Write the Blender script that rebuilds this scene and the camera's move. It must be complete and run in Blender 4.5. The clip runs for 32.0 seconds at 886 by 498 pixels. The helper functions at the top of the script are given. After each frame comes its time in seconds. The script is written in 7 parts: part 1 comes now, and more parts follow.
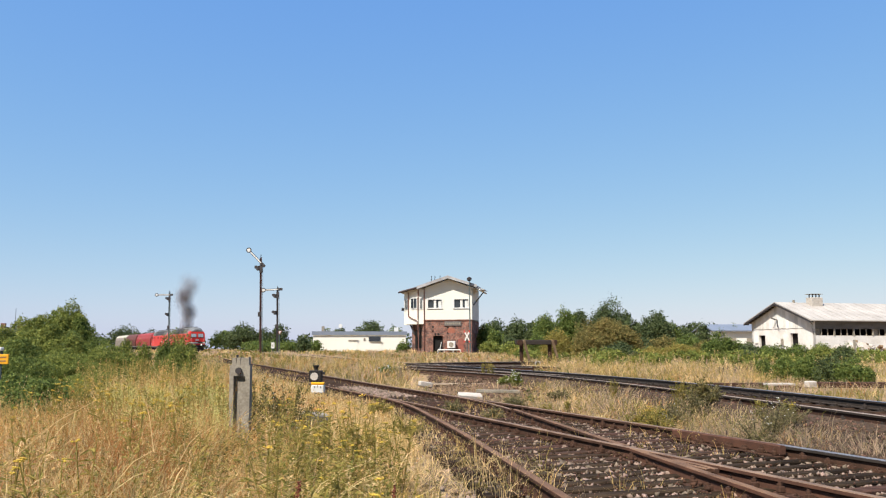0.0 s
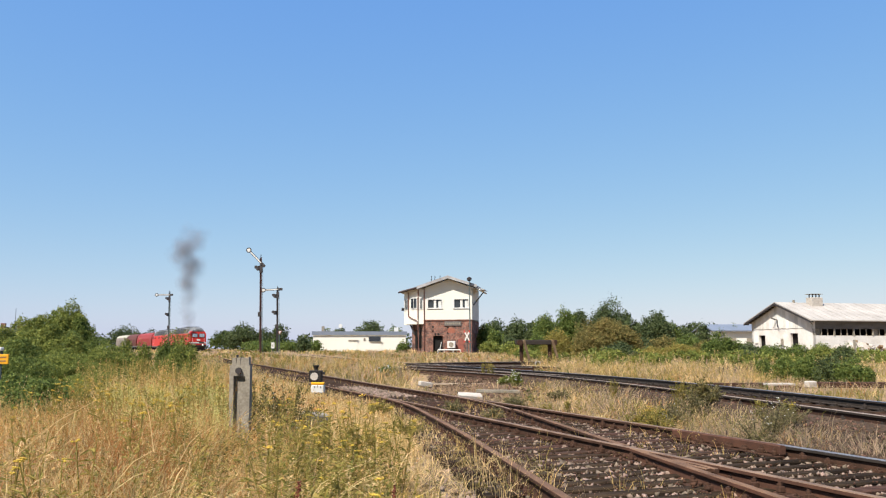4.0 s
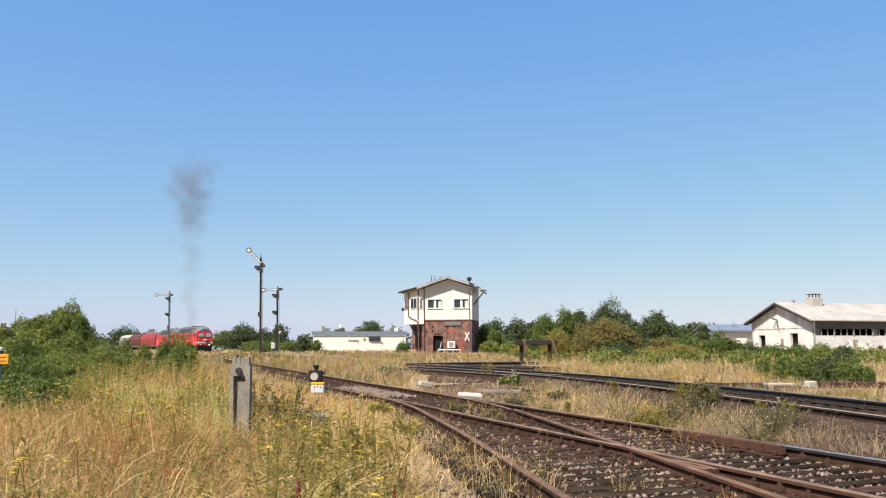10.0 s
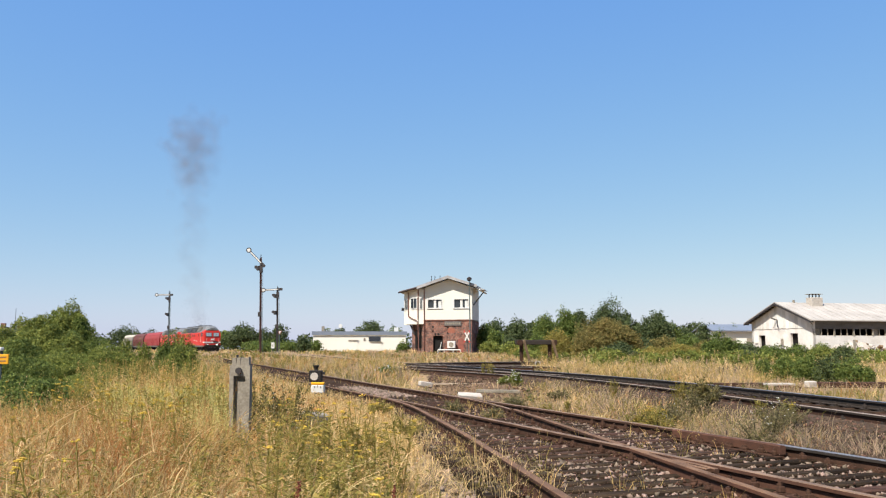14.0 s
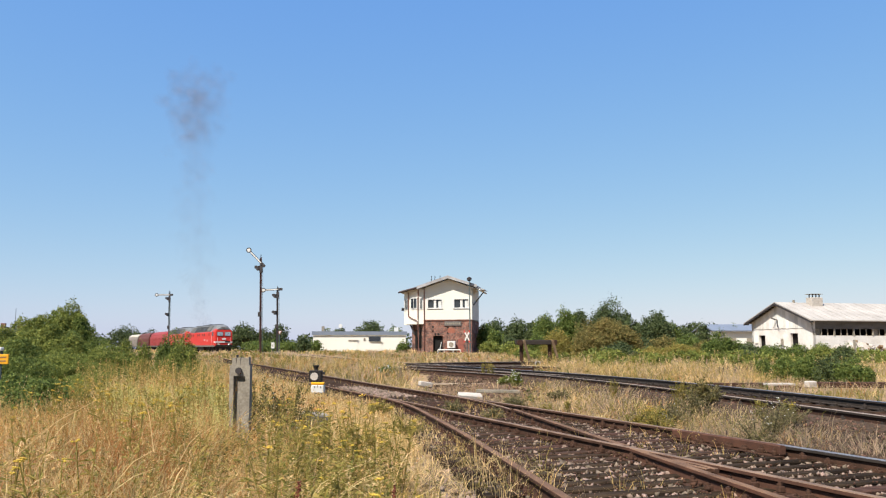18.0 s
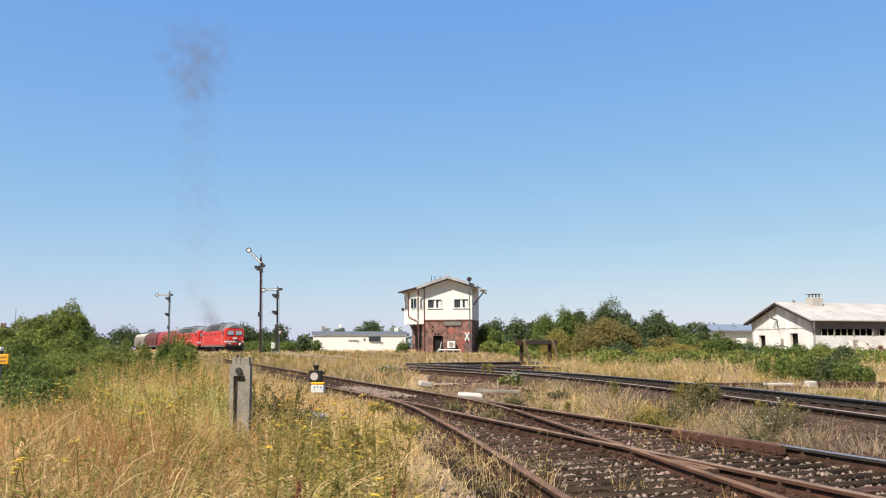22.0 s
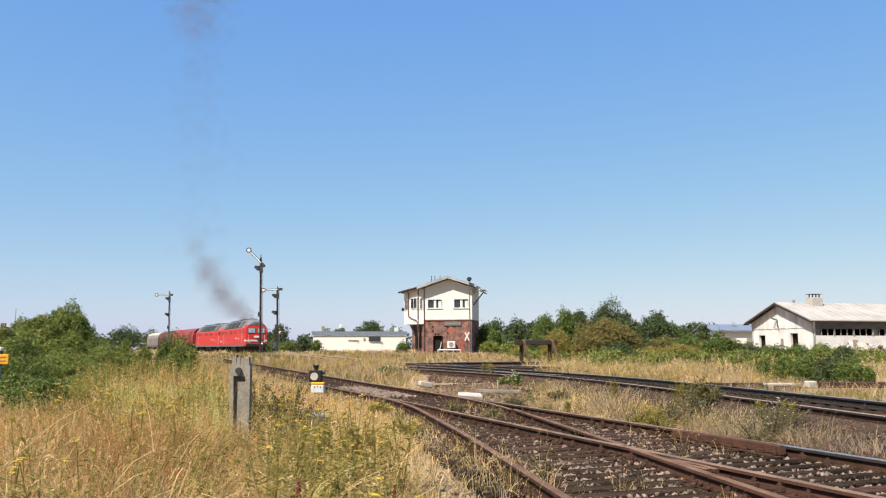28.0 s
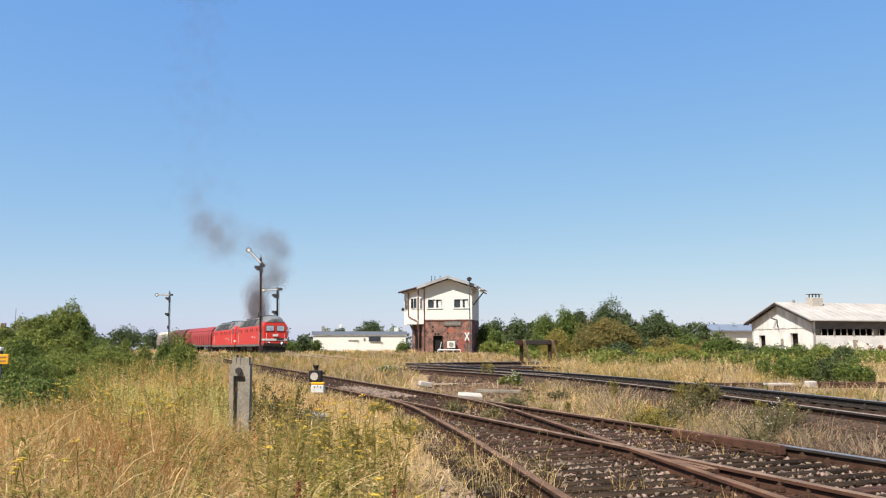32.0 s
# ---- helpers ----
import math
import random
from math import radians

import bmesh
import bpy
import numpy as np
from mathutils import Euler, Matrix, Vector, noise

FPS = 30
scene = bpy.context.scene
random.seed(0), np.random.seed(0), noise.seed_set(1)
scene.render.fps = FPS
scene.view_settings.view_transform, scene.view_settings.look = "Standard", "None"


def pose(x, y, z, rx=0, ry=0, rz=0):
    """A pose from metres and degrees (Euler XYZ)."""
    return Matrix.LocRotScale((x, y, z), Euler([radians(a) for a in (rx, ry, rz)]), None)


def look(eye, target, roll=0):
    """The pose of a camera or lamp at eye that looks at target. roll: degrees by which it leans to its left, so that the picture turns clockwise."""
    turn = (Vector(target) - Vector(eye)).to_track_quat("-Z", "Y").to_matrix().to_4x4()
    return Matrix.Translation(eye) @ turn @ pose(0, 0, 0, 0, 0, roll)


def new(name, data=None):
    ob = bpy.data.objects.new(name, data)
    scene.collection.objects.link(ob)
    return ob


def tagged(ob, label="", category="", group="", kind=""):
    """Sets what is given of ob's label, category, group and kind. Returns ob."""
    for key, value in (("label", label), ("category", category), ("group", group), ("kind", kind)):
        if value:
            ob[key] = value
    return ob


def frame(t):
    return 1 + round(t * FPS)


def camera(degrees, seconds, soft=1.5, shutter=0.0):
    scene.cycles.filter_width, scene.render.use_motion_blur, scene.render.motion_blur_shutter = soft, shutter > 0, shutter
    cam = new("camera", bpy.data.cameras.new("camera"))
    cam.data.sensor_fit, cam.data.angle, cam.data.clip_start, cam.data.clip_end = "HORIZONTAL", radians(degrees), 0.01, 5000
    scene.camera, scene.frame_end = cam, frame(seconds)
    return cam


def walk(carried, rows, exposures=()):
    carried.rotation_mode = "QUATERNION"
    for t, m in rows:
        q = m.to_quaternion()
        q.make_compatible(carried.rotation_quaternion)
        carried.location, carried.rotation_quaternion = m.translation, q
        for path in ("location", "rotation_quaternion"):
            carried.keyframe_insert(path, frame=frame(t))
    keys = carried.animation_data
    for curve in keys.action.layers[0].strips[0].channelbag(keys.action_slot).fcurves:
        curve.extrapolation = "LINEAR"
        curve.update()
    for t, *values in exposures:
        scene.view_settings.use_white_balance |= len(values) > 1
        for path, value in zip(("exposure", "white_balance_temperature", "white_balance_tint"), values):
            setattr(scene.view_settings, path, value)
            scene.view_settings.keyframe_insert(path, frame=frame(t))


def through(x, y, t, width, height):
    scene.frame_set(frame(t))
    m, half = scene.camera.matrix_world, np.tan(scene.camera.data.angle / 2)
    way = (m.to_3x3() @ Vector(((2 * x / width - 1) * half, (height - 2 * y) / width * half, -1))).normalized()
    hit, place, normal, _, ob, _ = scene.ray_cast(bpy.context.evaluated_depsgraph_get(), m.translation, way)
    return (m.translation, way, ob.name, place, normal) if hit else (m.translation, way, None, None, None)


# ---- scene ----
cam = camera(58.5, 32.0, soft=1.2)
EYE = pose(0, 0, 0.944, 97.165, 0, 0)
walk(cam, [(0, EYE), (32, EYE)], exposures=[(0, 0.98), (32, 0.98)])

# ---- light ----
SUN_FROM = Vector((-0.50, -0.62, 1.02)).normalized()
world = bpy.data.worlds.new("world")
scene.world = world
world.use_nodes = True
wn = world.node_tree.nodes
sky = wn.new("ShaderNodeTexSky")
sky.sky_type = "NISHITA"
sky.sun_disc = False
sky.sun_elevation = math.asin(SUN_FROM.z)
sky.sun_rotation = math.atan2(SUN_FROM.x, SUN_FROM.y)
sky.altitude = 100
sky.air_density = 1.0
sky.dust_density = 0.6
sky.ozone_density = 2.5
# a hazy summer sky: each colour of the clear-air model is evened out towards the horizon
split, join = wn.new("ShaderNodeSeparateColor"), wn.new("ShaderNodeCombineColor")
world.node_tree.links.new(sky.outputs[0], split.inputs[0])
for k, (power, gain) in enumerate(((0.86, 0.752), (0.555, 1.325), (0.085, 3.65))):
    pw, ml = wn.new("ShaderNodeMath"), wn.new("ShaderNodeMath")
    pw.operation, ml.operation = "POWER", "MULTIPLY"
    pw.inputs[1].default_value, ml.inputs[1].default_value = power, gain
    world.node_tree.links.new(split.outputs[k], pw.inputs[0])
    world.node_tree.links.new(pw.outputs[0], ml.inputs[0])
    world.node_tree.links.new(ml.outputs[0], join.inputs[k])
world.node_tree.links.new(join.outputs[0], wn["Background"].inputs[0])
wn["Background"].inputs[1].default_value = 0.0988
sun = new("sun", bpy.data.lights.new("sun", "SUN"))
sun.data.energy = 5.0
sun.data.angle = radians(0.53)
sun.data.color = (1.0, 0.94, 0.84)
sun.matrix_basis = look(SUN_FROM * 50, (0, 0, 0))


# ---- materials ----
def mat(name, base, second=None, rough=0.8, metal=0.0, scale=6.0, fine=60.0, bump=0.3, spread=0.5, alpha=1.0,
        rand=0.0, island=0.0, spec=0.12, through=0.0, stretch=(1, 1, 1), bumpdist=0.01):
    """A worn surface: base and second colour mixed by coarse and fine noise, with relief."""
    m = bpy.data.materials.new(name)
    m.use_nodes = True
    nt = m.node_tree
    n, l = nt.nodes, nt.links
    b = n["Principled BSDF"]
    second = second or tuple(c * 0.7 for c in base)
    base, second = [tuple(0.87 * c for c in q) for q in (base, second)]
    co = n.new("ShaderNodeTexCoord")
    mp = n.new("ShaderNodeMapping")
    mp.inputs["Scale"].default_value = stretch
    l.new(co.outputs["Object"], mp.inputs[0])
    n1 = n.new("ShaderNodeTexNoise")
    n1.inputs["Scale"].default_value = scale
    n1.inputs["Detail"].default_value = 5
    n2 = n.new("ShaderNodeTexNoise")
    n2.inputs["Scale"].default_value = fine
    n2.inputs["Detail"].default_value = 3
    l.new(mp.outputs[0], n1.inputs[0])
    l.new(mp.outputs[0], n2.inputs[0])
    add = n.new("ShaderNodeMath")
    add.operation = "MULTIPLY_ADD"
    add.inputs[1].default_value = 0.45
    l.new(n2.outputs[0], add.inputs[0])
    half = n.new("ShaderNodeMath")
    half.operation = "MULTIPLY"
    half.inputs[1].default_value = 0.62
    l.new(n1.outputs[0], half.inputs[0])
    l.new(half.outputs[0], add.inputs[2])
    ramp = n.new("ShaderNodeMapRange")
    ramp.inputs["From Min"].default_value = 0.53 - 0.3 * spread
    ramp.inputs["From Max"].default_value = 0.53 + 0.3 * spread
    l.new(add.outputs[0], ramp.inputs[0])
    fac = ramp.outputs[0]
    mix = n.new("ShaderNodeMix")
    mix.data_type = "RGBA"
    mix.inputs["A"].default_value = (*base, 1)
    mix.inputs["B"].default_value = (*second, 1)
    l.new(fac, mix.inputs["Factor"])
    col = mix.outputs["Result"]
    if rand or island:
        hs = n.new("ShaderNodeHueSaturation")
        src = n.new("ShaderNodeObjectInfo").outputs["Random"] if rand else n.new("ShaderNodeNewGeometry").outputs["Random Per Island"]
        amount = rand or island
        mr = n.new("ShaderNodeMapRange")
        mr.inputs["To Min"].default_value = 1 - amount
        mr.inputs["To Max"].default_value = 1 + amount
        l.new(src, mr.inputs[0])
        l.new(mr.outputs[0], hs.inputs["Value"])
        hm = n.new("ShaderNodeMapRange")
        hm.inputs["To Min"].default_value = 0.5 + 0.05 * amount
        hm.inputs["To Max"].default_value = 0.5 - 0.05 * amount
        l.new(src, hm.inputs[0])
        l.new(hm.outputs[0], hs.inputs["Hue"])
        l.new(col, hs.inputs["Color"])
        col = hs.outputs[0]
    l.new(col, b.inputs["Base Color"])
    b.inputs["Roughness"].default_value = rough
    b.inputs["Metallic"].default_value = metal
    b.inputs["Specular IOR Level"].default_value = spec
    if bump:
        bn = n.new("ShaderNodeBump")
        bn.inputs["Strength"].default_value = bump
        bn.inputs["Distance"].default_value = bumpdist
        l.new(add.outputs[0], bn.inputs["Height"])
        l.new(bn.outputs[0], b.inputs["Normal"])
    out = n["Material Output"]
    if through:
        tr = n.new("ShaderNodeBsdfTranslucent")
        l.new(col, tr.inputs[0])
        ms = n.new("ShaderNodeMixShader")
        ms.inputs[0].default_value = through
        l.new(b.outputs[0], ms.inputs[1])
        l.new(tr.outputs[0], ms.inputs[2])
        l.new(ms.outputs[0], out.inputs[0])
    if alpha < 1:
        b.inputs["Alpha"].default_value = alpha
    return m


def brick_mat(name):
    """Red-brown clinker brick with pale joints."""
    m = mat(name, (0.215, 0.094, 0.066), (0.062, 0.033, 0.028), rough=0.9, scale=1.6, fine=7, bump=0.2, spread=0.35)
    nt = m.node_tree
    n, l = nt.nodes, nt.links
    b = n["Principled BSDF"]
    old = b.inputs["Base Color"].links[0].from_socket
    co = n.new("ShaderNodeTexCoord")
    sep = n.new("ShaderNodeSeparateXYZ")
    l.new(co.outputs["Object"], sep.inputs[0])
    add = n.new("ShaderNodeMath")
    l.new(sep.outputs[0], add.inputs[0])
    l.new(sep.outputs[1], add.inputs[1])
    cb = n.new("ShaderNodeCombineXYZ")
    l.new(add.outputs[0], cb.inputs[0])
    l.new(sep.outputs[2], cb.inputs[1])
    br = n.new("ShaderNodeTexBrick")
    br.inputs["Scale"].default_value = 1.0
    br.inputs["Brick Width"].default_value = 0.25
    br.inputs["Row Height"].default_value = 0.077
    br.inputs["Mortar Size"].default_value = 0.011
    br.inputs["Color1"].default_value = (0.66, 0.68, 0.72, 1)
    br.inputs["Color2"].default_value = (1.75, 1.4, 1.25, 1)
    br.inputs["Mortar"].default_value = (1.5, 2.6, 3.0, 1)
    l.new(cb.outputs[0], br.inputs["Vector"])
    mul = n.new("ShaderNodeMix")
    mul.data_type = "RGBA"
    mul.blend_type = "MULTIPLY"
    mul.inputs["Factor"].default_value = 1
    l.new(old, mul.inputs["A"])
    l.new(br.outputs[0], mul.inputs["B"])
    l.new(mul.outputs["Result"], b.inputs["Base Color"])
    return m


M = dict(
    soil=mat("dry_soil", (0.327, 0.224, 0.120), (0.206, 0.138, 0.077), scale=0.7, fine=18, bump=0.6, rough=0.95, bumpdist=0.03),
    ballast_bed=mat("ballast_bed", (0.048, 0.031, 0.021), (0.018, 0.012, 0.009), scale=2.5, fine=38, bump=1.0, rough=0.95, bumpdist=0.03),
    light_stone=mat("pale_stone", (0.285, 0.212, 0.166), (0.135, 0.096, 0.071), scale=9, fine=60, rough=0.9, island=0.4),
    stone=mat("ballast_stone", (0.120, 0.077, 0.050), (0.056, 0.036, 0.023), scale=9, fine=80, rough=0.9, island=0.65),
    dark_stone=mat("oily_stone", (0.054, 0.040, 0.031), (0.030, 0.022, 0.017), scale=9, fine=80, rough=0.9, island=0.6),
    rust=mat("rusty_rail", (0.074, 0.037, 0.023), (0.034, 0.018, 0.012), scale=5, fine=70, rough=0.85, bump=0.4, spec=0.15),
    orange_rust=mat("fresh_rust", (0.110, 0.050, 0.031), (0.058, 0.029, 0.020), scale=5, fine=70, rough=0.85, bump=0.4, spec=0.15),
    head=mat("worn_rail_head", (0.235, 0.148, 0.094), (0.105, 0.064, 0.040), scale=3, fine=70, rough=0.65, bump=0.1, spec=0.3),
    dull_steel=mat("dulled_rail_head", (0.30, 0.29, 0.29), (0.20, 0.18, 0.17), scale=5, fine=60, rough=0.4, metal=0.6, bump=0.1, spec=0.3),
    hall_white=mat("bright_white_wall", (0.72, 0.70, 0.63), (0.62, 0.60, 0.53), scale=0.4, fine=4, rough=0.8, bump=0.1, spread=0.9),
    dark_dirt=mat("dark_trodden_dirt", (0.088, 0.056, 0.034), (0.036, 0.023, 0.015), scale=3.0, fine=24, bump=1.0, rough=0.95, bumpdist=0.03),
    brown_timber=mat("weathered_brown_timber", (0.26, 0.18, 0.11), (0.15, 0.10, 0.065), scale=4, fine=40, rough=0.9, bump=0.5),
    weed_dark=mat("dark_olive_weed", (0.190, 0.160, 0.055), (0.125, 0.105, 0.038), scale=0.6, fine=3, rough=0.8, bump=0, island=0.5, through=0.42),
    plume=mat("pale_yellow_seed_head", (0.600, 0.540, 0.200), (0.480, 0.440, 0.150), scale=0.6, fine=3, rough=0.8, bump=0, island=0.35, through=0.42),
    rust_top=mat("rubbed_rusty_head", (0.205, 0.118, 0.070), (0.080, 0.044, 0.027), scale=3, fine=70, rough=0.75, bump=0.2, spec=0.15),
    dirt=mat("trodden_dirt", (0.195, 0.120, 0.066), (0.082, 0.050, 0.029), scale=3.0, fine=24, bump=1.0, rough=0.95, bumpdist=0.03),
    tan_head=mat("dull_bare_rail_head", (0.27, 0.215, 0.175), (0.18, 0.14, 0.115), scale=5, fine=70, rough=0.7, bump=0.1, spec=0.2),
    timber=mat("grey_bleached_timber", (0.42, 0.33, 0.24), (0.28, 0.21, 0.15), scale=5, fine=40, rough=0.9, bump=0.5),
    petal=mat("white_petals", (0.75, 0.74, 0.70), (0.62, 0.60, 0.56), scale=20, fine=90, rough=0.7, bump=0.1),
    weed_grey=mat("dusty_grey_green", (0.215, 0.185, 0.085), (0.140, 0.120, 0.054), scale=0.6, fine=3, rough=0.7, bump=0, island=0.45, through=0.35),
    shiny=mat("polished_rail_head", (0.40, 0.385, 0.38), (0.28, 0.255, 0.24), scale=4, fine=60, rough=0.34, metal=0.9, bump=0.05),
    # on rails this near-black also stands in for shade
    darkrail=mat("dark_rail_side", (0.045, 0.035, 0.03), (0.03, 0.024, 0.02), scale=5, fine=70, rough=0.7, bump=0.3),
    sleeper=mat("weathered_sleeper", (0.076, 0.047, 0.032), (0.022, 0.014, 0.010), scale=4, fine=34, rough=0.9, rand=0.4, stretch=(0.3, 1, 1), bump=1.0, spread=0.4, spec=0.05, bumpdist=0.02),
    concrete=mat("weathered_concrete", (0.325, 0.285, 0.225), (0.170, 0.147, 0.115), scale=5, fine=50, rough=0.9, bump=0.5),
    pale_concrete=mat("pale_concrete", (0.500, 0.450, 0.390), (0.340, 0.300, 0.260), scale=4, fine=40, rough=0.9, bump=0.4),
    plaster=mat("cream_plaster", (0.660, 0.640, 0.570), (0.590, 0.565, 0.495), scale=0.7, fine=6, rough=0.85, bump=0.15, spread=0.9),
    white_wall=mat("flaking_white_wall", (0.700, 0.675, 0.640), (0.530, 0.492, 0.445), scale=0.8, fine=6, rough=0.9, bump=0.3, spread=0.55),
    white=mat("white_paint", (0.619, 0.611, 0.585), (0.516, 0.507, 0.482), scale=3, fine=30, rough=0.55, bump=0.1, spread=0.9),
    brick=brick_mat("clinker_brick"),
    board_wall=mat("whitewashed_boards", (0.720, 0.690, 0.645), (0.560, 0.525, 0.480), scale=1.2, fine=9, rough=0.9, bump=0.3, spread=0.55, stretch=(1, 1, 0.25), rand=0.2),
    eternit=mat("fibre_cement_roof", (0.450, 0.415, 0.378), (0.300, 0.272, 0.244), scale=0.5, fine=7, rough=0.9, bump=0.3, spread=0.6),
    grey_roof=mat("grey_roof_sheet", (0.560, 0.545, 0.530), (0.270, 0.255, 0.245), scale=1.2, fine=14, rough=0.8, bump=0.2),
    red_roof=mat("rusty_roof_edge", (0.22, 0.10, 0.075), (0.13, 0.07, 0.06), scale=2, fine=18, rough=0.8),
    blue_roof=mat("blue_sheet_roof", (0.185, 0.210, 0.260), (0.145, 0.168, 0.212), scale=0.5, fine=5, rough=0.5, bump=0.1),
    dark=mat("dark_opening", (0.018, 0.016, 0.015), (0.01, 0.01, 0.01), scale=2, fine=20, rough=0.8, bump=0.0),
    glass=mat("window_glass", (0.03, 0.035, 0.04), (0.02, 0.025, 0.03), scale=1, fine=5, rough=0.06, bump=0.0, spec=0.6),
    iron=mat("dark_painted_iron", (0.034, 0.036, 0.041), (0.062, 0.050, 0.046), scale=4, fine=40, rough=0.6, metal=0.2),
    mast_red=mat("red_brown_mast", (0.075, 0.034, 0.028), (0.045, 0.026, 0.023), scale=2, fine=30, rough=0.7),
    mast_grey=mat("grey_green_mast", (0.10, 0.128, 0.132), (0.06, 0.076, 0.08), scale=2, fine=30, rough=0.7),
    loco_red=mat("faded_traffic_red", (0.500, 0.024, 0.014), (0.390, 0.024, 0.016), scale=0.7, fine=8, rough=0.50, bump=0.05, spec=0.30),
    loco_orange=mat("sun_bleached_red", (0.500, 0.045, 0.025), (0.420, 0.035, 0.022), scale=0.6, fine=8, rough=0.5, bump=0.05),
    loco_roof=mat("grey_roof_paint", (0.190, 0.195, 0.200), (0.115, 0.118, 0.122), scale=0.8, fine=9, rough=0.55, bump=0.1),
    loco_dark=mat("sooty_grille", (0.05, 0.052, 0.055), (0.03, 0.03, 0.03), scale=2, fine=30, rough=0.6),
    loco_frame=mat("grey_underframe", (0.16, 0.15, 0.14), (0.08, 0.075, 0.07), scale=2, fine=20, rough=0.8),
    black=mat("black_running_gear", (0.018, 0.017, 0.016), (0.035, 0.028, 0.024), scale=3, fine=30, rough=0.7),
    wagon_red=mat("red_wagon_side", (0.29, 0.045, 0.045), (0.21, 0.042, 0.042), scale=0.6, fine=7, rough=0.6, bump=0.1),
    wagon_brown=mat("brown_wagon_side", (0.13, 0.045, 0.04), (0.09, 0.04, 0.035), scale=0.6, fine=7, rough=0.65),
    wagon_grey=mat("grey_wagon_side", (0.240, 0.210, 0.185), (0.150, 0.130, 0.115), scale=0.7, fine=9, rough=0.7),
    wagon_sunlit=mat("sunlit_wagon_roof", (0.440, 0.410, 0.340), (0.320, 0.290, 0.240), scale=0.7, fine=9, rough=0.7),
    yellow=mat("yellow_sign_paint", (0.78, 0.36, 0.02), (0.62, 0.28, 0.02), scale=4, fine=30, rough=0.5, bump=0.05),
    red=mat("red_sign_paint", (0.52, 0.05, 0.04), (0.40, 0.05, 0.04), scale=4, fine=30, rough=0.5, bump=0.05),
    bark=mat("bark", (0.10, 0.075, 0.055), (0.05, 0.04, 0.03), scale=6, fine=40, rough=0.95, bump=0.8),
    leaf=mat("green_leaf", (0.128, 0.170, 0.040), (0.090, 0.122, 0.030), scale=0.5, fine=3, rough=0.6, bump=0, island=0.5, through=0.30),
    leaf_light=mat("yellow_green_leaf", (0.200, 0.225, 0.050), (0.145, 0.168, 0.038), scale=0.5, fine=3, rough=0.6, bump=0, island=0.45, through=0.32),
    leaf_dark=mat("dark_leaf", (0.082, 0.107, 0.041), (0.058, 0.079, 0.033), scale=0.5, fine=3, rough=0.6, bump=0, island=0.45, through=0.2),
    leaf_dry=mat("drought_browned_leaf", (0.240, 0.185, 0.060), (0.158, 0.148, 0.050), scale=0.5, fine=3, rough=0.7, bump=0, island=0.4, through=0.4),
    straw=mat("dry_straw", (0.640, 0.440, 0.165), (0.500, 0.330, 0.112), scale=0.6, fine=3, rough=0.8, bump=0, island=0.4, through=0.42),
    straw_pale=mat("pale_straw", (0.740, 0.550, 0.270), (0.610, 0.436, 0.200), scale=0.6, fine=3, rough=0.8, bump=0, island=0.35, through=0.42),
    straw_dull=mat("dull_dead_grass", (0.49, 0.365, 0.230), (0.37, 0.27, 0.168), scale=0.6, fine=3, rough=0.85, bump=0, island=0.4, through=0.4),
    band=mat("shaded_eaves_timber", (0.17, 0.155, 0.14), (0.10, 0.09, 0.08), scale=2, fine=20, rough=0.9, stretch=(0.3, 1, 1)),
    straw_red=mat("reddish_straw", (0.480, 0.240, 0.080), (0.390, 0.190, 0.062), scale=0.6, fine=3, rough=0.8, bump=0, island=0.35, through=0.42),
    weed=mat("weed_green", (0.320, 0.262, 0.066), (0.240, 0.204, 0.054), scale=0.6, fine=3, rough=0.7, bump=0, island=0.4, through=0.42),
    flower=mat("yellow_flower", (0.560, 0.385, 0.055), (0.440, 0.300, 0.050), scale=20, fine=90, rough=0.7, bump=0.3, rand=0.15),
    dock=mat("red_dock", (0.185, 0.060, 0.034), (0.12, 0.040, 0.024), scale=5, fine=40, rough=0.8, rand=0.2),
    soot=mat("diesel_soot", (0.275, 0.245, 0.262), (0.220, 0.198, 0.212), scale=1, fine=5, rough=1.0, bump=0, alpha=0.20, spec=0.0),
)


# ---- mesh helpers ----
def box(bm, c, s, rot=None, bevel=0.0):
    """A box of size s centred at c; rot is a Matrix about its centre."""
    m = Matrix.Translation(c) @ (rot.to_4x4() if rot else Matrix()) @ Matrix.Diagonal((*s, 1))
    r = bmesh.ops.create_cube(bm, size=1, matrix=m)
    if bevel:
        es = list({e for v in r["verts"] for e in v.link_edges})
        bmesh.ops.bevel(bm, geom=es, offset=bevel, segments=1, affect="EDGES")
    return bm


def rod(bm, a, b, r, r2=None, n=8):
    """A round rod from a to b."""
    a, b = Vector(a), Vector(b)
    d = b - a
    m = Matrix.Translation((a + b) / 2) @ d.to_track_quat("Z", "Y").to_matrix().to_4x4()
    bmesh.ops.create_cone(bm, cap_ends=True, segments=n, radius1=r, radius2=r if r2 is None else r2, depth=d.length, matrix=m)
    return bm


def prism(bm, poly, axis, a, b):
    """Extrudes the outline poly (pairs in the other two axes) along axis from a to b."""
    def at(p, k):
        return {"x": (k, p[0], p[1]), "y": (p[0], k, p[1]), "z": (p[0], p[1], k)}[axis]
    v0 = [bm.verts.new(at(p, a)) for p in poly]
    v1 = [bm.verts.new(at(p, b)) for p in poly]
    n = len(poly)
    bm.faces.new(v0)
    bm.faces.new(v1[::-1])
    for i in range(n):
        bm.faces.new((v0[i], v0[i - 1], v1[i - 1], v1[i]))
    bmesh.ops.recalc_face_normals(bm, faces=bm.faces[:])
    return bm


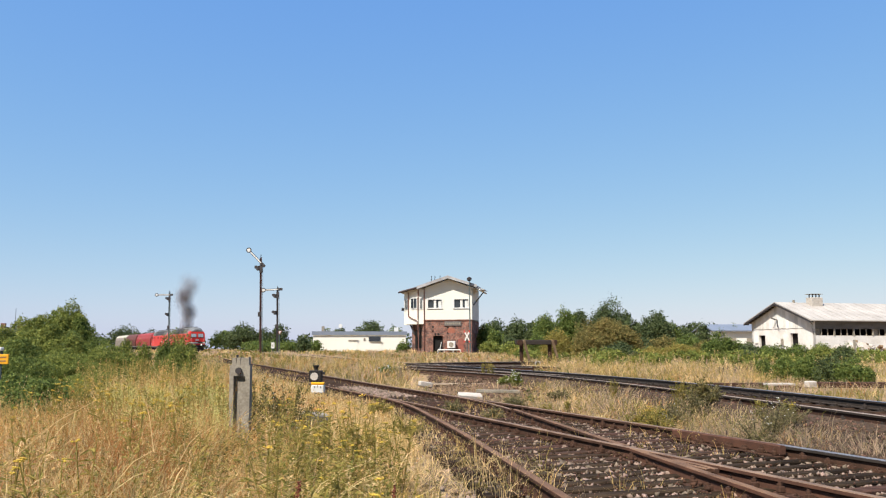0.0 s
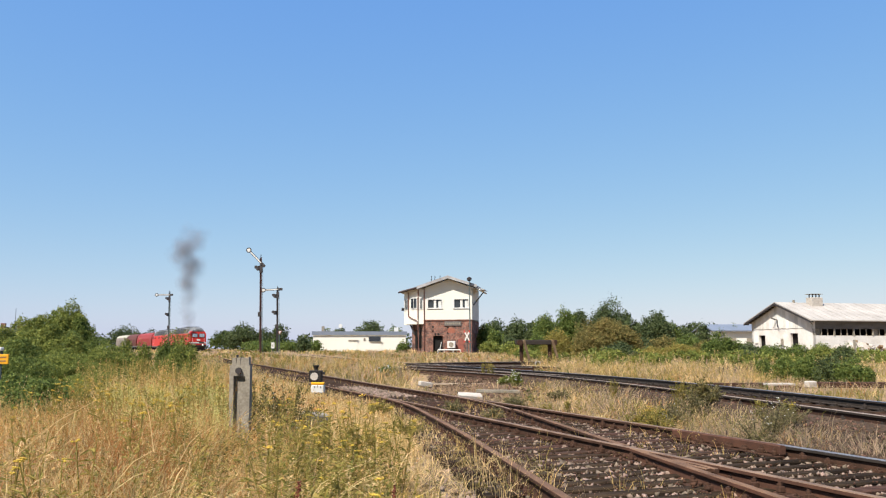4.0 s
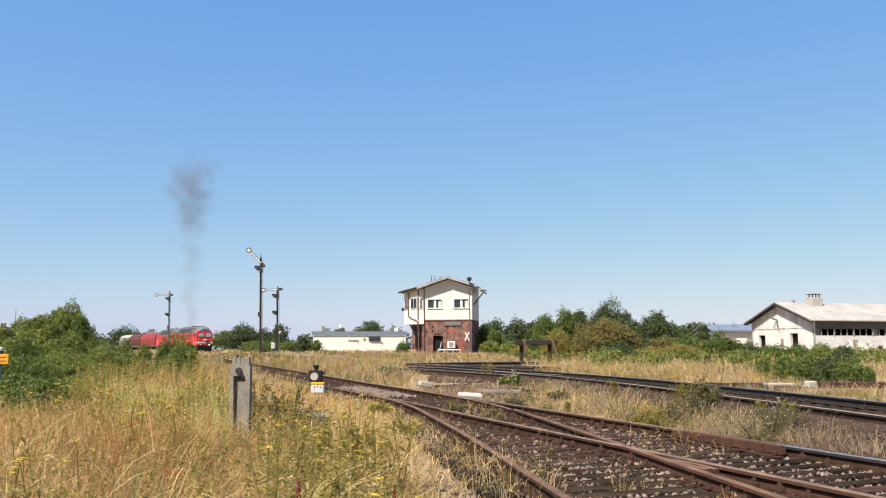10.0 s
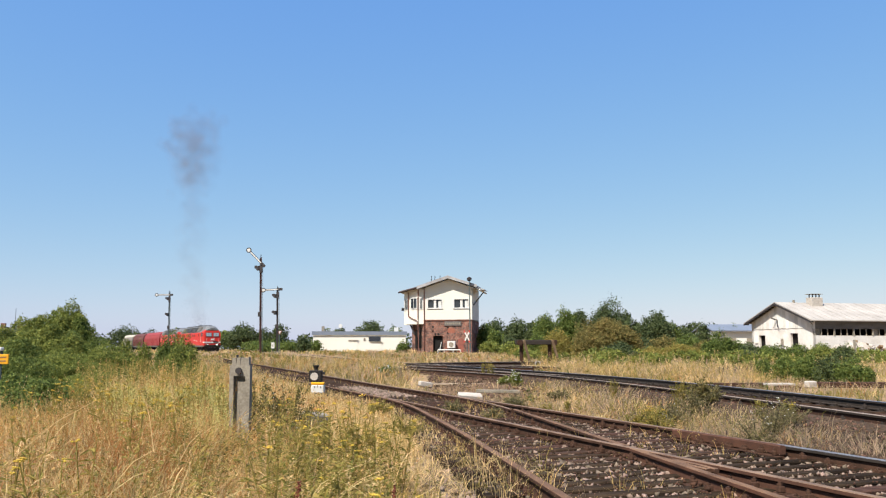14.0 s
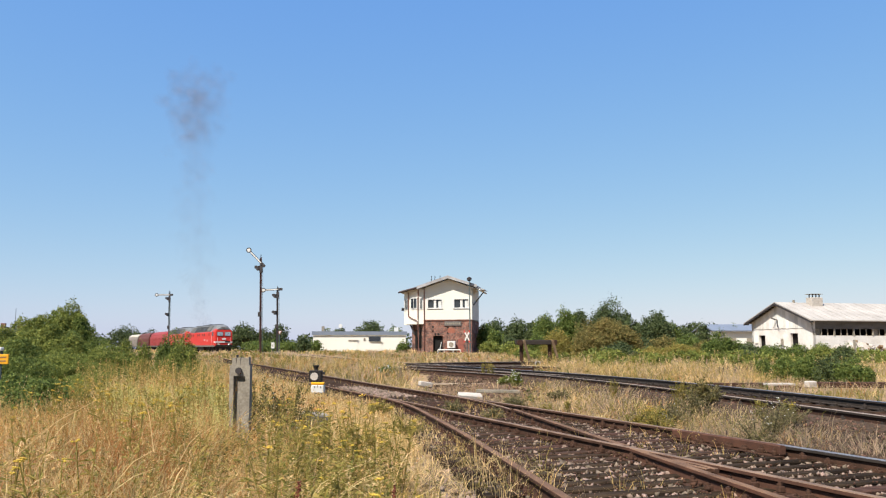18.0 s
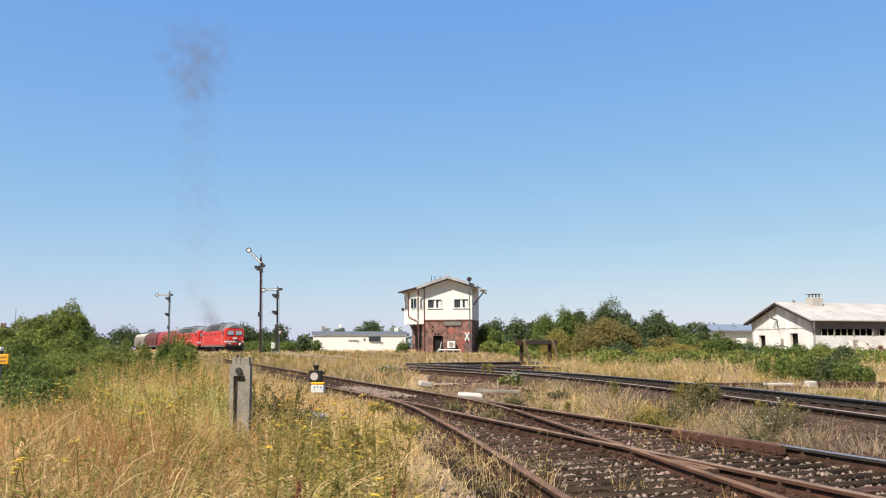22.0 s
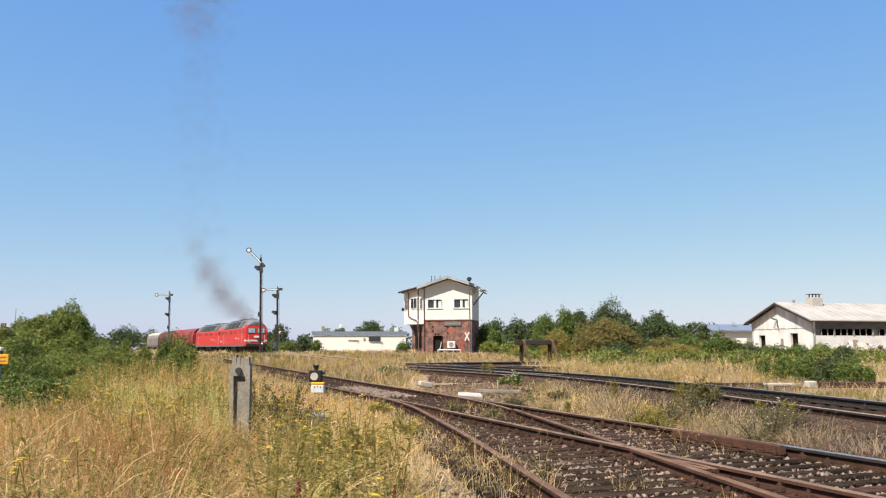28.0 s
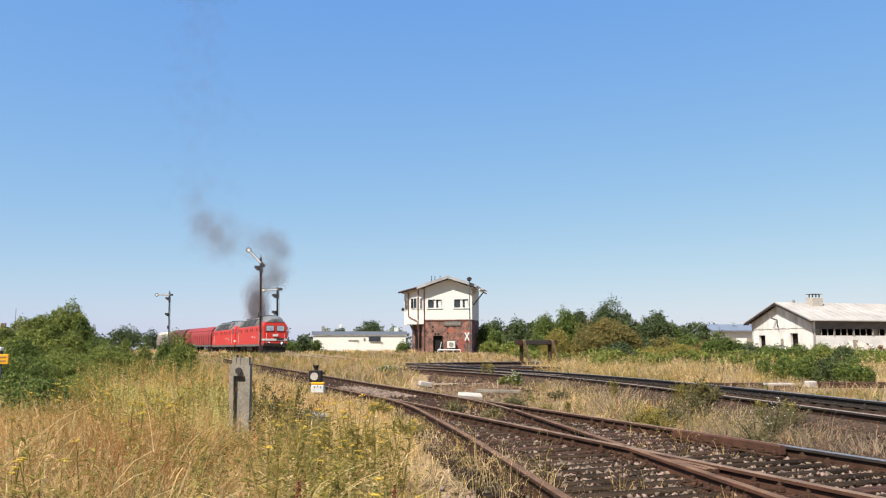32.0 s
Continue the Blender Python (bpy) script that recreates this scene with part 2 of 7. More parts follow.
def loft(bm, rings):
    """Closes a skin over rings of points."""
    vs = [[bm.verts.new(p) for p in ring] for ring in rings]
    n = len(rings[0])
    for r0, r1 in zip(vs, vs[1:]):
        for i in range(n):
            bm.faces.new((r0[i - 1], r0[i], r1[i], r1[i - 1]))
    bm.faces.new(vs[0][::-1])
    bm.faces.new(vs[-1])
    bmesh.ops.recalc_face_normals(bm, faces=bm.faces[:])
    return bm


def B():
    return bmesh.new()


def meshed(name, bm, material, smooth=False):
    me = bpy.data.meshes.new(name)
    bm.to_mesh(me)
    bm.free()
    me.materials.append(material)
    if smooth:
        for p in me.polygons:
            p.use_smooth = True
    return me


def part(name, bm, material, parent, label="", smooth=False):
    """One mesh object under a thing or under a part."""
    ob = new(name, meshed(name, bm, material, smooth))
    ob.parent = parent
    return tagged(ob, label=label) if label else ob


def thing(name, m, label, category, group="", kind=""):
    ob = new(name)
    ob.empty_display_size = 0.2
    ob.matrix_basis = m
    return tagged(ob, label=label, category=category, group=group, kind=kind)


def raw(name, verts, faces, material, parent=None):
    """A mesh from numpy arrays: verts (n, 3) and faces (k, 3 or 4)."""
    me = bpy.data.meshes.new(name)
    faces = np.asarray(faces, dtype=np.int32)
    k = faces.shape[1]
    me.vertices.add(len(verts))
    me.vertices.foreach_set("co", np.asarray(verts, dtype=np.float32).ravel())
    me.loops.add(faces.size)
    me.loops.foreach_set("vertex_index", faces.ravel())
    me.polygons.add(len(faces))
    me.polygons.foreach_set("loop_start", np.arange(0, faces.size, k, dtype=np.int32))
    me.update(calc_edges=True)
    me.materials.append(material)
    ob = new(name, me)
    ob.parent = parent
    return ob


def spline(points, step=0.5):
    """Catmull-Rom through points (x, y), resampled about every step metres."""
    p = [Vector(q) for q in points]
    p = [2 * p[0] - p[1]] + p + [2 * p[-1] - p[-2]]
    out = []
    for i in range(1, len(p) - 2):
        n = max(1, int((p[i + 1] - p[i]).length / step))
        for k in range(n):
            u = k / n
            out.append(0.5 * (2 * p[i] + (p[i + 1] - p[i - 1]) * u + (2 * p[i - 1] - 5 * p[i] + 4 * p[i + 1] - p[i + 2]) * u * u
                              + (3 * p[i] - p[i - 1] - 3 * p[i + 1] + p[i + 2]) * u ** 3))
    out.append(p[-2])
    return out


# ---- the lie of the land ----
MAIN = spline([(7.2, -6), (6.75, 3), (6.1, 9), (5.45, 15), (4.55, 21), (3.2, 26.3), (0.95, 33), (-1.0, 38.6), (-7, 57), (-13.4, 77.5),
               (-20.0, 94), (-27.8, 112), (-36.2, 130), (-43.0, 142), (-50.2, 154.5), (-67.1, 184.8), (-92, 226), (-125, 272), (-170, 325)], 1.0)


def far_lift(y):
    return 0.35 * min(1.0, max(0.0, (y - 45) / 50))


def main_rail(y):
    return 0.15 + 0.2 * min(1.0, max(0.0, (y - 45) / 50))


def line_a(y):
    """The straight rail of the siding."""
    return 6.413 - 0.383 * y


def turn_off(y):
    """How far the diverging rail has left the straight one."""
    if y > 16.5:
        return 0.0
    if y > 12.5:
        return 0.03 * (16.5 - y) ** 2
    return 0.48 + 0.24 * (12.5 - y)


MAIN_XY = np.array([tuple(p) for p in MAIN])


def land(x, y):
    """Height of the ground."""
    d_side = (x - line_a(y)) * 0.934
    left = -0.30
    z = left + 0.0
    k = min(1.0, max(0.0, (d_side - 0.9) / 1.8))
    z += 0.22 * k * k * (3 - 2 * k)
    b = min(1.0, max(0.0, (-d_side - 2.4 - 1.5 * min(1, max(0, (16 - y) / 8))) / 1.2))
    z += 0.24 * b
    if y > 22:
        z += 0.1 * min(1, (y - 22) / 20)
    return z + far_lift(y) + 0.04 * noise.noise(Vector((x * 0.35, y * 0.35, 0)))


def ground_sheet():
    ys = np.concatenate([np.arange(-12, 40, 0.45), np.arange(40, 110, 2.0), np.geomspace(112, 2600, 26)])
    xs0 = np.concatenate([-np.geomspace(2500, 42, 22), np.arange(-40, 40, 0.8), np.geomspace(42, 2500, 22)])
    verts = [(x, y, land(x, y)) for y in ys for x in xs0]
    n = len(xs0)
    faces = [(j * n + i, j * n + i + 1, (j + 1) * n + i + 1, (j + 1) * n + i) for j in range(len(ys) - 1) for i in range(n - 1)]
    ob = raw("ground", verts, faces, M["soil"])
    tagged(ob, "dry sandy soil of a disused railway yard", "ground", kind="structure")


ground_sheet()


# ---- tracks ----
RAIL = [(-0.062, -0.15), (0.062, -0.15), (0.062, -0.138), (0.012, -0.125), (0.009, -0.045), (0.034, -0.035), (0.034, -0.006), (0.026, 0.0),
        (-0.026, 0.0), (-0.034, -0.006), (-0.034, -0.035), (-0.009, -0.045), (-0.012, -0.125), (-0.062, -0.138)]
RAIL = [(u, v * 0.83) for u, v in RAIL]   # an old light section


def sweep(name, pts, parent, side, top, profile=RAIL, label="", head_shade=False):
    """A rail along pts (x, y, z), with its running surface in another material; the head's sides can be painted in
    shade.
    """
    pts = [Vector(p) for p in pts]
    n = len(profile)
    verts, faces = [], []
    for i, p in enumerate(pts):
        d = (pts[min(i + 1, len(pts) - 1)] - pts[max(i - 1, 0)]).normalized()
        r = Vector((d.y, -d.x, 0)).normalized()
        verts += [p + r * u + Vector((0, 0, v)) for u, v in profile]
    for i in range(len(pts) - 1):
        for k in range(n):
            faces.append((i * n + k, i * n + (k + 1) % n, (i + 1) * n + (k + 1) % n, (i + 1) * n + k))
    me = bpy.data.meshes.new(name)
    me.from_pydata(verts, [], faces + [tuple(range(n)), tuple(range((len(pts) - 1) * n, len(pts) * n))[::-1]])
    me.materials.append(side)
    me.materials.append(top)
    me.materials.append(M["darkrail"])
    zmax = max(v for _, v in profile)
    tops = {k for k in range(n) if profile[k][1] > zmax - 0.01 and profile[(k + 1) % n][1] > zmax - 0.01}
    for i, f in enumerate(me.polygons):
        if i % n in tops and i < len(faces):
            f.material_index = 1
        # shade below the running edge, painted on the head's two sides
        elif head_shade and n == 14 and i < len(faces) and i % n in (5, 9):
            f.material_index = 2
    ob = new(name, me)
    ob.parent = parent
    return tagged(ob, label=label) if label else ob


def offset(line, d, z):
    """The curve d metres to the right of a plan line, at the height z(y)."""
    out = []
    for i, p in enumerate(line):
        t = (line[min(i + 1, len(line) - 1)] - line[max(i - 1, 0)]).normalized()
        out.append((p.x + t.y * d, p.y - t.x * d, z(p.y)))
    return out


def flat(y):
    return 0.0


SLEEPER_TOP = 0.138
SIDE_TOP = 0.100     # the siding is bedded deeper
SLEEPER_CACHE = {}


def sleeper(parent, x, y, z, turn, length, width=0.25, material="sleeper"):
    key = (round(length, 1), width, material)
    if key not in SLEEPER_CACHE:
        SLEEPER_CACHE[key] = meshed("sleeper", box(B(), (0, 0, -0.08), (key[0], width, 0.16), bevel=0.012), M[material])
    ob = new("sleeper", SLEEPER_CACHE[key])
    ob.parent = parent
    ob.matrix_basis = pose(x, y, z, random.uniform(-.5, .5), random.uniform(-.4, .4), turn + random.uniform(-1.2, 1.2))
    return ob


def chair_mesh(material):
    bm = B()
    box(bm, (0, 0, 0.008), (0.34, 0.11, 0.016), bevel=0.003)
    for s in (-1, 1):
        box(bm, (s * 0.095, 0, 0.04), (0.055, 0.07, 0.05), bevel=0.008)
        rod(bm, (s * 0.10, 0, 0.03), (s * 0.10, 0, 0.095), 0.013, n=6)
        rod(bm, (s * 0.10, 0, 0.066), (s * 0.10, 0, 0.084), 0.024, n=6)
    return meshed("rail_fastening", bm, material)


CHAIR = chair_mesh(M["rust"])
CHAIR_DARK = chair_mesh(M["darkrail"])


def fastening(parent, x, y, z, turn, me):
    ob = new("rail_fastening", me)
    ob.parent = parent
    ob.matrix_basis = pose(x, y, z + random.uniform(-0.006, 0.003), random.uniform(-6, 6), random.uniform(-3, 3), turn + random.uniform(-7, 7)) @ Matrix.Diagonal((random.uniform(0.85, 1.05), random.uniform(0.65, 1.0), random.uniform(0.6, 1.0), 1))


SIDE = 20.96   # bearing of the siding, degrees left of the view
siding = thing("railway_turnout", pose(0, 0, 0), "rusty disused siding turnout on weathered wooden sleepers", "railway track", kind="structure")
ys = [y * 1.0 for y in range(-8, 62)]


def side_z(y):
    return 0.0 if y < 22 else 0.1 * min(1, (y - 22) / 20) + far_lift(y)


def rail_on(fn, y0, y1, step=0.6):
    n = max(2, int((y1 - y0) / step))
    return [(fn(y0 + (y1 - y0) * i / n), y0 + (y1 - y0) * i / n, side_z(y0 + (y1 - y0) * i / n)) for i in range(n + 1)]


def rail_b(y):
    return line_a(y) - turn_off(y)


def rail_c(y):
    return line_a(y) - 1.612


def rail_d(y):
    return rail_b(y) - 1.39 - 0.222 * min(1, max(0, (y - 9) / 7.5))


sweep("stock_rail", rail_on(line_a, -6, 8.05), siding, M["rust"], M["dull_steel"], head_shade=True)
sweep("stock_rail", rail_on(line_a, 8.05, 60), siding, M["rust"], M["head"])
sweep("stock_rail", rail_on(rail_d, -4, 16.5) + rail_on(rail_c, 16.8, 60), siding, M["rust"], M["rust_top"])
BLADE = [(u * 0.62, v) for u, v in RAIL]
sweep("switch_blade", rail_on(lambda y: rail_b(y) - 0.055, 12.6, 16.6), siding, M["rust"], M["head"], BLADE)
sweep("switch_blade", rail_on(lambda y: rail_c(y) + 0.055, 12.6, 16.6), siding, M["rust"], M["head"], BLADE)
sweep("closure_rail", rail_on(rail_b, 7.9, 12.6), siding, M["rust"], M["rust_top"])
sweep("closure_rail", rail_on(rail_c, 7.9, 12.6), siding, M["rust"], M["head"])
# the two inner rails cross; the wing rails bend away beside the nose
sweep("crossing_rail", rail_on(rail_c, -6, 7.9), siding, M["orange_rust"], M["head"])
sweep("crossing_rail", [(x, y, z - 0.004) for x, y, z in rail_on(rail_b, -6, 7.9)], siding, M["orange_rust"], M["rust_top"])
for fn, s in ((rail_c, -1), (rail_b, 1)):
    sweep("wing_rail", [(fn(y) + s * d, y, -0.012) for y, d in ((7.35, 0.055), (7.1, 0.075), (6.75, 0.08), (6.5, 0.12))], siding, M["rust"], M["rust_top"], BLADE)
CHECK = [(-0.03, -0.07), (0.03, -0.07), (0.035, 0.005), (0.02, 0.015), (-0.02, 0.015), (-0.035, 0.005)]
sweep("check_rail", [(line_a(y) - 0.115 / 0.934 - (0.03 if y in (7.8, 9.35) else 0), y, 0.0) for y in (7.8, 8.0, 8.4, 8.8, 9.15, 9.35)],
      siding, M["orange_rust"], M["orange_rust"], CHECK)

ux, uy = math.sin(radians(SIDE)), math.cos(radians(SIDE))
for i in range(-24, 150):
    y0 = i * 0.25 + 0.15
    # the sleeper is square to the straight rail, and long enough for both tracks
    right = line_a(y0)
    lo = (rail_d(y0) if y0 < 16.5 else rail_c(y0))
    span = (right - lo) * 0.934 + 0.95 + (0.2 if y0 < 12 else 0.0)
    span = min(span, 7.4)
    x0, yy = right - (span / 2 - 0.47) * uy, y0 - (span / 2 - 0.47) * ux
    sleeper(siding, x0, yy, side_z(y0) - SIDE_TOP, SIDE, span, 0.135)
    if 3 < y0 < 24:
        for fn in ((line_a, rail_b, rail_c, rail_d) if y0 < 15.5 else (line_a, rail_c)):
            # where this sleeper meets the rail
            yr = y0
            for _ in range(6):
                yr = y0 - (right - fn(yr)) * ux / uy * 0.87
            if fn == rail_b and 6.4 < yr < 8.2:
                continue
            fastening(siding, fn(yr), yr, -SIDE_TOP - 0.012, SIDE - (0 if fn in (line_a, rail_c) else 12), CHAIR)

for i in range(7):
    y = 7.95 + i * 0.21
    fastening(siding, line_a(y) - 0.17, y, -SIDE_TOP + 0.005, SIDE + 90, CHAIR)

main = thing("main_railway_track", pose(0, 0, 0), "main line track with polished rails on dark ballast", "railway track", kind="structure")
near = [p for p in MAIN if p.y < 300]
# the far rail's sides are coloured near-black for the shadow on them
sweep("rail", offset(near, 0.80, main_rail), main, M["darkrail"], M["shiny"])
sweep("rail", offset(near, -0.80, main_rail), main, M["rust"], M["tan_head"], head_shade=True)
acc = 0.0
for a, b in zip(near, near[1:]):
    seg = (b - a).length
    while acc < seg and a.y < 62:
        p = a + (b - a) * (acc / seg)
        turn = math.degrees(math.atan2(-(b - a).x, (b - a).y))
        sleeper(main, p.x, p.y, main_rail(p.y) - SLEEPER_TOP, turn, 2.6, 0.17)
        if p.y < 34:
            t = (b - a) / seg
            for s in (-0.80, 0.80):
                fastening(main, p.x + t.y * s, p.y - t.x * s, main_rail(p.y) - SLEEPER_TOP, turn, CHAIR_DARK)
        acc += 0.39
    acc -= seg if a.y < 62 else 0

# the bed under the main line, and the dead-end track to the buffer stop
STUB = spline([(-2.5, 39.9), (-1.0, 41.05), (0.6, 42.3), (3.6, 44.6), (5.2, 46.2)], 0.7)
stub = thing("dead_end_track", pose(0, 0, 0), "short rusty dead-end track ending at the buffer stop", "railway track", kind="structure")
LADDER = spline([(3.0, 24.5), (0.2, 31.2), (-2.1, 36.3)], 0.7)
for line, z in ((STUB, lambda y: 0.20), (LADDER, lambda y: 0.13)):
    sweep("rail", offset(line, 0.75, z), stub, M["rust"], M["tan_head"], head_shade=True)
    sweep("rail", offset(line, -0.75, z), stub, M["rust"], M["tan_head"], head_shade=True)
    for p, q in zip(line, line[1:]):
        sleeper(stub, p.x, p.y, z(p.y) - SLEEPER_TOP, math.degrees(math.atan2(-(q - p).x, (q - p).y)), 2.5)


def bed(name, line, half, z, label):
    rows = []
    for i, p in enumerate(line):
        t = (line[min(i + 1, len(line) - 1)] - line[max(i - 1, 0)]).normalized()
        for u, dz in ((-half - 0.7, -0.5), (-half, -0.19), (-half * 0.5, -0.175), (0, -0.18), (half * 0.5, -0.175), (half, -0.19), (half + 0.7, -0.5)):
            rows.append((p.x + t.y * u, p.y - t.x * u, z(p.y) + dz + 0.012 * noise.noise(Vector((p.x * 2 + u, p.y * 2, u)))))
    n = 7
    faces = [(i * n + k, i * n + k + 1, (i + 1) * n + k + 1, (i + 1) * n + k) for i in range(len(line) - 1) for k in range(n - 1)]
    return tagged(raw(name, rows, faces, M["ballast_bed"]), label, "ballast", kind="structure")


bed("ballast_main", near, 1.4, main_rail, "dark crushed stone ballast under the main line")
bed("ballast_siding", [Vector((line_a(y) - 0.8 - 0.45 * turn_off(y), y)) for y in np.arange(-6, 60, 0.7)], 1.75, lambda y: side_z(y) + 0.010, "brown overgrown ballast under the siding")
bed("ballast_branch", [Vector((line_a(y) - 0.8 - turn_off(y), y)) for y in np.arange(-6, 14, 0.7)], 1.45, lambda y: 0.004, "brown overgrown ballast under the turnout")
CROSSOVER = spline([(-1.8, 39.2), (0.4, 38.3), (2.6, 36.4), (4.4, 33.6)], 0.7)
for d in (0.75, -0.75):
    sweep("rail", offset(CROSSOVER, d, lambda y: 0.16), stub, M["rust"], M["tan_head"], head_shade=True)
for p, q in zip(CROSSOVER, CROSSOVER[1:]):
    sleeper(stub, p.x, p.y, 0.16 - SLEEPER_TOP, math.degrees(math.atan2(-(q - p).x, (q - p).y)), 2.5)


def yard_bed():
    """Dark ballast that fills the space between the main line and the dead-end track."""
    near_b, far_b = [(p.x / p.y, p.y) for p in near if 24 < p.y < 46][::-1], [(p.x / p.y, p.y) for p in STUB]
    rows, n, m = [], 26, 12
    for i in range(n):
        b = -0.06 + 0.165 * i / (n - 1)
        y0, y1 = np.interp(b, *zip(*near_b)), np.interp(b, *zip(*far_b)) + 1.6
        for k in range(m):
            y = y0 + (y1 - y0) * k / (m - 1)
            rows.append((b * y, y, 0.035 + 0.02 * noise.noise(Vector((b * y * 2, y * 2, 0))) - (0.12 if i in (0, n - 1) or k == m - 1 else 0)))
    faces = [(i * m + k, (i + 1) * m + k, (i + 1) * m + k + 1, i * m + k + 1) for i in range(n - 1) for k in range(m - 1)]
    tagged(raw("ballast_yard", rows, faces, M["ballast_bed"]), "dark ballast between the yard tracks", "ballast", kind="structure")


yard_bed()
bed("ballast_stub", STUB, 1.5, lambda y: 0.20, "dark ballast of the dead-end track")



def shoulder():
    """Trodden brown earth banked against the near rail of the main line."""
    rows, line = [], [p for p in near if 2 < p.y < 36]
    for i, p in enumerate(line):
        t = (line[min(i + 1, len(line) - 1)] - line[max(i - 1, 0)]).normalized()
        for u, dz in ((-0.87, -0.10), (-1.05, -0.075), (-1.4, -0.11), (-1.8, -0.18), (-2.4, -0.24), (-2.9, -0.40)):
            rows.append((p.x + t.y * u, p.y - t.x * u, 0.15 + dz + 0.025 * noise.noise(Vector((p.x * 3 + u, p.y * 3, u)))))
    n = 6
    faces = [(i * n + k, i * n + k + 1, (i + 1) * n + k + 1, (i + 1) * n + k) for i in range(len(line) - 1) for k in range(n - 1)]
    tagged(raw("earth_shoulder", rows, faces, M["dark_dirt"]), "brown trodden earth against the main line rail", "ground", kind="structure")


def bare_patch():
    """Bare brown earth by the yard points."""
    rows, faces, n = [], [], 24
    for j in range(9):
        for i in range(n):
            a, q = 2 * math.pi * i / n, j / 8 * (1 + 0.18 * math.sin(i * 2.2) + 0.1 * math.sin(i * 5.1))
            x, y = 0.85 + math.cos(a) * 2.0 * q, 24.5 + math.sin(a) * 8.6 * q
            rows.append((x, y, land(x, y) + 0.03 - 0.06 * (j / 8) ** 3))
    for j in range(8):
        for i in range(n):
            faces.append((j * n + i, j * n + (i + 1) % n, (j + 1) * n + (i + 1) % n, (j + 1) * n + i))
    tagged(raw("bare_earth", rows, faces, M["dirt"]), "bare brown earth between the yard tracks", "ground", kind="structure")


shoulder()
bare_patch()

# ---- signal box ----
M["verge"] = mat("grey_verge_sheet", (0.40, 0.40, 0.41), (0.22, 0.21, 0.21), scale=1.5, fine=14, rough=0.8)
TW = pose(0.60, 98.0, 0.15, 0, 0, -10.0)
tower = thing("signal_box", TW, "two-storey railway signal box, cream upper floor over red brick", "building")
W2, DEP, Z1, Z2, ZR = 2.98, 6.4, 4.22, 8.25, 9.40     # half width, depth, floor, eaves, ridge


def wall_with_holes(bm, x0, x1, z0, z1, holes, y0, y1):
    """A wall in the xz plane, y0 to y1 thick, with rectangular holes (xa, xb, za, zb)."""
    xs = sorted({x0, x1, *[h[0] for h in holes], *[h[1] for h in holes]})
    zs = sorted({z0, z1, *[h[2] for h in holes], *[h[3] for h in holes]})
    for xa, xb in zip(xs, xs[1:]):
        for za, zb in zip(zs, zs[1:]):
            cx, cz = (xa + xb) / 2, (za + zb) / 2
            if any(h[0] < cx < h[1] and h[2] < cz < h[3] for h in holes):
                continue
            box(bm, (cx, (y0 + y1) / 2, cz), (xb - xa, abs(y1 - y0), zb - za))
    bmesh.ops.remove_doubles(bm, verts=bm.verts[:], dist=0.0005)
    return bm


def window(parent, x, z, w, h, y, casements=2, material="white"):
    """A window with frame, sill and panes in a wall that faces -y at y."""
    f = B()
    for a, b, c, d in ((x - w / 2 - 0.09, x + w / 2 + 0.09, z - h / 2 - 0.09, z - h / 2 + 0.07), (x - w / 2 - 0.09, x + w / 2 + 0.09, z + h / 2 - 0.07, z + h / 2 + 0.09),
                       (x - w / 2 - 0.09, x - w / 2 + 0.07, z - h / 2 + 0.07, z + h / 2 - 0.07), (x + w / 2 - 0.07, x + w / 2 + 0.09, z - h / 2 + 0.07, z + h / 2 - 0.07)):
        box(f, ((a + b) / 2, y - 0.08, (c + d) / 2), (b - a, 0.16, d - c))
    for k in range(1, casements):
        box(f, (x - w / 2 + w * k / casements, y, z), (0.30, 0.12, h))
    win = part("window", f, M[material], parent)
    part("window_sill", box(B(), (x, y - 0.08, z - h / 2 - 0.03), (w + 0.2, 0.28, 0.06), bevel=0.01), M[material], win)
    for k in range(casements):
        xa = x - w / 2 + w * (k + 0.5) / casements
        part("pane", box(B(), (xa, y + 0.03, z), (w / casements - 0.08, 0.012, h - 0.1)), M["glass"], win)
    return win


DOOR = (-1.85, -0.62, 0.0, 2.35)
part("brick_wall", wall_with_holes(B(), -W2, W2, -0.4, Z1, [DOOR], 0.0, 0.36), M["brick"], tower)
part("brick_wall", box(B(), (W2 - 0.18, DEP / 2 + 0.18, Z1 / 2 - 0.2), (0.36, DEP - 0.36, Z1 + 0.4)), M["brick"], tower)
part("brick_wall", box(B(), (0, DEP + 0.18, Z1 / 2 - 0.2), (2 * W2, 0.36, Z1 + 0.4)), M["brick"], tower)
# the splayed corner of the brick storey under the bay
ang = Matrix.Rotation(radians(-52), 3, "Z")
bm = B()
prism(bm, [(-W2, 0.0), (-W2 + 0.2, 0.34), (-W2 - 1.6, 2.6), (-W2 - 1.95, 2.45)], "z", -0.4, Z1 - 0.1)
part("brick_wall", bm, M["brick"], tower, "splayed brick corner")
part("brick_wall", box(B(), (-W2 - 1.78, 4.0, Z1 / 2 - 0.2), (0.36, 4.0, Z1 + 0.4)), M["brick"], tower)
for x, y in ((-W2 - 0.62, 0.60), (-W2 - 1.25, 1.42)):
    b2 = box(B(), (x, y, 1.95), (0.42, 0.16, 2.3), ang)
    part("window", b2, M["dark"], tower, "boarded dark slit window")
# a near-black sheet fills the doorway in place of the inside's darkness
part("door_recess", box(B(), ((DOOR[0] + DOOR[1]) / 2, 0.42, 1.15), (1.5, 0.10, 2.6)), M["dark"], tower, "open doorway backed by a dark sheet for its unlit inside")
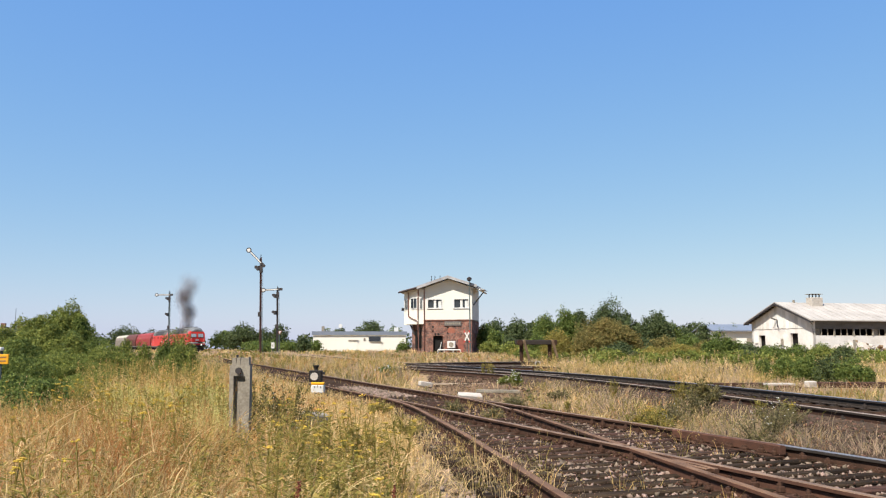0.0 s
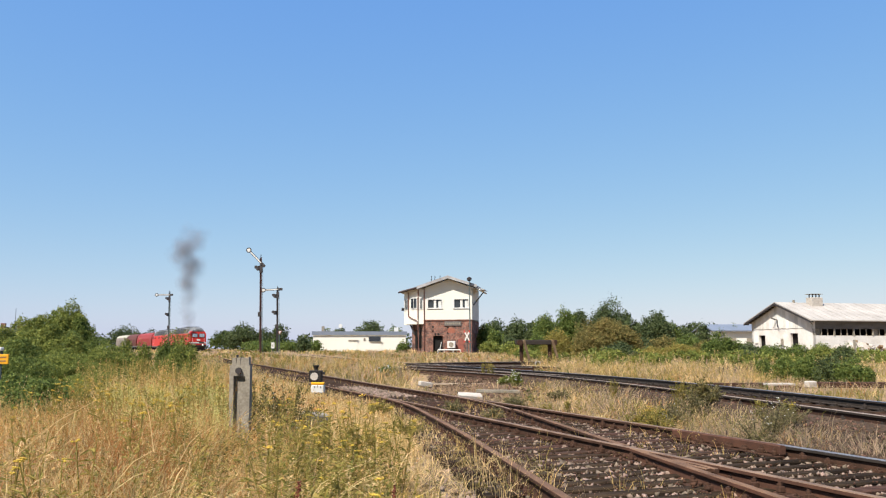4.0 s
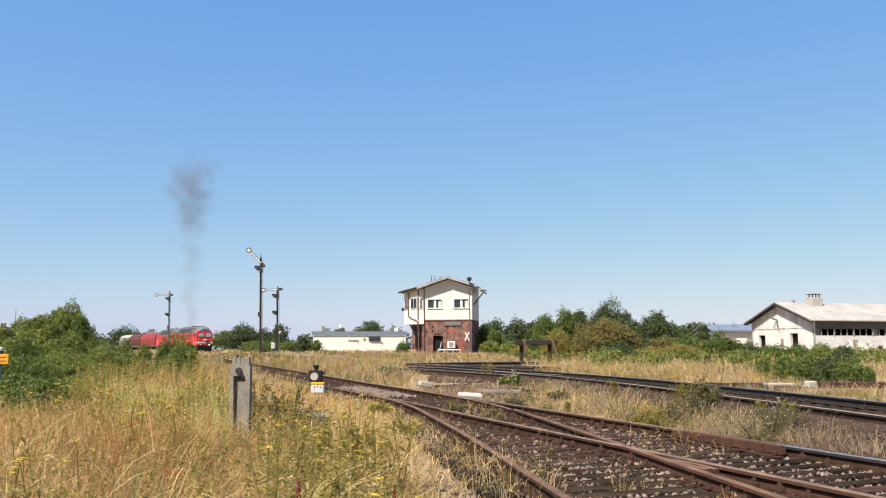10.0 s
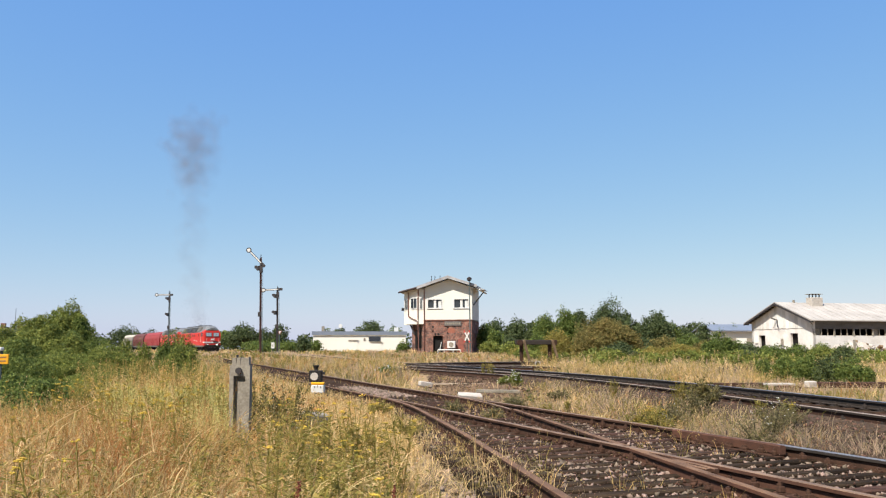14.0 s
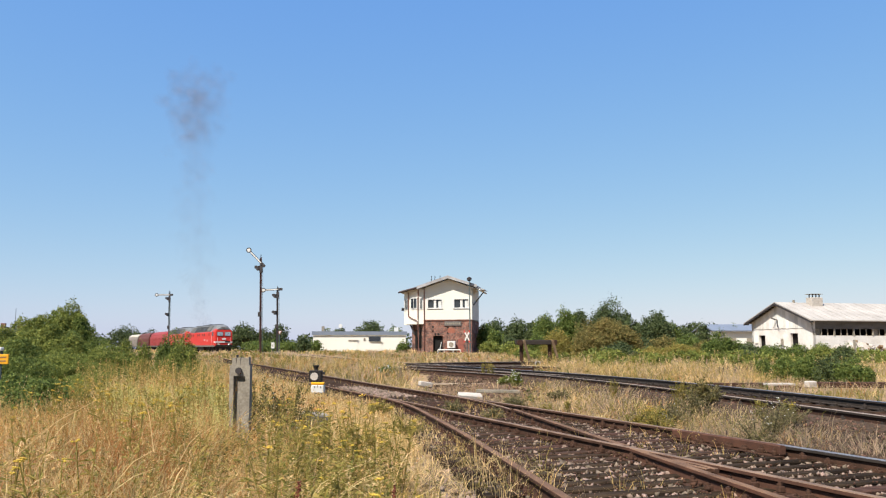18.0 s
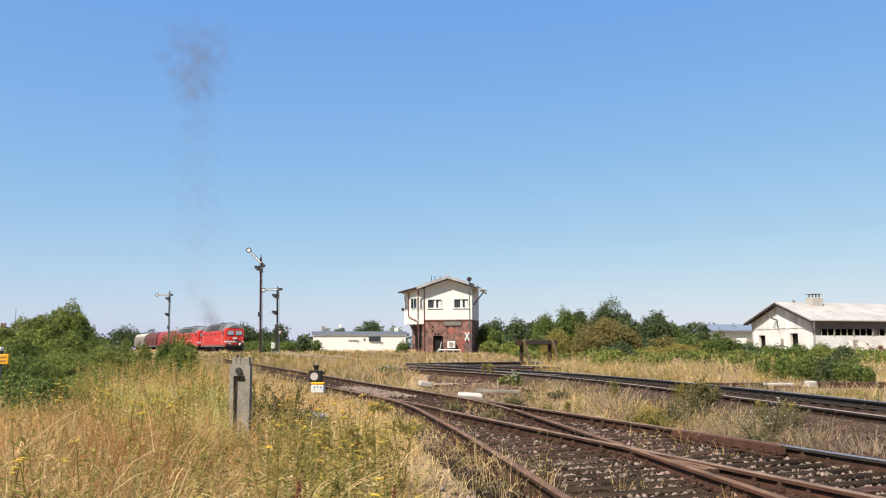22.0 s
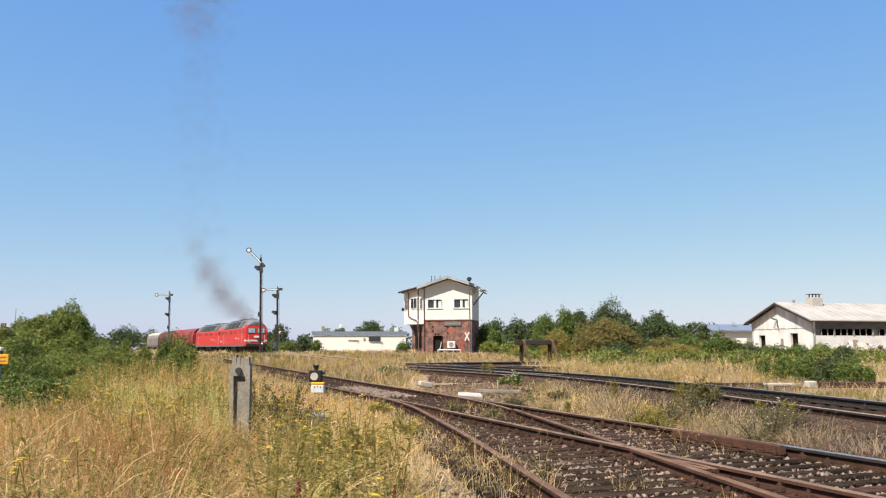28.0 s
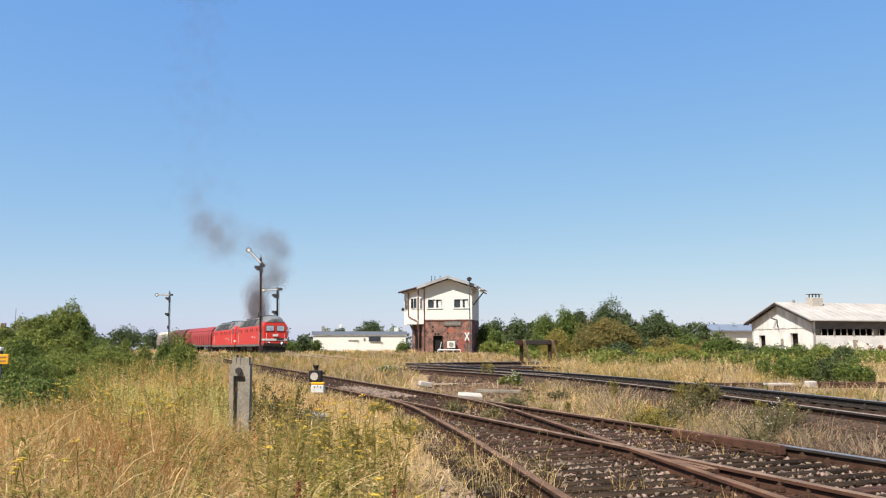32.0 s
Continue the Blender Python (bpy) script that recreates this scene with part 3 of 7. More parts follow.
part("floor_band", box(B(), (0, -0.03, Z1 + 0.05), (2 * W2 + 0.1, 0.12, 0.12)), M["red_roof"], tower)
HW = [(-2.55, -0.70, 5.72, 6.88), (0.75, 2.62, 5.72, 6.88)]
bm = wall_with_holes(B(), -W2, W2 + 0.05, Z1 + 0.11, Z2, HW, -0.06, 0.28)
prism(bm, [(-W2, Z2), (W2 + 0.05, Z2), (0.15, ZR - 0.08)], "y", -0.06, 0.28)
part("upper_wall", bm, M["plaster"], tower, "cream rendered gable wall")
part("upper_wall", box(B(), (W2 - 0.10, DEP / 2 + 0.1, (Z1 + Z2) / 2 + 0.05), (0.30, DEP - 0.36, Z2 - Z1 - 0.1)), M["plaster"], tower)
part("upper_wall", box(B(), (0, DEP + 0.1, (Z1 + Z2) / 2), (2 * W2, 0.3, Z2 - Z1)), M["plaster"], tower)
for a, b, c, d in HW:
    window(tower, (a + b) / 2, (c + d) / 2, b - a, d - c, 0.06)
    part("curtain", box(B(), (b - (b - a) * 0.17, 0.068, (c + d) / 2 - 0.08), ((b - a) * 0.20, 0.02, (d - c) * 0.78)), M["white"], tower, "pale blind in the window")
    part("window_reveal", box(B(), ((a + b) / 2, 0.30, (c + d) / 2), (b - a + 0.2, 0.03, d - c + 0.2)), M["dark"], tower)
# the projecting bay towards the tracks
bm = B()
prism(bm, [(-W2, -0.05), (-W2 - 0.75, 0.05), (-W2 - 3.0, 2.0), (-W2 - 3.0, 5.0), (-W2, 5.9)], "z", Z1 - 0.42, Z2 - 0.05)
bay = part("bay", bm, M["plaster"], tower, "cream projecting bay overhanging the brick")
for (x, y), w, rz, zc in (((-W2 - 0.38, 0.0), 0.30, -7.6, 6.35), ((-W2 - 1.42, 0.63), 1.15, -40.9, 6.4), ((-W2 - 2.62, 1.67), 0.62, -40.9, 6.3)):
    R = Matrix.Rotation(radians(rz), 3, "Z")
    f = box(B(), (x, y, zc), (w + 0.26, 0.12, 1.50), R)
    win = part("window", f, M["white"], tower)
    nrm = R @ Vector((0, -1, 0))
    part("pane", box(B(), (x + nrm.x * 0.075, y + nrm.y * 0.075, zc), (w, 0.02, 1.24), R), M["glass"], win)
    part("mullion", box(B(), (x + nrm.x * 0.09, y + nrm.y * 0.09, zc), (0.05, 0.03, 1.24), R), M["white"], win)
part("bay_bracket", rod(B(), (-W2 - 1.5, 1.3, Z1 - 1.7), (-W2 - 2.1, 1.6, Z1 - 0.4), 0.10), M["iron"], tower)
part("bay_bracket", rod(B(), (-W2 - 0.5, 0.5, Z1 - 1.3), (-W2 - 1.0, 0.35, Z1 - 0.4), 0.09), M["iron"], tower)
# roof
bm = B()
prism(bm, [(-W2 - 0.75, Z2 - 0.10), (0.15, ZR + 0.02), (W2 + 0.75, Z2 + 0.02), (W2 + 0.75, Z2 + 0.20), (0.15, ZR + 0.24), (-W2 - 0.75, Z2 + 0.10)], "y", -0.95, DEP + 0.9)
roof = part("roof", bm, M["grey_roof"], tower, "low-pitched grey sheet roof")
part("roof_edge", prism(B(), [(-W2 - 0.78, Z2 - 0.16), (0.15, ZR - 0.04), (W2 + 0.78, Z2 - 0.06), (W2 + 0.78, Z2 + 0.28), (0.15, ZR + 0.32), (-W2 - 0.78, Z2 + 0.18)], "y", -1.0, -0.93), M["verge"], roof, "weathered grey verge sheet")
bm = B()
loft(bm, [[(-W2 - 0.6, -0.75, Z2 + 0.05), (-W2 - 3.55, 1.6, Z2 - 0.42), (-W2 - 3.55, 5.4, Z2 - 0.42), (-W2 - 0.6, 6.6, Z2 + 0.05)],
          [(-W2 - 0.6, -0.75, Z2 + 0.20), (-W2 - 3.55, 1.6, Z2 - 0.24), (-W2 - 3.55, 5.4, Z2 - 0.24), (-W2 - 0.6, 6.6, Z2 + 0.20)]])
part("bay_roof", bm, M["grey_roof"], tower, "lean-to roof over the bay")
fa = [[(-W2 - 0.55 - q, -0.82 + q * 0.8, Z2 + z) for q, z in ((0.0, -0.10), (0.0, 0.20), (-0.06, 0.20), (-0.06, -0.10))],
      [(-W2 - 3.62 - q, 1.55 + q * 0.8, Z2 + z) for q, z in ((0.0, -0.50), (0.0, -0.26), (-0.06, -0.26), (-0.06, -0.50))]]
part("fascia", loft(B(), fa), M["red_roof"], tower, "red-brown fascia of the bay roof")
part("gutter", rod(B(), (-W2 - 0.6, -0.85, Z2 + 0.06), (-W2 - 3.65, 1.55, Z2 - 0.42), 0.10), M["iron"], tower, "dark gutter")
for a, b in (((-W2 + 0.02, -0.14, Z2 - 0.1), (-W2 + 0.02, -0.14, -0.2)), ((-W2 - 0.78, -0.05, Z2 - 0.1), (-W2 - 0.80, -0.05, Z1 + 0.1)),
             ((-W2 - 2.3, 1.25, Z2 - 0.4), (-W2 - 2.3, 1.25, Z1 + 0.6)), ((-W2 - 2.3, 1.25, Z1 + 0.6), (-W2 - 0.8, -0.05, Z1 - 0.1)), ((-W2 - 0.8, -0.05, Z1 - 0.1), (-W2 - 0.75, 0.5, -0.2))):
    part("downpipe", rod(B(), a, b, 0.06), M["red_roof"], tower, "rusty downpipe")
part("side_gutter", box(B(), (W2 + 0.98, DEP / 2, Z2 - 0.30), (0.20, DEP + 0.6, 0.14)), M["white"], tower)
part("canopy", box(B(), (W2 + 0.8, 2.2, Z2 - 0.12), (1.3, 3.5, 0.08), Matrix.Rotation(radians(8), 3, "Y")), M["white"], tower)
part("bracket", rod(B(), (W2 + 0.1, 1.0, Z2 - 2.1), (W2 + 1.35, 0.8, Z2 - 0.55), 0.07), M["iron"], tower)
for x in (-2.55, -2.1, -1.45):
    part("antenna", rod(B(), (x, 2.0, ZR - 0.9), (x + 0.12, 2.0, ZR + 0.55), 0.045, n=5), M["iron"], tower)
part("loudspeaker", rod(B(), (-W2 - 3.3, 1.9, 5.75), (-W2 - 2.95, 2.05, 5.7), 0.22, 0.14), M["iron"], tower)
# sign board with the station's name as plain bars, and stains in the brick
M["brick_red"] = mat("faded_red_boarding", (0.30, 0.10, 0.075), (0.18, 0.07, 0.055), rough=0.9, scale=3, fine=20)
sign = part("name_board", box(B(), (0.62, -0.06, 3.84), (2.10, 0.10, 0.52), bevel=0.01), mat("grey_name_board", (0.17, 0.15, 0.14), (0.10, 0.09, 0.085), scale=3, fine=20), tower, "dull grey name board with pale writing")
for k in range(8):
    part("letter_bar", box(B(), (-0.23 + k * 0.243, -0.118, 3.84), (0.15, 0.012, 0.22)), M["concrete"], sign)
part("patch", box(B(), (0.42, -0.012, 2.98), (0.85, 0.03, 0.55)), mat("red_patch", (0.32, 0.12, 0.08), rough=0.9), tower, "patch of newer red brick")
part("patch", box(B(), (1.62, -0.02, 1.15), (0.7, 0.05, 1.7)), M["brick_red"], tower, "faded red boarding on the brick wall")
for x, z in ((-1.9, 3.45), (-1.9, 2.9), (0.1 - 0.1, 3.3), (-1.55, 2.55), (-1.2, 2.55), (0.0, 2.7), (2.4, 1.6)):
    part("vent_hole", box(B(), (x, -0.004, z), (0.22, 0.03, 0.24)), M["dark"], tower)

crate = thing("wall_unit", TW @ pose(0.52, -0.45, 1.25), "white square ventilation unit on the brick wall", "air conditioner")
part("casing", box(B(), (0, 0, 0), (0.98, 0.45, 0.85), bevel=0.04), M["white"], crate)
part("fan_opening", rod(B(), (0, -0.23, 0), (0, -0.245, 0), 0.30, n=20), M["concrete"], crate)
part("bracket", box(B(), (0, 0.1, -0.52), (1.1, 0.7, 0.06)), M["iron"], crate)
rail_b2 = thing("white_barrier", TW @ pose(0.1, -2.2, 0.0), "white tubular barrier in front of the signal box", "barrier")
part("top_rail", rod(B(), (-0.95, 0, 0.62), (1.75, 0, 0.62), 0.075), M["white"], rail_b2)
for x in (-0.85, -0.1, 0.8, 1.7):
    part("post", rod(B(), (x, 0, -0.6), (x + (0.12 if x > 0 else -0.1), 0, 0.64), 0.06), M["white"], rail_b2)
part("chute", rod(B(), (-0.95, 0.2, -0.3), (-0.55, 0.2, 1.6), 0.045), M["white"], rail_b2)

cross = thing("level_crossing_sign", TW @ pose(2.85, -3.2, 0.0), "red and white crossing sign on a post", "crossing sign")
part("post", rod(B(), (0, 0, -0.4), (0, 0, 2.4), 0.06), M["mast_grey"], cross)
for s in (-1, 1):
    R = Matrix.Rotation(radians(90 + s * 27), 3, "Y")
    arm = part("arm", box(B(), (0, -0.08 - 0.02 * s, 2.2), (1.5, 0.03, 0.15), R), M["white"], cross)
    for e in (-1, 1):
        c = R @ Vector((e * 0.66, 0, 0))
        part("red_tip", box(B(), (c.x, -0.10 - 0.02 * s, 2.2 + c.z), (0.24, 0.035, 0.16), R), M["red"], arm, "red end")
lamp = thing("yard_lamp", TW @ pose(3.0, -1.4, 0.0), "tall slim lamp post with a dark round lamp", "street lamp")
part("pole", rod(B(), (0, 0, -0.4), (-0.12, 0, 9.15), 0.085, 0.06), M["mast_grey"], lamp)
part("lamp_head", loft(B(), [[(-0.12 + r * math.cos(k * .7854), r * math.sin(k * .7854), z) for k in range(8)] for z, r in ((8.95, 0.12), (9.05, 0.27), (9.3, 0.30), (9.45, 0.12))]), M["iron"], lamp)

# ---- warehouse with the long roof ----
WH = pose(41.9, 90.0, 0.2, 0, 0, 14.0)
barn = thing("warehouse", WH, "old whitewashed warehouse with a pale shallow roof", "building")
WL, WD, WE, WR = 42.0, 11.2, 4.05, 6.15
bands = [(0.30 + g * 2.62 + k * 0.84, 0.30 + g * 2.62 + k * 0.84 + 0.76) for g in range(15) for k in range(3)]
holes = [(a, b, 2.22, 2.95) for a, b in bands if b < WL - 0.3]
part("long_wall", box(B(), (WL / 2, 0.06, 0.90), (WL, 0.12, 2.6)), M["white_wall"], barn)
part("window_band", wall_with_holes(B(), 0, WL, 2.204, 2.95, holes, 0.0, 0.12), M["concrete"], barn, "grey concrete window frames under the eaves")
# the grey of this band is darkened to hold the eaves' shade
part("eaves_band", box(B(), (WL / 2, 0.12, 3.42), (WL, 0.22, 0.93)), M["band"], barn, "grey timber band under the eaves, darkened for their shade")
part("long_wall", box(B(), (WL / 2, WD - 0.15, 1.6), (WL, 0.3, 4.2)), M["white_wall"], barn)
part("gable_wall", prism(B(), [(0.3, -0.4), (WD - 0.3, -0.4), (WD - 0.3, WE - 0.1), (WD / 2, WR - 0.12), (0.3, WE - 0.1)], "x", WL - 0.3, WL), M["white_wall"], barn)
# the near gable, with two door openings
GD = [(2.6, 3.9, -0.4, 2.5), (8.6, 9.8, -0.4, 2.35)]
bm = B()
ysplit = sorted({0.0, WD, *[v for g in GD for v in g[:2]]})
for a, b in zip(ysplit, ysplit[1:]):
    d = next((g for g in GD if g[0] <= a and b <= g[1]), None)
    z0 = d[3] if d else -0.4
    box(bm, (0.15, (a + b) / 2, (z0 + WE - 0.1) / 2), (0.3, b - a, WE - 0.1 - z0))
prism(bm, [(0, WE - 0.1), (WD, WE - 0.1), (WD / 2, WR - 0.12)], "x", 0.0, 0.3)
part("gable_wall", bm, M["white_wall"], barn, "stained white gable wall")
# whitewashed boards over the upper half of the gable
for k in range(20):
    ya, yb = 0.35 + k * 0.525, 0.35 + k * 0.525 + 0.505
    za, zb = [WR - 0.22 - abs(q - WD / 2) * (WR - WE) / (WD / 2) for q in (ya, yb)]
    zm = [(WD / 2, WR - 0.22)] if ya < WD / 2 < yb else []
    d = 0.012 * ((k * 7) % 3)
    part("gable_board", prism(B(), [(ya, 3.12 - 0.02 * (k * 5 % 3)), (yb, 3.12 - 0.02 * (k * 5 % 3)), (yb, zb), *zm, (ya, za)], "x", -0.05 - d, -0.005), M["board_wall"], barn)
for g in GD:
    # near-black sheets just inside the openings paint the darkness within
    part("doorway", box(B(), (0.45, (g[0] + g[1]) / 2, 1.0), (0.05, 1.7, 3.0)), M["dark"], barn, "open doorway backed by a dark sheet for its unlit inside")
part("door_leaf", box(B(), (-0.05, 4.6, 1.4), (0.06, 0.75, 1.9), Matrix.Rotation(0.3, 3, "Z")), M["white_wall"], barn)
part("door_leaf", box(B(), (-0.12, 10.2, 1.9), (0.06, 0.5, 1.0), Matrix.Rotation(0.5, 3, "Z")), M["white_wall"], barn)
# one near-black sheet along the hall stands in for its unlit depth
part("interior", box(B(), (WL / 2, 3.0, 1.6), (WL - 1, 0.1, 3.6)), M["dark"], barn, "dark sheet for the unlit interior behind the windows")
for i, (a, b, c, d) in enumerate(holes):
    if i in (0, 9, 17):
        part("window_pane", box(B(), ((a + b) / 2, 0.2, 2.585), (b - a, 0.02, 0.73)), M["concrete"], barn, "dusty grey pane")
for a, b in [(0.30 + g * 2.62 + 2.36, 0.30 + (g + 1) * 2.62) for g in range(14)]:
    part("pier", box(B(), ((a + b) / 2, -0.02, 2.585), (0.2, 0.10, 0.78)), M["concrete"], barn)
t = 0.12
for s in (0, 1):
    y0, y1 = (-0.6, WD / 2) if s == 0 else (WD + 0.6, WD / 2)
    k = (WR - WE) / (WD / 2)
    zl = WE - 0.6 * k
    bm = prism(B(), [(y0, zl), (y1, WR), (y1, WR + t), (y0, zl + t)], "x", -0.7, WL + 0.5)
    r = part("roof", bm, M["eternit"], barn, "pale lichen-stained fibre cement roof")
    for i in range(0, 42):
        x = -0.7 + i * 1.03
        part("roof_seam", prism(B(), [(y0, zl + t + 0.005), (y1, WR + t + 0.005), (y1, WR + t + 0.03), (y0, zl + t + 0.03)], "x", x, x + 0.06), M["eternit"], r)
    part("barge_board", prism(B(), [(y0, zl - 0.22), (y1, WR - 0.22), (y1, WR + 0.02), (y0, zl + 0.02)], "x", -0.76, -0.70), M["iron"], barn, "dark barge board")
    for i in range(11):
        u = (i + 0.5) / 11
        part("purlin_end", box(B(), (-0.45, y0 + (y1 - y0) * u, zl + (WR - zl) * u - 0.16), (0.5, 0.16, 0.18)), M["iron"], barn)
chim = part("chimney", box(B(), (4.3, WD / 2 - 0.8, WR + 0.12), (1.5, 1.1, 1.15), bevel=0.03), M["pale_concrete"], barn, "squat chimney with an iron frame")
for dx in (-0.7, -0.25, 0.25, 0.7):
    part("chimney_bar", box(B(), (4.3 + dx, WD / 2 - 0.8, WR + 0.88), (0.10, 0.10, 0.40)), M["iron"], chim)
part("chimney_cap", box(B(), (4.3, WD / 2 - 0.8, WR + 1.10), (1.6, 1.2, 0.05)), M["concrete"], chim)
part("ridge_vent", rod(B(), (2.0, WD / 2, WR), (2.0, WD / 2, WR + 0.4), 0.15), M["concrete"], barn)
part("gable_lamp", rod(B(), (-0.1, 6.0, 4.15), (-0.75, 6.3, 4.35), 0.07), M["iron"], barn, "bent iron wall bracket")
part("gable_lamp", rod(B(), (-0.15, 6.0, 4.15), (-0.4, 5.6, 3.3), 0.06), M["iron"], barn, "bent iron wall bracket")
part("cable_box", box(B(), (-0.1, 5.2, 1.55), (0.2, 0.5, 0.7)), M["concrete"], barn)

shed = thing("blue_roofed_shed", pose(62.6, 152, 0.1, 0, 0, 3), "long low white shed with a blue sheet roof", "building")
part("wall", box(B(), (0, 0, 2.0), (26, 9, 4.0)), M["hall_white"], shed)
part("roof", prism(B(), [(-5.2, 3.95), (0, 5.2), (5.2, 3.95), (5.2, 4.15), (0, 5.4), (-5.2, 4.15)], "x", -13.4, 13.4), M["blue_roof"], shed)
for i in range(5):
    part("door", box(B(), (-10 + i * 4.6, -4.52, 1.4), (2.6, 0.08, 2.8)), M["concrete"], shed)

hall = thing("white_flat_hall", pose(-15.7, 150, 0.3, 0, 0, 4), "long low white hall with a flat roof", "building")
part("wall", box(B(), (0, 6, 1.55), (17.4, 12, 3.3), bevel=0.03), M["hall_white"], hall)
part("roof_edge", box(B(), (0, 6, 3.5), (17.9, 12.5, 0.66)), M["blue_roof"], hall, "grey-blue flat roof edge")
part("roof_edge", box(B(), (0, -0.15, 3.12), (17.7, 0.12, 0.1)), M["hall_white"], hall)
for x, w, z in ((-1.2, 1.7, 2.12), (3.1, 2.1, 1.80)):
    part("door", box(B(), (x, -0.02, z / 2), (w, 0.1, z)), M["hall_white"], hall)
    part("door_canopy", box(B(), (x, -0.13, z + 0.05), (w + 0.2, 0.18, 0.10)), M["concrete"], hall)
part("window", box(B(), (2.8, -0.03, 2.42), (2.2, 0.12, 0.85)), M["glass"], hall)
part("window", box(B(), (0.9, -0.03, 2.35), (0.3, 0.12, 0.5)), M["concrete"], hall)
part("roof_vent", box(B(), (6.9, 3, 4.2), (0.85, 0.8, 0.9), bevel=0.03), M["white"], hall)
mast = part("aerial_mast", rod(B(), (-4.0, 3, 3.7), (-4.0, 3, 5.2), 0.05), M["mast_grey"], hall)
part("dish", loft(B(), [[(-3.8 + q * math.cos(k * .5236), 2.8 + d, 4.9 + q * math.sin(k * .5236)) for k in range(12)] for d, q in ((0.0, 0.40), (0.10, 0.28), (0.15, 0.08))]), M["white"], mast)
part("chimney", box(B(), (-7.2, 4, 4.3), (0.5, 0.5, 1.2)), M["concrete"], hall)


# ---- semaphore signals ----
def semaphore(m, height, arm_z, arm_len, arm_up, material, label, lean=0.0, lamp_z=()):
    s = thing("semaphore_signal", m, label, "railway signal", "semaphore signals along the line")
    mast = B()
    for dx in (-0.085, 0.085):
        box(mast, (dx * 0.85, 0, height / 2 - 0.3), (0.08, 0.14, height + 0.6))
    box(mast, (0, 0.03, height / 2 - 0.3), (0.10, 0.03, height + 0.5))
    nb = int(height / 0.45)
    for i in range(nb):
        z0, z1 = i * height / nb, (i + 1) * height / nb
        rod(mast, (-0.11 if i % 2 else 0.11, 0, z0), (0.11 if i % 2 else -0.11, 0, z1), 0.018, n=4)
    part("mast", mast, M[material], s)
    part("foot", box(B(), (0, 0, 0.0), (0.8, 0.8, 0.7), bevel=0.03), M["concrete"], s)
    piv = Vector((0.0, -0.16, arm_z))
    a = radians(180 - arm_up)
    u = Vector((math.cos(a), 0, math.sin(a)))
    R = Matrix.Rotation(-a, 3, "Y")
    arm = part("arm", box(B(), piv + u * (arm_len * 0.42), (arm_len * 1.05, 0.03, 0.13), R), M["white"], s, "white arm with a dark rim")
    for e in (-1, 1):
        w = R @ Vector((0, 0, e * 0.095))
        part("arm_rim", box(B(), piv + u * (arm_len * 0.40) + w + Vector((0, -0.004, 0)), (arm_len * 1.0, 0.035, 0.055), R), M["iron"], arm)
    end = piv + u * (arm_len + 0.02)
    part("arm_disc", rod(B(), end + Vector((0, -0.03, 0)), end + Vector((0, 0.01, 0)), 0.30, n=20), M["iron"], arm)
    part("arm_disc_face", rod(B(), end + Vector((0, -0.055, 0)), end + Vector((0, -0.03, 0)), 0.19, n=20), M["white"], arm)
    part("counterweight", box(B(), piv - u * 0.38, (0.62, 0.08, 0.34), R), M["iron"], s)
    for z in lamp_z:
        lp = part("lamp", rod(B(), (-0.28, -0.1, z - 0.26), (-0.28, -0.1, z + 0.24), 0.19, n=10), M["iron"], s)
        part("lamp_bracket", box(B(), (-0.22, -0.05, z - 0.2), (0.4, 0.08, 0.06)), M["iron"], lp)
        part("spectacle", rod(B(), (-0.50, -0.22, z + 0.1), (-0.50, -0.18, z + 0.1), 0.2, n=12), M["iron"], lp)
    part("wire_drive", box(B(), (0.05, -0.14, arm_z - 0.75), (0.34, 0.12, 0.9), bevel=0.02), M["iron"], s, "dark signal drive under the arm")
    part("wire_drive", box(B(), (-0.06, -0.12, height * 0.42), (0.42, 0.14, 0.55), bevel=0.03), M["iron"], s, "dark wire pulley housing")
    part("pull_rod", rod(B(), (0.24, -0.05, 0.5), (0.24, -0.05, arm_z - 0.1), 0.022, n=5), M["mast_grey"], s)
    for i in range(int(height / 0.33)):
        if i % 2 == 0:
            part("rung", rod(B(), (-0.11, 0.1, 0.8 + i * 0.33), (0.11, 0.1, 0.8 + i * 0.33), 0.015, n=4), M[material], s)
    part("finial", rod(B(), (0, 0, height), (0, 0, height + 0.35), 0.05, 0.02), M["iron"], s)
    return s


semaphore(pose(-20.6, 90, 0.1, 0, -1.3, 0), 11.2, 10.6, 1.95, 47, "mast_red", "tall semaphore signal with its arm raised, on a red-brown mast", lamp_z=(9.95,))
semaphore(pose(-21.6, 104, 0.2, 0, -1.3, 0), 8.6, 8.45, 1.8, -2, "iron", "dark semaphore signal with its arm level", lamp_z=(7.6, 5.4))
semaphore(pose(-48.2, 140, 0.2, 0, -1.3, 0), 10.6, 10.15, 2.2, 1, "mast_grey", "grey-green semaphore signal with its arm level", lamp_z=(9.5, 6.7))


# ---- the goods train ----
def wheelset(parent, x, r=0.525, label=""):
    bm = B()
    for s in (-1, 1):
        rod(bm, (0, s * 0.70, 0), (0, s * 0.80, 0), r, n=20)
        rod(bm, (0, s * 0.78, 0), (0, s * 0.83, 0), r * 0.35, n=10)
        box(bm, (0, s * 0.82, r * 0.62), (0.08, 0.03, 0.3))
    rod(bm, (0, -0.8, 0), (0, 0.8, 0), 0.09, n=8)
    w = part("wheelset", bm, M["black"], parent)
    w.matrix_basis = pose(x, 0, r)
    return w


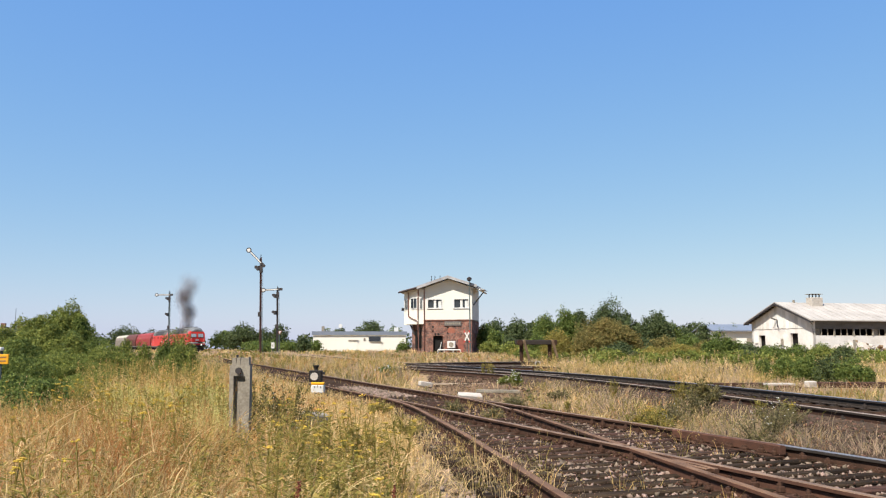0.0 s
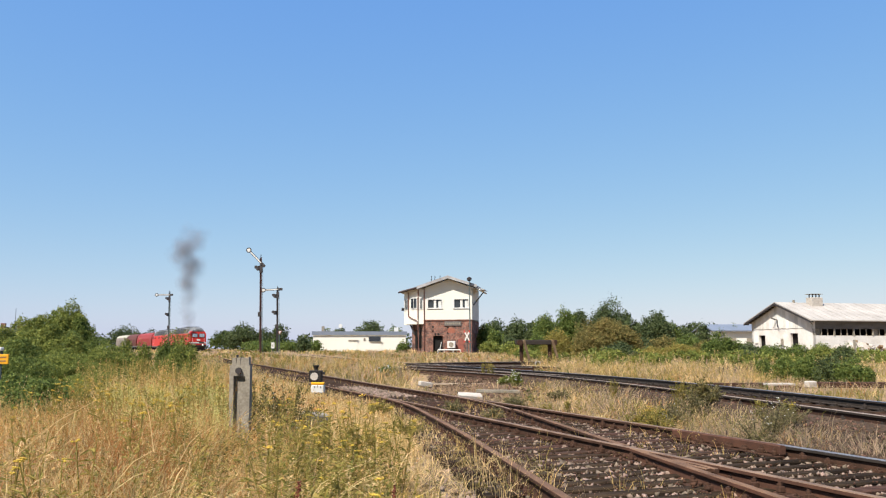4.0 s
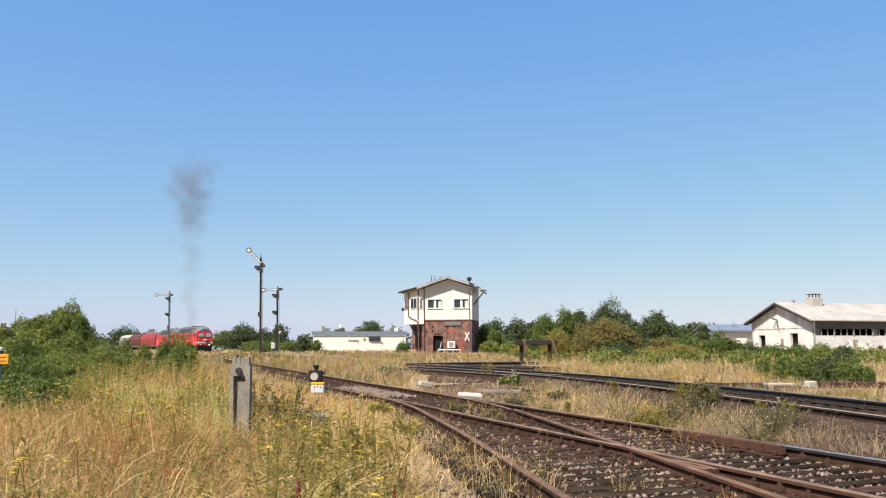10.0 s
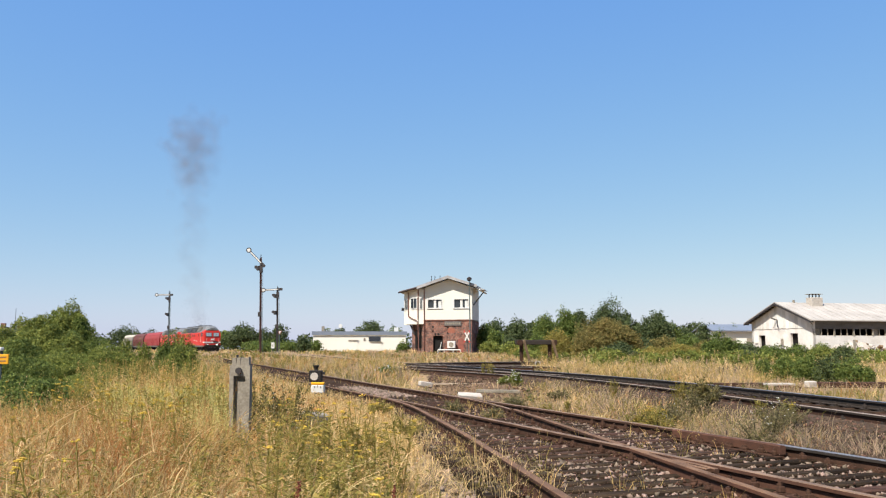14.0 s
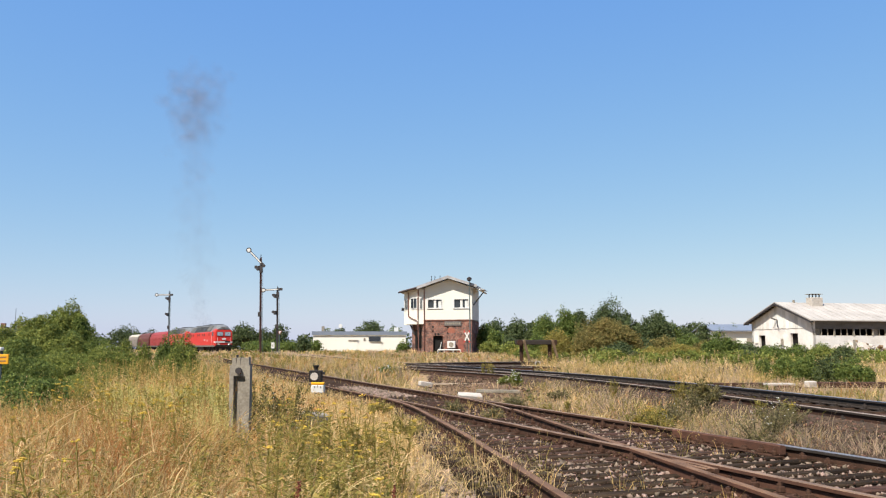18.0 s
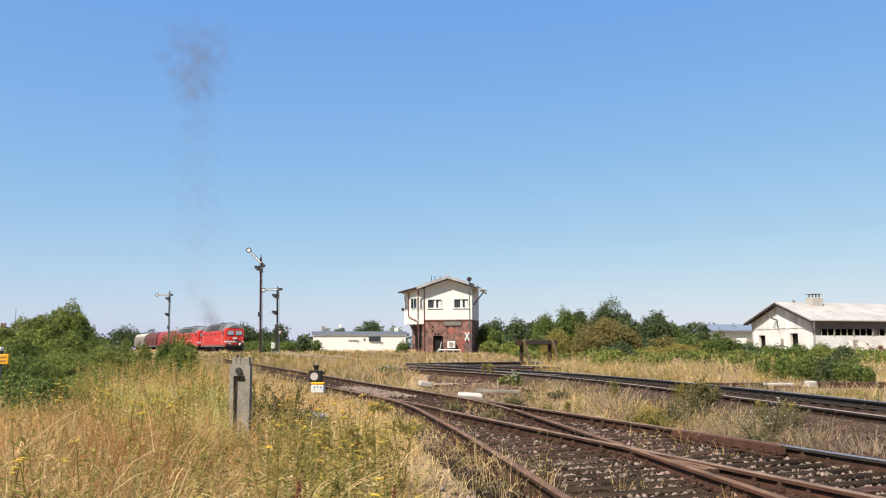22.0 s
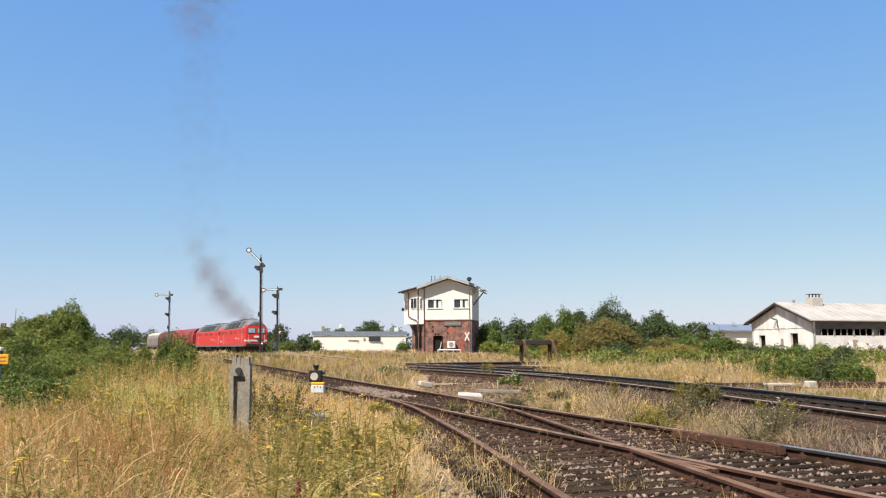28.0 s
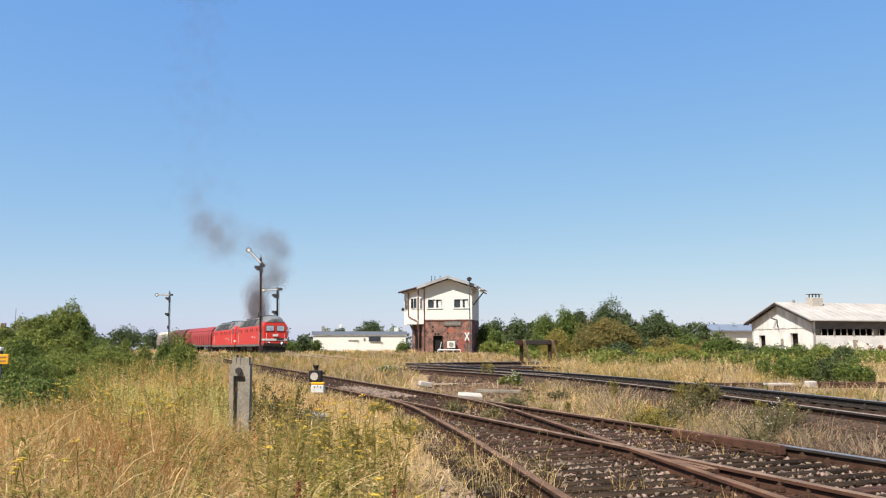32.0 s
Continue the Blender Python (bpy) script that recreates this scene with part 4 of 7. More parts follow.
def bogie(parent, x, n, base):
    bm = B()
    for s in (-1, 1):
        box(bm, (x, s * 1.05, 0.62), (base + 1.2, 0.16, 0.34), bevel=0.03)
        for i in range(n):
            xa = x - base / 2 + base * i / (n - 1)
            box(bm, (xa, s * 1.12, 0.50), (0.40, 0.14, 0.40), bevel=0.03)
            rod(bm, (xa + 0.45, s * 1.12, 0.45), (xa + 0.45, s * 1.12, 0.95), 0.10, n=8)
    part("bogie_frame", bm, M["black"], parent)
    return [wheelset(parent, x - base / 2 + base * i / (n - 1)) for i in range(n)]


def buffers(parent, x, s):
    bm = B()
    for y in (-0.88, 0.88):
        rod(bm, (x, y, 1.06), (x + s * 0.45, y, 1.06), 0.10, n=10)
        rod(bm, (x + s * 0.45, y, 1.06), (x + s * 0.52, y, 1.06), 0.24, n=16)
    part("buffers", bm, M["black"], parent)
    part("coupling_hook", box(B(), (x + s * 0.2, 0, 1.0), (0.35, 0.08, 0.25), bevel=0.02), M["black"], parent)


def loco(label):
    e = thing("diesel_locomotive", pose(0, 0, 0), label, "locomotive", "double-headed diesel locomotives")

    def ring(x, hw, zb, zt, rake=0.0):
        pts = [(-hw, zb), (-hw, 3.05), (-hw * 0.985, 3.28), (-hw * 0.80, zt), (hw * 0.80, zt), (hw * 0.985, 3.28), (hw, 3.05), (hw, zb)]
        return [(x - rake * max(0, z - 1.9), y, z) for y, z in pts]
    body = [ring(-10.0, 1.36, 1.0, 3.62, -0.16), ring(-9.55, 1.47, 1.0, 3.74, -0.10), ring(-7.4, 1.475, 1.0, 3.76), ring(7.4, 1.475, 1.0, 3.76), ring(9.55, 1.47, 1.0, 3.74, 0.10), ring(10.0, 1.36, 1.0, 3.62, 0.16)]
    part("body", loft(B(), body), M["loco_red"], e, "red body shell")
    # grey roof with slanting shoulders
    top = []
    for x, k, zt in ((-9.75, 0.86, 3.95), (-9.0, 1.0, 4.3), (-7.6, 1.0, 4.42), (7.6, 1.0, 4.42), (9.0, 1.0, 4.3), (9.75, 0.86, 3.95)):
        hw = 1.44 * k
        side = 3.32 if abs(x) < 7.7 else 3.66
        hs = hw if side < 3.5 else hw * 0.86
        top.append([(x, -hs, side), (x, -hw * 0.62, zt - 0.12), (x, -hw * 0.3, zt + 0.08), (x, hw * 0.3, zt + 0.08), (x, hw * 0.62, zt - 0.12), (x, hs, side)])
    part("roof", loft(B(), top), M["loco_roof"], e, "dusty grey roof")
    for s in (-1, 1):
        # dark grilles in the roof's shoulder and tinted side windows
        for x, w, gm in ((5.6, 2.6, "loco_frame"), (2.0, 3.6, "loco_dark"), (-2.2, 3.8, "loco_dark"), (-6.0, 2.2, "loco_frame")):
            g = B()
            loft(g, [[(x - w / 2 - 0.3, s * 1.43, 3.40), (x + w / 2 - 0.3, s * 1.43, 3.40), (x + w / 2 + 0.35, s * 0.99, 4.22), (x - w / 2 + 0.35, s * 0.99, 4.22)],
                     [(x - w / 2 - 0.3, s * 1.47, 3.43), (x + w / 2 - 0.3, s * 1.47, 3.43), (x + w / 2 + 0.35, s * 1.02, 4.27), (x - w / 2 + 0.35, s * 1.02, 4.27)]])
            grille = part("roof_grille", g, M[gm], e, "dark slanting roof grille")
            for k in range(5):
                u = (k + 0.5) / 5
                part("slat", box(B(), (x + (u - 0.5) * 0.65, s * (1.475 - 0.45 * u), 3.43 + 0.84 * u), (w, 0.02, 0.025)), M["loco_frame"], grille)
        for x in (-6.3, -5.1, -1.6, -0.4, 1.9, 3.1, 6.2):
            part("side_window", box(B(), (x, s * 1.475, 2.86), (0.75, 0.04, 0.52), bevel=0.015), M["loco_orange"], e, "bleached side panel")
            part("side_grille", box(B(), (x, s * 1.482, 2.86), (0.52, 0.04, 0.36)), M["loco_dark"], e)
        for x in (7.55, -7.55):
            part("cab_door", box(B(), (x, s * 1.477, 2.15), (0.62, 0.03, 2.15), bevel=0.01), M["loco_red"], e)
            part("handrail", rod(B(), (x + 0.42, s * 1.52, 1.3), (x + 0.42, s * 1.52, 2.7), 0.02, n=5), M["white"], e)
        for x in (8.5, -8.5):
            w = part("cab_side_window", box(B(), (x, s * 1.473, 2.95), (0.85, 0.05, 0.66), bevel=0.02), M["iron"], e)
            part("pane", box(B(), (x, s * 1.482, 2.95), (0.7, 0.05, 0.52)), M["glass"], w)
        part("number_bar", box(B(), (-1.0 + 4.2, s * 1.478, 2.0), (0.9, 0.02, 0.14)), M["white"], e, "row of pale number bars")
        part("emblem", box(B(), (5.0, s * 1.478, 1.9), (0.26, 0.02, 0.3), bevel=0.01), M["white"], e)
        part("underframe_side", box(B(), (0, s * 1.44, 0.98), (19.4, 0.10, 0.26)), M["loco_frame"], e, "grey underframe")
        part("fuel_tank", box(B(), (0, s * 0.9, 0.62), (4.0, 0.75, 0.62), bevel=0.1), M["black"], e)
    for f in (-1, 1):
        # the cab front: two windscreens, pale stripe, lamps, plough
        for s in (-1, 1):
            R = Matrix.Rotation(radians(-f * 9.5), 3, "Y") @ Matrix.Rotation(0, 3, "Z")
            xw = f * (10.0 - 0.16 * 1.02)
            win = part("windscreen", box(B(), (xw - f * 0.0, s * 0.62, 2.93), (0.07, 0.98, 0.70), R, bevel=0.02), M["loco_dark"], e)
            part("pane", box(B(), (xw + f * 0.02, s * 0.62, 2.93), (0.07, 0.86, 0.58), R), M["glass"] if f < 0 else M["screen"], win)
            part("wiper", rod(B(), (xw + f * 0.10, s * 0.3, 2.55), (xw - f * 0.0 + f * 0.06, s * 0.75, 3.05), 0.015, n=4), M["black"], win)
            lampb = part("headlight_housing", rod(B(), (f * 9.97, s * 0.78, 1.22), (f * 10.08, s * 0.78, 1.22), 0.17, n=14), M["loco_frame"], e)
            part("headlight", rod(B(), (f * 10.08, s * 0.78, 1.22), (f * 10.10, s * 0.78, 1.22), 0.12, n=14), M["lit"] if f > 0 else M["glass"], lampb, "round headlight")
        part("stripe", box(B(), (f * 10.0, 0, 1.62), (0.05, 2.66, 0.22)), M["white"], e, "pale stripe across the front")
        for s in (-1, 1):
            part("stripe", box(B(), (f * 9.77, s * 1.425, 1.62), (0.46, 0.04, 0.22), Matrix.Rotation(radians(-f * s * 14), 3, "Z")), M["white"], e)
        part("number_plate", box(B(), (f * 10.03, 0.55, 1.68), (0.04, 0.85, 0.22)), M["iron"], e, "dark number panel")
        part("badge", box(B(), (f * 10.02, 0, 2.12), (0.05, 0.62, 0.26), bevel=0.01), M["white"], e)
        part("top_lamp", rod(B(), (f * 9.62, 0, 3.86), (f * 9.78, 0, 3.86), 0.17, n=14), M["loco_frame"], e)
        part("buffer_beam", box(B(), (f * 9.85, 0, 1.02), (0.35, 2.7, 0.36), bevel=0.02), M["black"], e)
        part("plough", prism(B(), [(-1.25, 0.14), (1.25, 0.14), (1.25, 0.80), (-1.25, 0.80)], "x", f * 9.75, f * 9.86), M["black"], e)
        for s in (-1, 1):
            part("step", box(B(), (f * 9.1, s * 1.36, 0.48), (0.5, 0.22, 0.05)), M["black"], e)
            part("front_handrail", rod(B(), (f * 10.05, s * 1.05, 1.25), (f * 10.02, s * 1.05, 2.4), 0.018, n=5), M["white"], e)
        buffers(e, f * 10.0, f)
    part("roof_crest", box(B(), (0.2, 0, 4.50), (14.6, 1.1, 0.14), bevel=0.03), M["loco_dark"], e, "sooty roof crest")
    part("exhaust_stack", box(B(), (1.2, 0, 4.56), (1.3, 0.55, 0.28), bevel=0.04), M["loco_dark"], e, "sooty exhaust outlet")
    for x in (-5.5, -2.2, 4.3):
        part("roof_fan", rod(B(), (x, 0, 4.45), (x, 0, 4.56), 0.62, n=18), M["loco_dark"], e)
    w = bogie(e, 6.0, 3, 3.7) + bogie(e, -6.0, 3, 3.7)
    return e, w


M["screen"] = mat("pale_windscreen", (0.30, 0.34, 0.36), (0.22, 0.25, 0.27), scale=0.6, fine=2, rough=0.12, bump=0, spec=0.8)
lit = bpy.data.materials.new("headlight_glow")
lit.use_nodes = True
lit.node_tree.nodes["Principled BSDF"].inputs["Emission Color"].default_value = (1, 0.95, 0.8, 1)
lit.node_tree.nodes["Principled BSDF"].inputs["Emission Strength"].default_value = 1.2
M["lit"] = lit


def hood_wagon(length, side, roof, label, top=4.15):
    """A bogie wagon with a rounded hood and ribs."""
    e = thing("goods_wagon", pose(0, 0, 0), label, "goods wagon", "wagons of the goods train")
    h = length / 2 - 0.7

    def arch(x, k=1.0):
        pts = [(-1.42 * k, 1.25)]
        for a in range(0, 181, 15):
            c, s2 = math.cos(radians(180 - a)), math.sin(radians(180 - a))
            pts.append((1.45 * k * c, 2.75 + (top - 2.75) * s2 * (0.97 if k < 1 else 1)))
        pts.append((1.42 * k, 1.25))
        return [(x, y, z) for y, z in pts]
    part("body", loft(B(), [arch(-h), arch(-h + 0.05), arch(h - 0.05), arch(h)]), M[side], e)
    bm = B()
    r0 = [(y, z + 0.02) for _, y, z in arch(0)[3:-3]]
    r1 = [(y * 1.02, z + 0.06) for y, z in r0][::-1]
    prism(bm, r0 + r1, "x", -h - 0.06, h + 0.06)
    part("roof", bm, M[roof], e)
    n = int(length / 1.6)
    for i in range(n + 1):
        x = -h + 2 * h * i / n
        for s in (-1, 1):
            part("rib", box(B(), (x, s * 1.46, 2.0), (0.10, 0.08, 1.55)), M[side], e)
    for f in (-1, 1):
        part("end_frame", box(B(), (f * (h + 0.06), 0, 2.4), (0.08, 2.4, 2.1), bevel=0.02), M[side], e)
        for z in (1.7, 2.4, 3.1):
            part("end_rib", box(B(), (f * (h + 0.12), 0, z), (0.06, 2.5, 0.12)), M["loco_frame"], e)
        part("platform", box(B(), (f * (h + 0.35), 0, 1.2), (0.7, 2.6, 0.12)), M["black"], e)
        buffers(e, f * (length / 2 - 0.6), f)
    for s in (-1, 1):
        part("sole_bar", box(B(), (0, s * 1.3, 1.1), (length - 1.3, 0.16, 0.34)), M["loco_frame"], e)
    q = length / 2 - 2.6
    w = bogie(e, q, 2, 1.8) + bogie(e, -q, 2, 1.8)
    return e, w


TRAIN = []
for k, (build, args, gap) in enumerate((
        (loco, ("front red diesel locomotive with grey roof and pale front stripe",), 10.4),
        (loco, ("second red diesel locomotive coupled behind the first",), 31.3),
        (hood_wagon, (20.0, "wagon_red", "wagon_red", "bright red hooded goods wagon"), 51.8),
        (hood_wagon, (15.2, "wagon_brown", "wagon_brown", "dark brown hooded goods wagon"), 69.4),
        # this roof's colour is lightened for the sun falling on it
        (hood_wagon, (15.2, "wagon_grey", "wagon_sunlit", "grey goods wagon with a pale roof", 4.05), 84.7))):
    e, w = build(*args)
    TRAIN.append((e, w, gap))

# ---- things by the tracks ----
post = thing("concrete_post", pose(-2.01, 8.0, -0.08, 0, -0.6, 0), "weathered concrete post with a slot, in dry grass", "concrete post")
PH = 0.86
bm = wall_with_holes(B(), -0.10, 0.10, -0.4, PH, [(-0.062, -0.022, 0.06, PH - 0.11), (-0.022, 0.055, PH - 0.165, PH - 0.11)], -0.05, 0.02)
box(bm, (0, 0.04, PH / 2 - 0.2), (0.2, 0.04, PH + 0.4))
for v in bm.verts:
    v.co += Vector((noise.noise(v.co * 9), 0, noise.noise(v.co * 9 + Vector((3, 1, 4))))) * 0.006
part("slab", bm, M["concrete"], post)
for k, x in enumerate((-0.062, -0.018, 0.026, 0.066)):
    part("cap_lug", prism(B(), [(x - 0.021, PH), (x + 0.021, PH), (x + 0.018, PH + 0.07 + 0.006 * (k % 2)), (x - 0.018, PH + 0.072)], "y", -0.04, 0.05), M["concrete"], post)
part("bolt", rod(B(), (-0.01, -0.075, PH - 0.055), (-0.01, -0.045, PH - 0.055), 0.032, n=10), M["iron"], post)
part("bolt", rod(B(), (-0.04, 0.0, PH + 0.06), (-0.04, 0.0, PH + 0.10), 0.012, n=8), M["iron"], post)

lan = thing("point_lantern", pose(-2.92, 18.4, -0.12), "black point lantern over a yellow and white weight", "point indicator")
part("lantern_box", box(B(), (0, 0, 0.43), (0.28, 0.24, 0.265), bevel=0.012), M["black"], lan)
part("chimney", loft(B(), [[(r * math.cos(k * .6283), r * math.sin(k * .6283), z) for k in range(10)] for z, r in ((0.56, 0.05), (0.60, 0.045), (0.665, 0.072), (0.68, 0.072), (0.685, 0.03))]), M["black"], lan)
part("disc", rod(B(), (-0.02, -0.118, 0.43), (-0.02, -0.132, 0.43), 0.088, n=20), M["pale_concrete"], lan, "pale round glass of the lantern")
part("side_bracket", box(B(), (0.16, 0, 0.50), (0.07, 0.14, 0.06)), M["iron"], lan)
part("shaft", rod(B(), (0, 0, -0.2), (0, 0, 0.4), 0.03), M["iron"], lan)
part("weight", box(B(), (0.065, -0.06, 0.27), (0.30, 0.2, 0.06), bevel=0.012), M["yellow"], lan, "yellow top of the switch weight")
part("weight", box(B(), (0.065, -0.06, 0.145), (0.30, 0.2, 0.19), bevel=0.02), M["white"], lan, "white half of the switch weight")
for i in range(3):
    part("weight_mark", box(B(), (0.0 + i * 0.07, -0.163, 0.19 + 0.02 * (i % 2)), (0.016, 0.01, 0.05)), M["black"], lan)

buf = thing("buffer_stop", pose(5.45, 46.6, -0.12, 0, 0, 8), "old rusty buffer stop of bent rails with a timber beam", "buffer stop")
part("beam", box(B(), (0, 0, 1.42), (2.45, 0.30, 0.28), bevel=0.03), M["darkrail"], buf, "dark rust-stained timber beam")
for s in (-0.85, 0.85):
    part("upright", box(B(), (s, 0.16, 0.65), (0.19, 0.15, 1.6)), M["rust"], buf)
    part("upright", box(B(), (s + 0.09, 0.34, 0.65), (0.10, 0.12, 1.6)), M["darkrail"], buf)
    # the raking strut stands before the upright, its foot towards the track's side
    part("brace", box(B(), (s + 0.24, -0.42, 0.72), (0.13, 0.12, 1.78), Matrix.Rotation(radians(-19), 3, "Y") @ Matrix.Rotation(radians(12), 3, "X")), M["brown_timber"], buf, "weathered brown raking strut")
    part("buffer_plate", rod(B(), (s * 1.2, -0.22, 1.40), (s * 1.2, -0.14, 1.40), 0.17, n=14), M["rust"], buf)

ys_ = thing("yellow_sign", pose(-6.38, 11.5, 0.2), "small yellow sign on a post among the bushes", "sign")
part("board", box(B(), (0, 0, 0.59), (0.25, 0.02, 0.14), bevel=0.005), M["yellow"], ys_)
part("post", rod(B(), (0, 0.03, -0.6), (0, 0.03, 0.74), 0.018), M["mast_grey"], ys_)
part("cap_lamp", box(B(), (-0.03, 0, 0.735), (0.13, 0.08, 0.05), bevel=0.01), M["white"], ys_)
for z in (0.565, 0.62):
    part("writing_bar", box(B(), (0, -0.0125, z), (0.19, 0.005, 0.015)), M["brown_timber"], ys_)

kb = thing("white_marker_board", pose(-23.05, 108, 1.1, 0, 0, 0), "small white marker board beside the line", "sign")
part("board", box(B(), (0, 0, 0.25), (0.42, 0.04, 0.80)), M["white"], kb)
part("mark", box(B(), (0, -0.025, 0.25), (0.08, 0.01, 0.4)), M["black"], kb)
part("post", rod(B(), (0, 0.05, -1.1), (0, 0.05, 0.5), 0.04), M["mast_grey"], kb)


def slab(name, m, size, material, label, cat):
    t = thing(name, m, label, cat)
    bm = box(B(), (0, 0, 0), size, bevel=min(size) * 0.12)
    for v in bm.verts:
        v.co += Vector((noise.noise(v.co * 3.1), noise.noise(v.co * 2.7 + Vector((5, 0, 0))), noise.noise(v.co * 3 + Vector((0, 7, 0))))) * min(size) * 0.14
    part("block", bm, M[material], t)
    return t


slab("concrete_slab", pose(0.57, 17.0, -0.05, 12, 4, 7), (0.50, 0.26, 0.07), "pale_concrete", "whitewashed concrete cover slab by the points", "concrete slab")
slab("concrete_slab", pose(1.25, 18.2, -0.02, 0, 1, 3), (1.0, 0.16, 0.07), "concrete", "long pale concrete trough cover in the grass", "concrete slab")
slab("old_plank", pose(0.62, 22.8, -0.07, 0, 1, 2), (1.85, 0.11, 0.055), "timber", "thin bleached timber lying on bare earth", "timber")
slab("concrete_slab", pose(-0.50, 22.7, -0.06, 0, 8, 20), (0.36, 0.22, 0.13), "pale_concrete", "broken pale concrete block", "concrete slab")
slab("concrete_slab", pose(8.35, 19.9, 0.06, 0, 0, 3), (0.66, 0.4, 0.05), "pale_concrete", "pale concrete cover slab beside the main line", "concrete slab")
slab("concrete_slab", pose(8.5, 19.75, -0.02, 0, 0, 3), (0.55, 0.35, 0.12), "orange_rust", "rust-stained footing under a concrete cover", "concrete slab")
slab("concrete_slab", pose(9.5, 20.7, 0.02, 0, 0, 12), (0.26, 0.2, 0.16), "pale_concrete", "small pale concrete block in the weeds", "concrete slab")
slab("old_sleeper", pose(7.5, 20.6, -0.0, 0, 0, -3), (1.6, 0.26, 0.14), "rust", "old rust-stained sleeper beside the main line", "sleeper")
slab("old_sleeper", pose(11.2, 20.2, 0.03, 0, 0, -3), (3.4, 0.26, 0.14), "rust", "long rust-brown timber lying beside the main line", "sleeper")
slab("concrete_slab", pose(-1.66, 10.5, 0.03, 4, 8, 30), (0.32, 0.22, 0.15), "concrete", "grey stone half hidden in grass", "stone")
hoop = thing("bent_pipe", pose(4.75, 40.0, -0.25), "pale bent pipe end standing in the grass", "pipe")
bm = B()
pr = None
for a in range(0, 181, 20):
    p = Vector((-0.13 * math.cos(radians(a)), 0, 0.42 + 0.13 * math.sin(radians(a))))
    if pr is not None:
        rod(bm, pr, p, 0.035, n=8)
    pr = p
rod(bm, (-0.13, 0, -0.2), (-0.13, 0, 0.42), 0.035, n=8)
part("pipe", bm, M["pale_concrete"], hoop)
for x, y, h in ((23.4, 66, 1.9), (49.5, 84, 3.2), (31.0, 60, 1.4)):
    fp = thing("fence_post", pose(x, y, 0.2), "grey weathered fence post in the weeds", "fence post", "old fence posts")
    part("post", box(B(), (0, 0, h / 2 - 0.3), (0.14, 0.14, h + 0.6), bevel=0.01), M["concrete"], fp)
for k in range(11):
    st = thing("wooden_stake", pose(9.65 + 0.145 * k, 28.0 + 0.1 * (k % 3), -0.05, (k * 7) % 11 - 5, 6 + (k * 5) % 17, 0), "short dark leaning stake in pale grass", "stake", "row of dark stakes")
    part("stake", box(B(), (0, 0, 0.12), (0.03, 0.03, 0.46 + 0.05 * (k % 3)), bevel=0.006), M["bark"], st)
wsign = thing("warning_sign", pose(-23.0, 112, 0.3), "small red and white triangular sign beside the line", "sign")
part("post", rod(B(), (0, 0.04, -0.4), (0, 0.04, 3.0), 0.04), M["mast_grey"], wsign)
board = part("board", prism(B(), [(-0.34, 3.12), (0.34, 3.12), (0.0, 2.53)], "y", -0.02, 0.02), M["brick_red"], wsign)
part("board_face", prism(B(), [(-0.20, 3.05), (0.20, 3.05), (0.0, 2.70)], "y", -0.032, -0.02), M["white"], board)
cottage = thing("cottage", pose(-66.5, 121, -0.35, 0, 0, 12), "distant house with a dark roof and two red chimneys", "house")
part("wall", box(B(), (0, 0, 1.3), (8.0, 6.0, 2.6)), M["white_wall"], cottage)
croof = part("roof", prism(B(), [(-3.3, 2.5), (0, 4.35), (3.3, 2.5), (3.3, 2.62), (0, 4.5), (-3.3, 2.62)], "x", -4.3, 4.3), M["loco_dark"], cottage, "dark tiled roof")
for x in (-0.4, 1.9):
    part("chimney", box(B(), (x, 0, 4.55), (0.6, 0.6, 1.1), bevel=0.02), M["red_roof"], croof, "red brick chimney")
part("aerial", rod(B(), (1.2, 0, 4.3), (1.2, 0, 7.4), 0.035, n=5), M["mast_grey"], croof)
rng = random.Random(5)
for i in range(60):
    x = 41.8 + rng.random() * 5.6
    pile = max(0.0, 1 - abs(x - 44.4) / 3.2)
    z = 0.75 + pile * 1.15 * rng.random()
    s = rng.uniform(0.18, 0.5)
    slab("rubble_block", pose(x, 84.5 + rng.random() * 1.5, z, rng.uniform(-30, 30), rng.uniform(-30, 30), rng.uniform(0, 90)), (s * 1.3, s, s * 0.6),
         rng.choice(("pale_concrete", "concrete", "pale_concrete", "brown_timber", "eternit")), "broken masonry block on a rubble heap", "rubble")["group"] = "rubble heap by the warehouse"
hp = B()
for k in range(6):
    rod(hp, (41.8 + k * 1.05, 85.6, -0.2), (41.8 + k * 1.05, 85.6, 0.9 + 0.75 * math.sin(k * 0.63)), 1.5, 0.5, n=9)
tagged(new("rubble_heap", meshed("rubble_heap", hp, M["pale_concrete"])), "grey earth and rubble heap", "rubble", kind="stuff")


# ---- plants ----
rs = np.random.RandomState(7)


def land_np(x, y):
    d = (x - (6.413 - 0.383 * y)) * 0.934
    k = np.clip((d - 0.9) / 1.8, 0, 1)
    z = -0.30 + 0.22 * k * k * (3 - 2 * k)
    z += 0.24 * np.clip((-d - 2.4 - 1.5 * np.clip((16 - y) / 8, 0, 1)) / 1.2, 0, 1)
    z += 0.1 * np.clip((y - 22) / 20, 0, 1)
    return z + 0.35 * np.clip((y - 45) / 50, 0, 1)


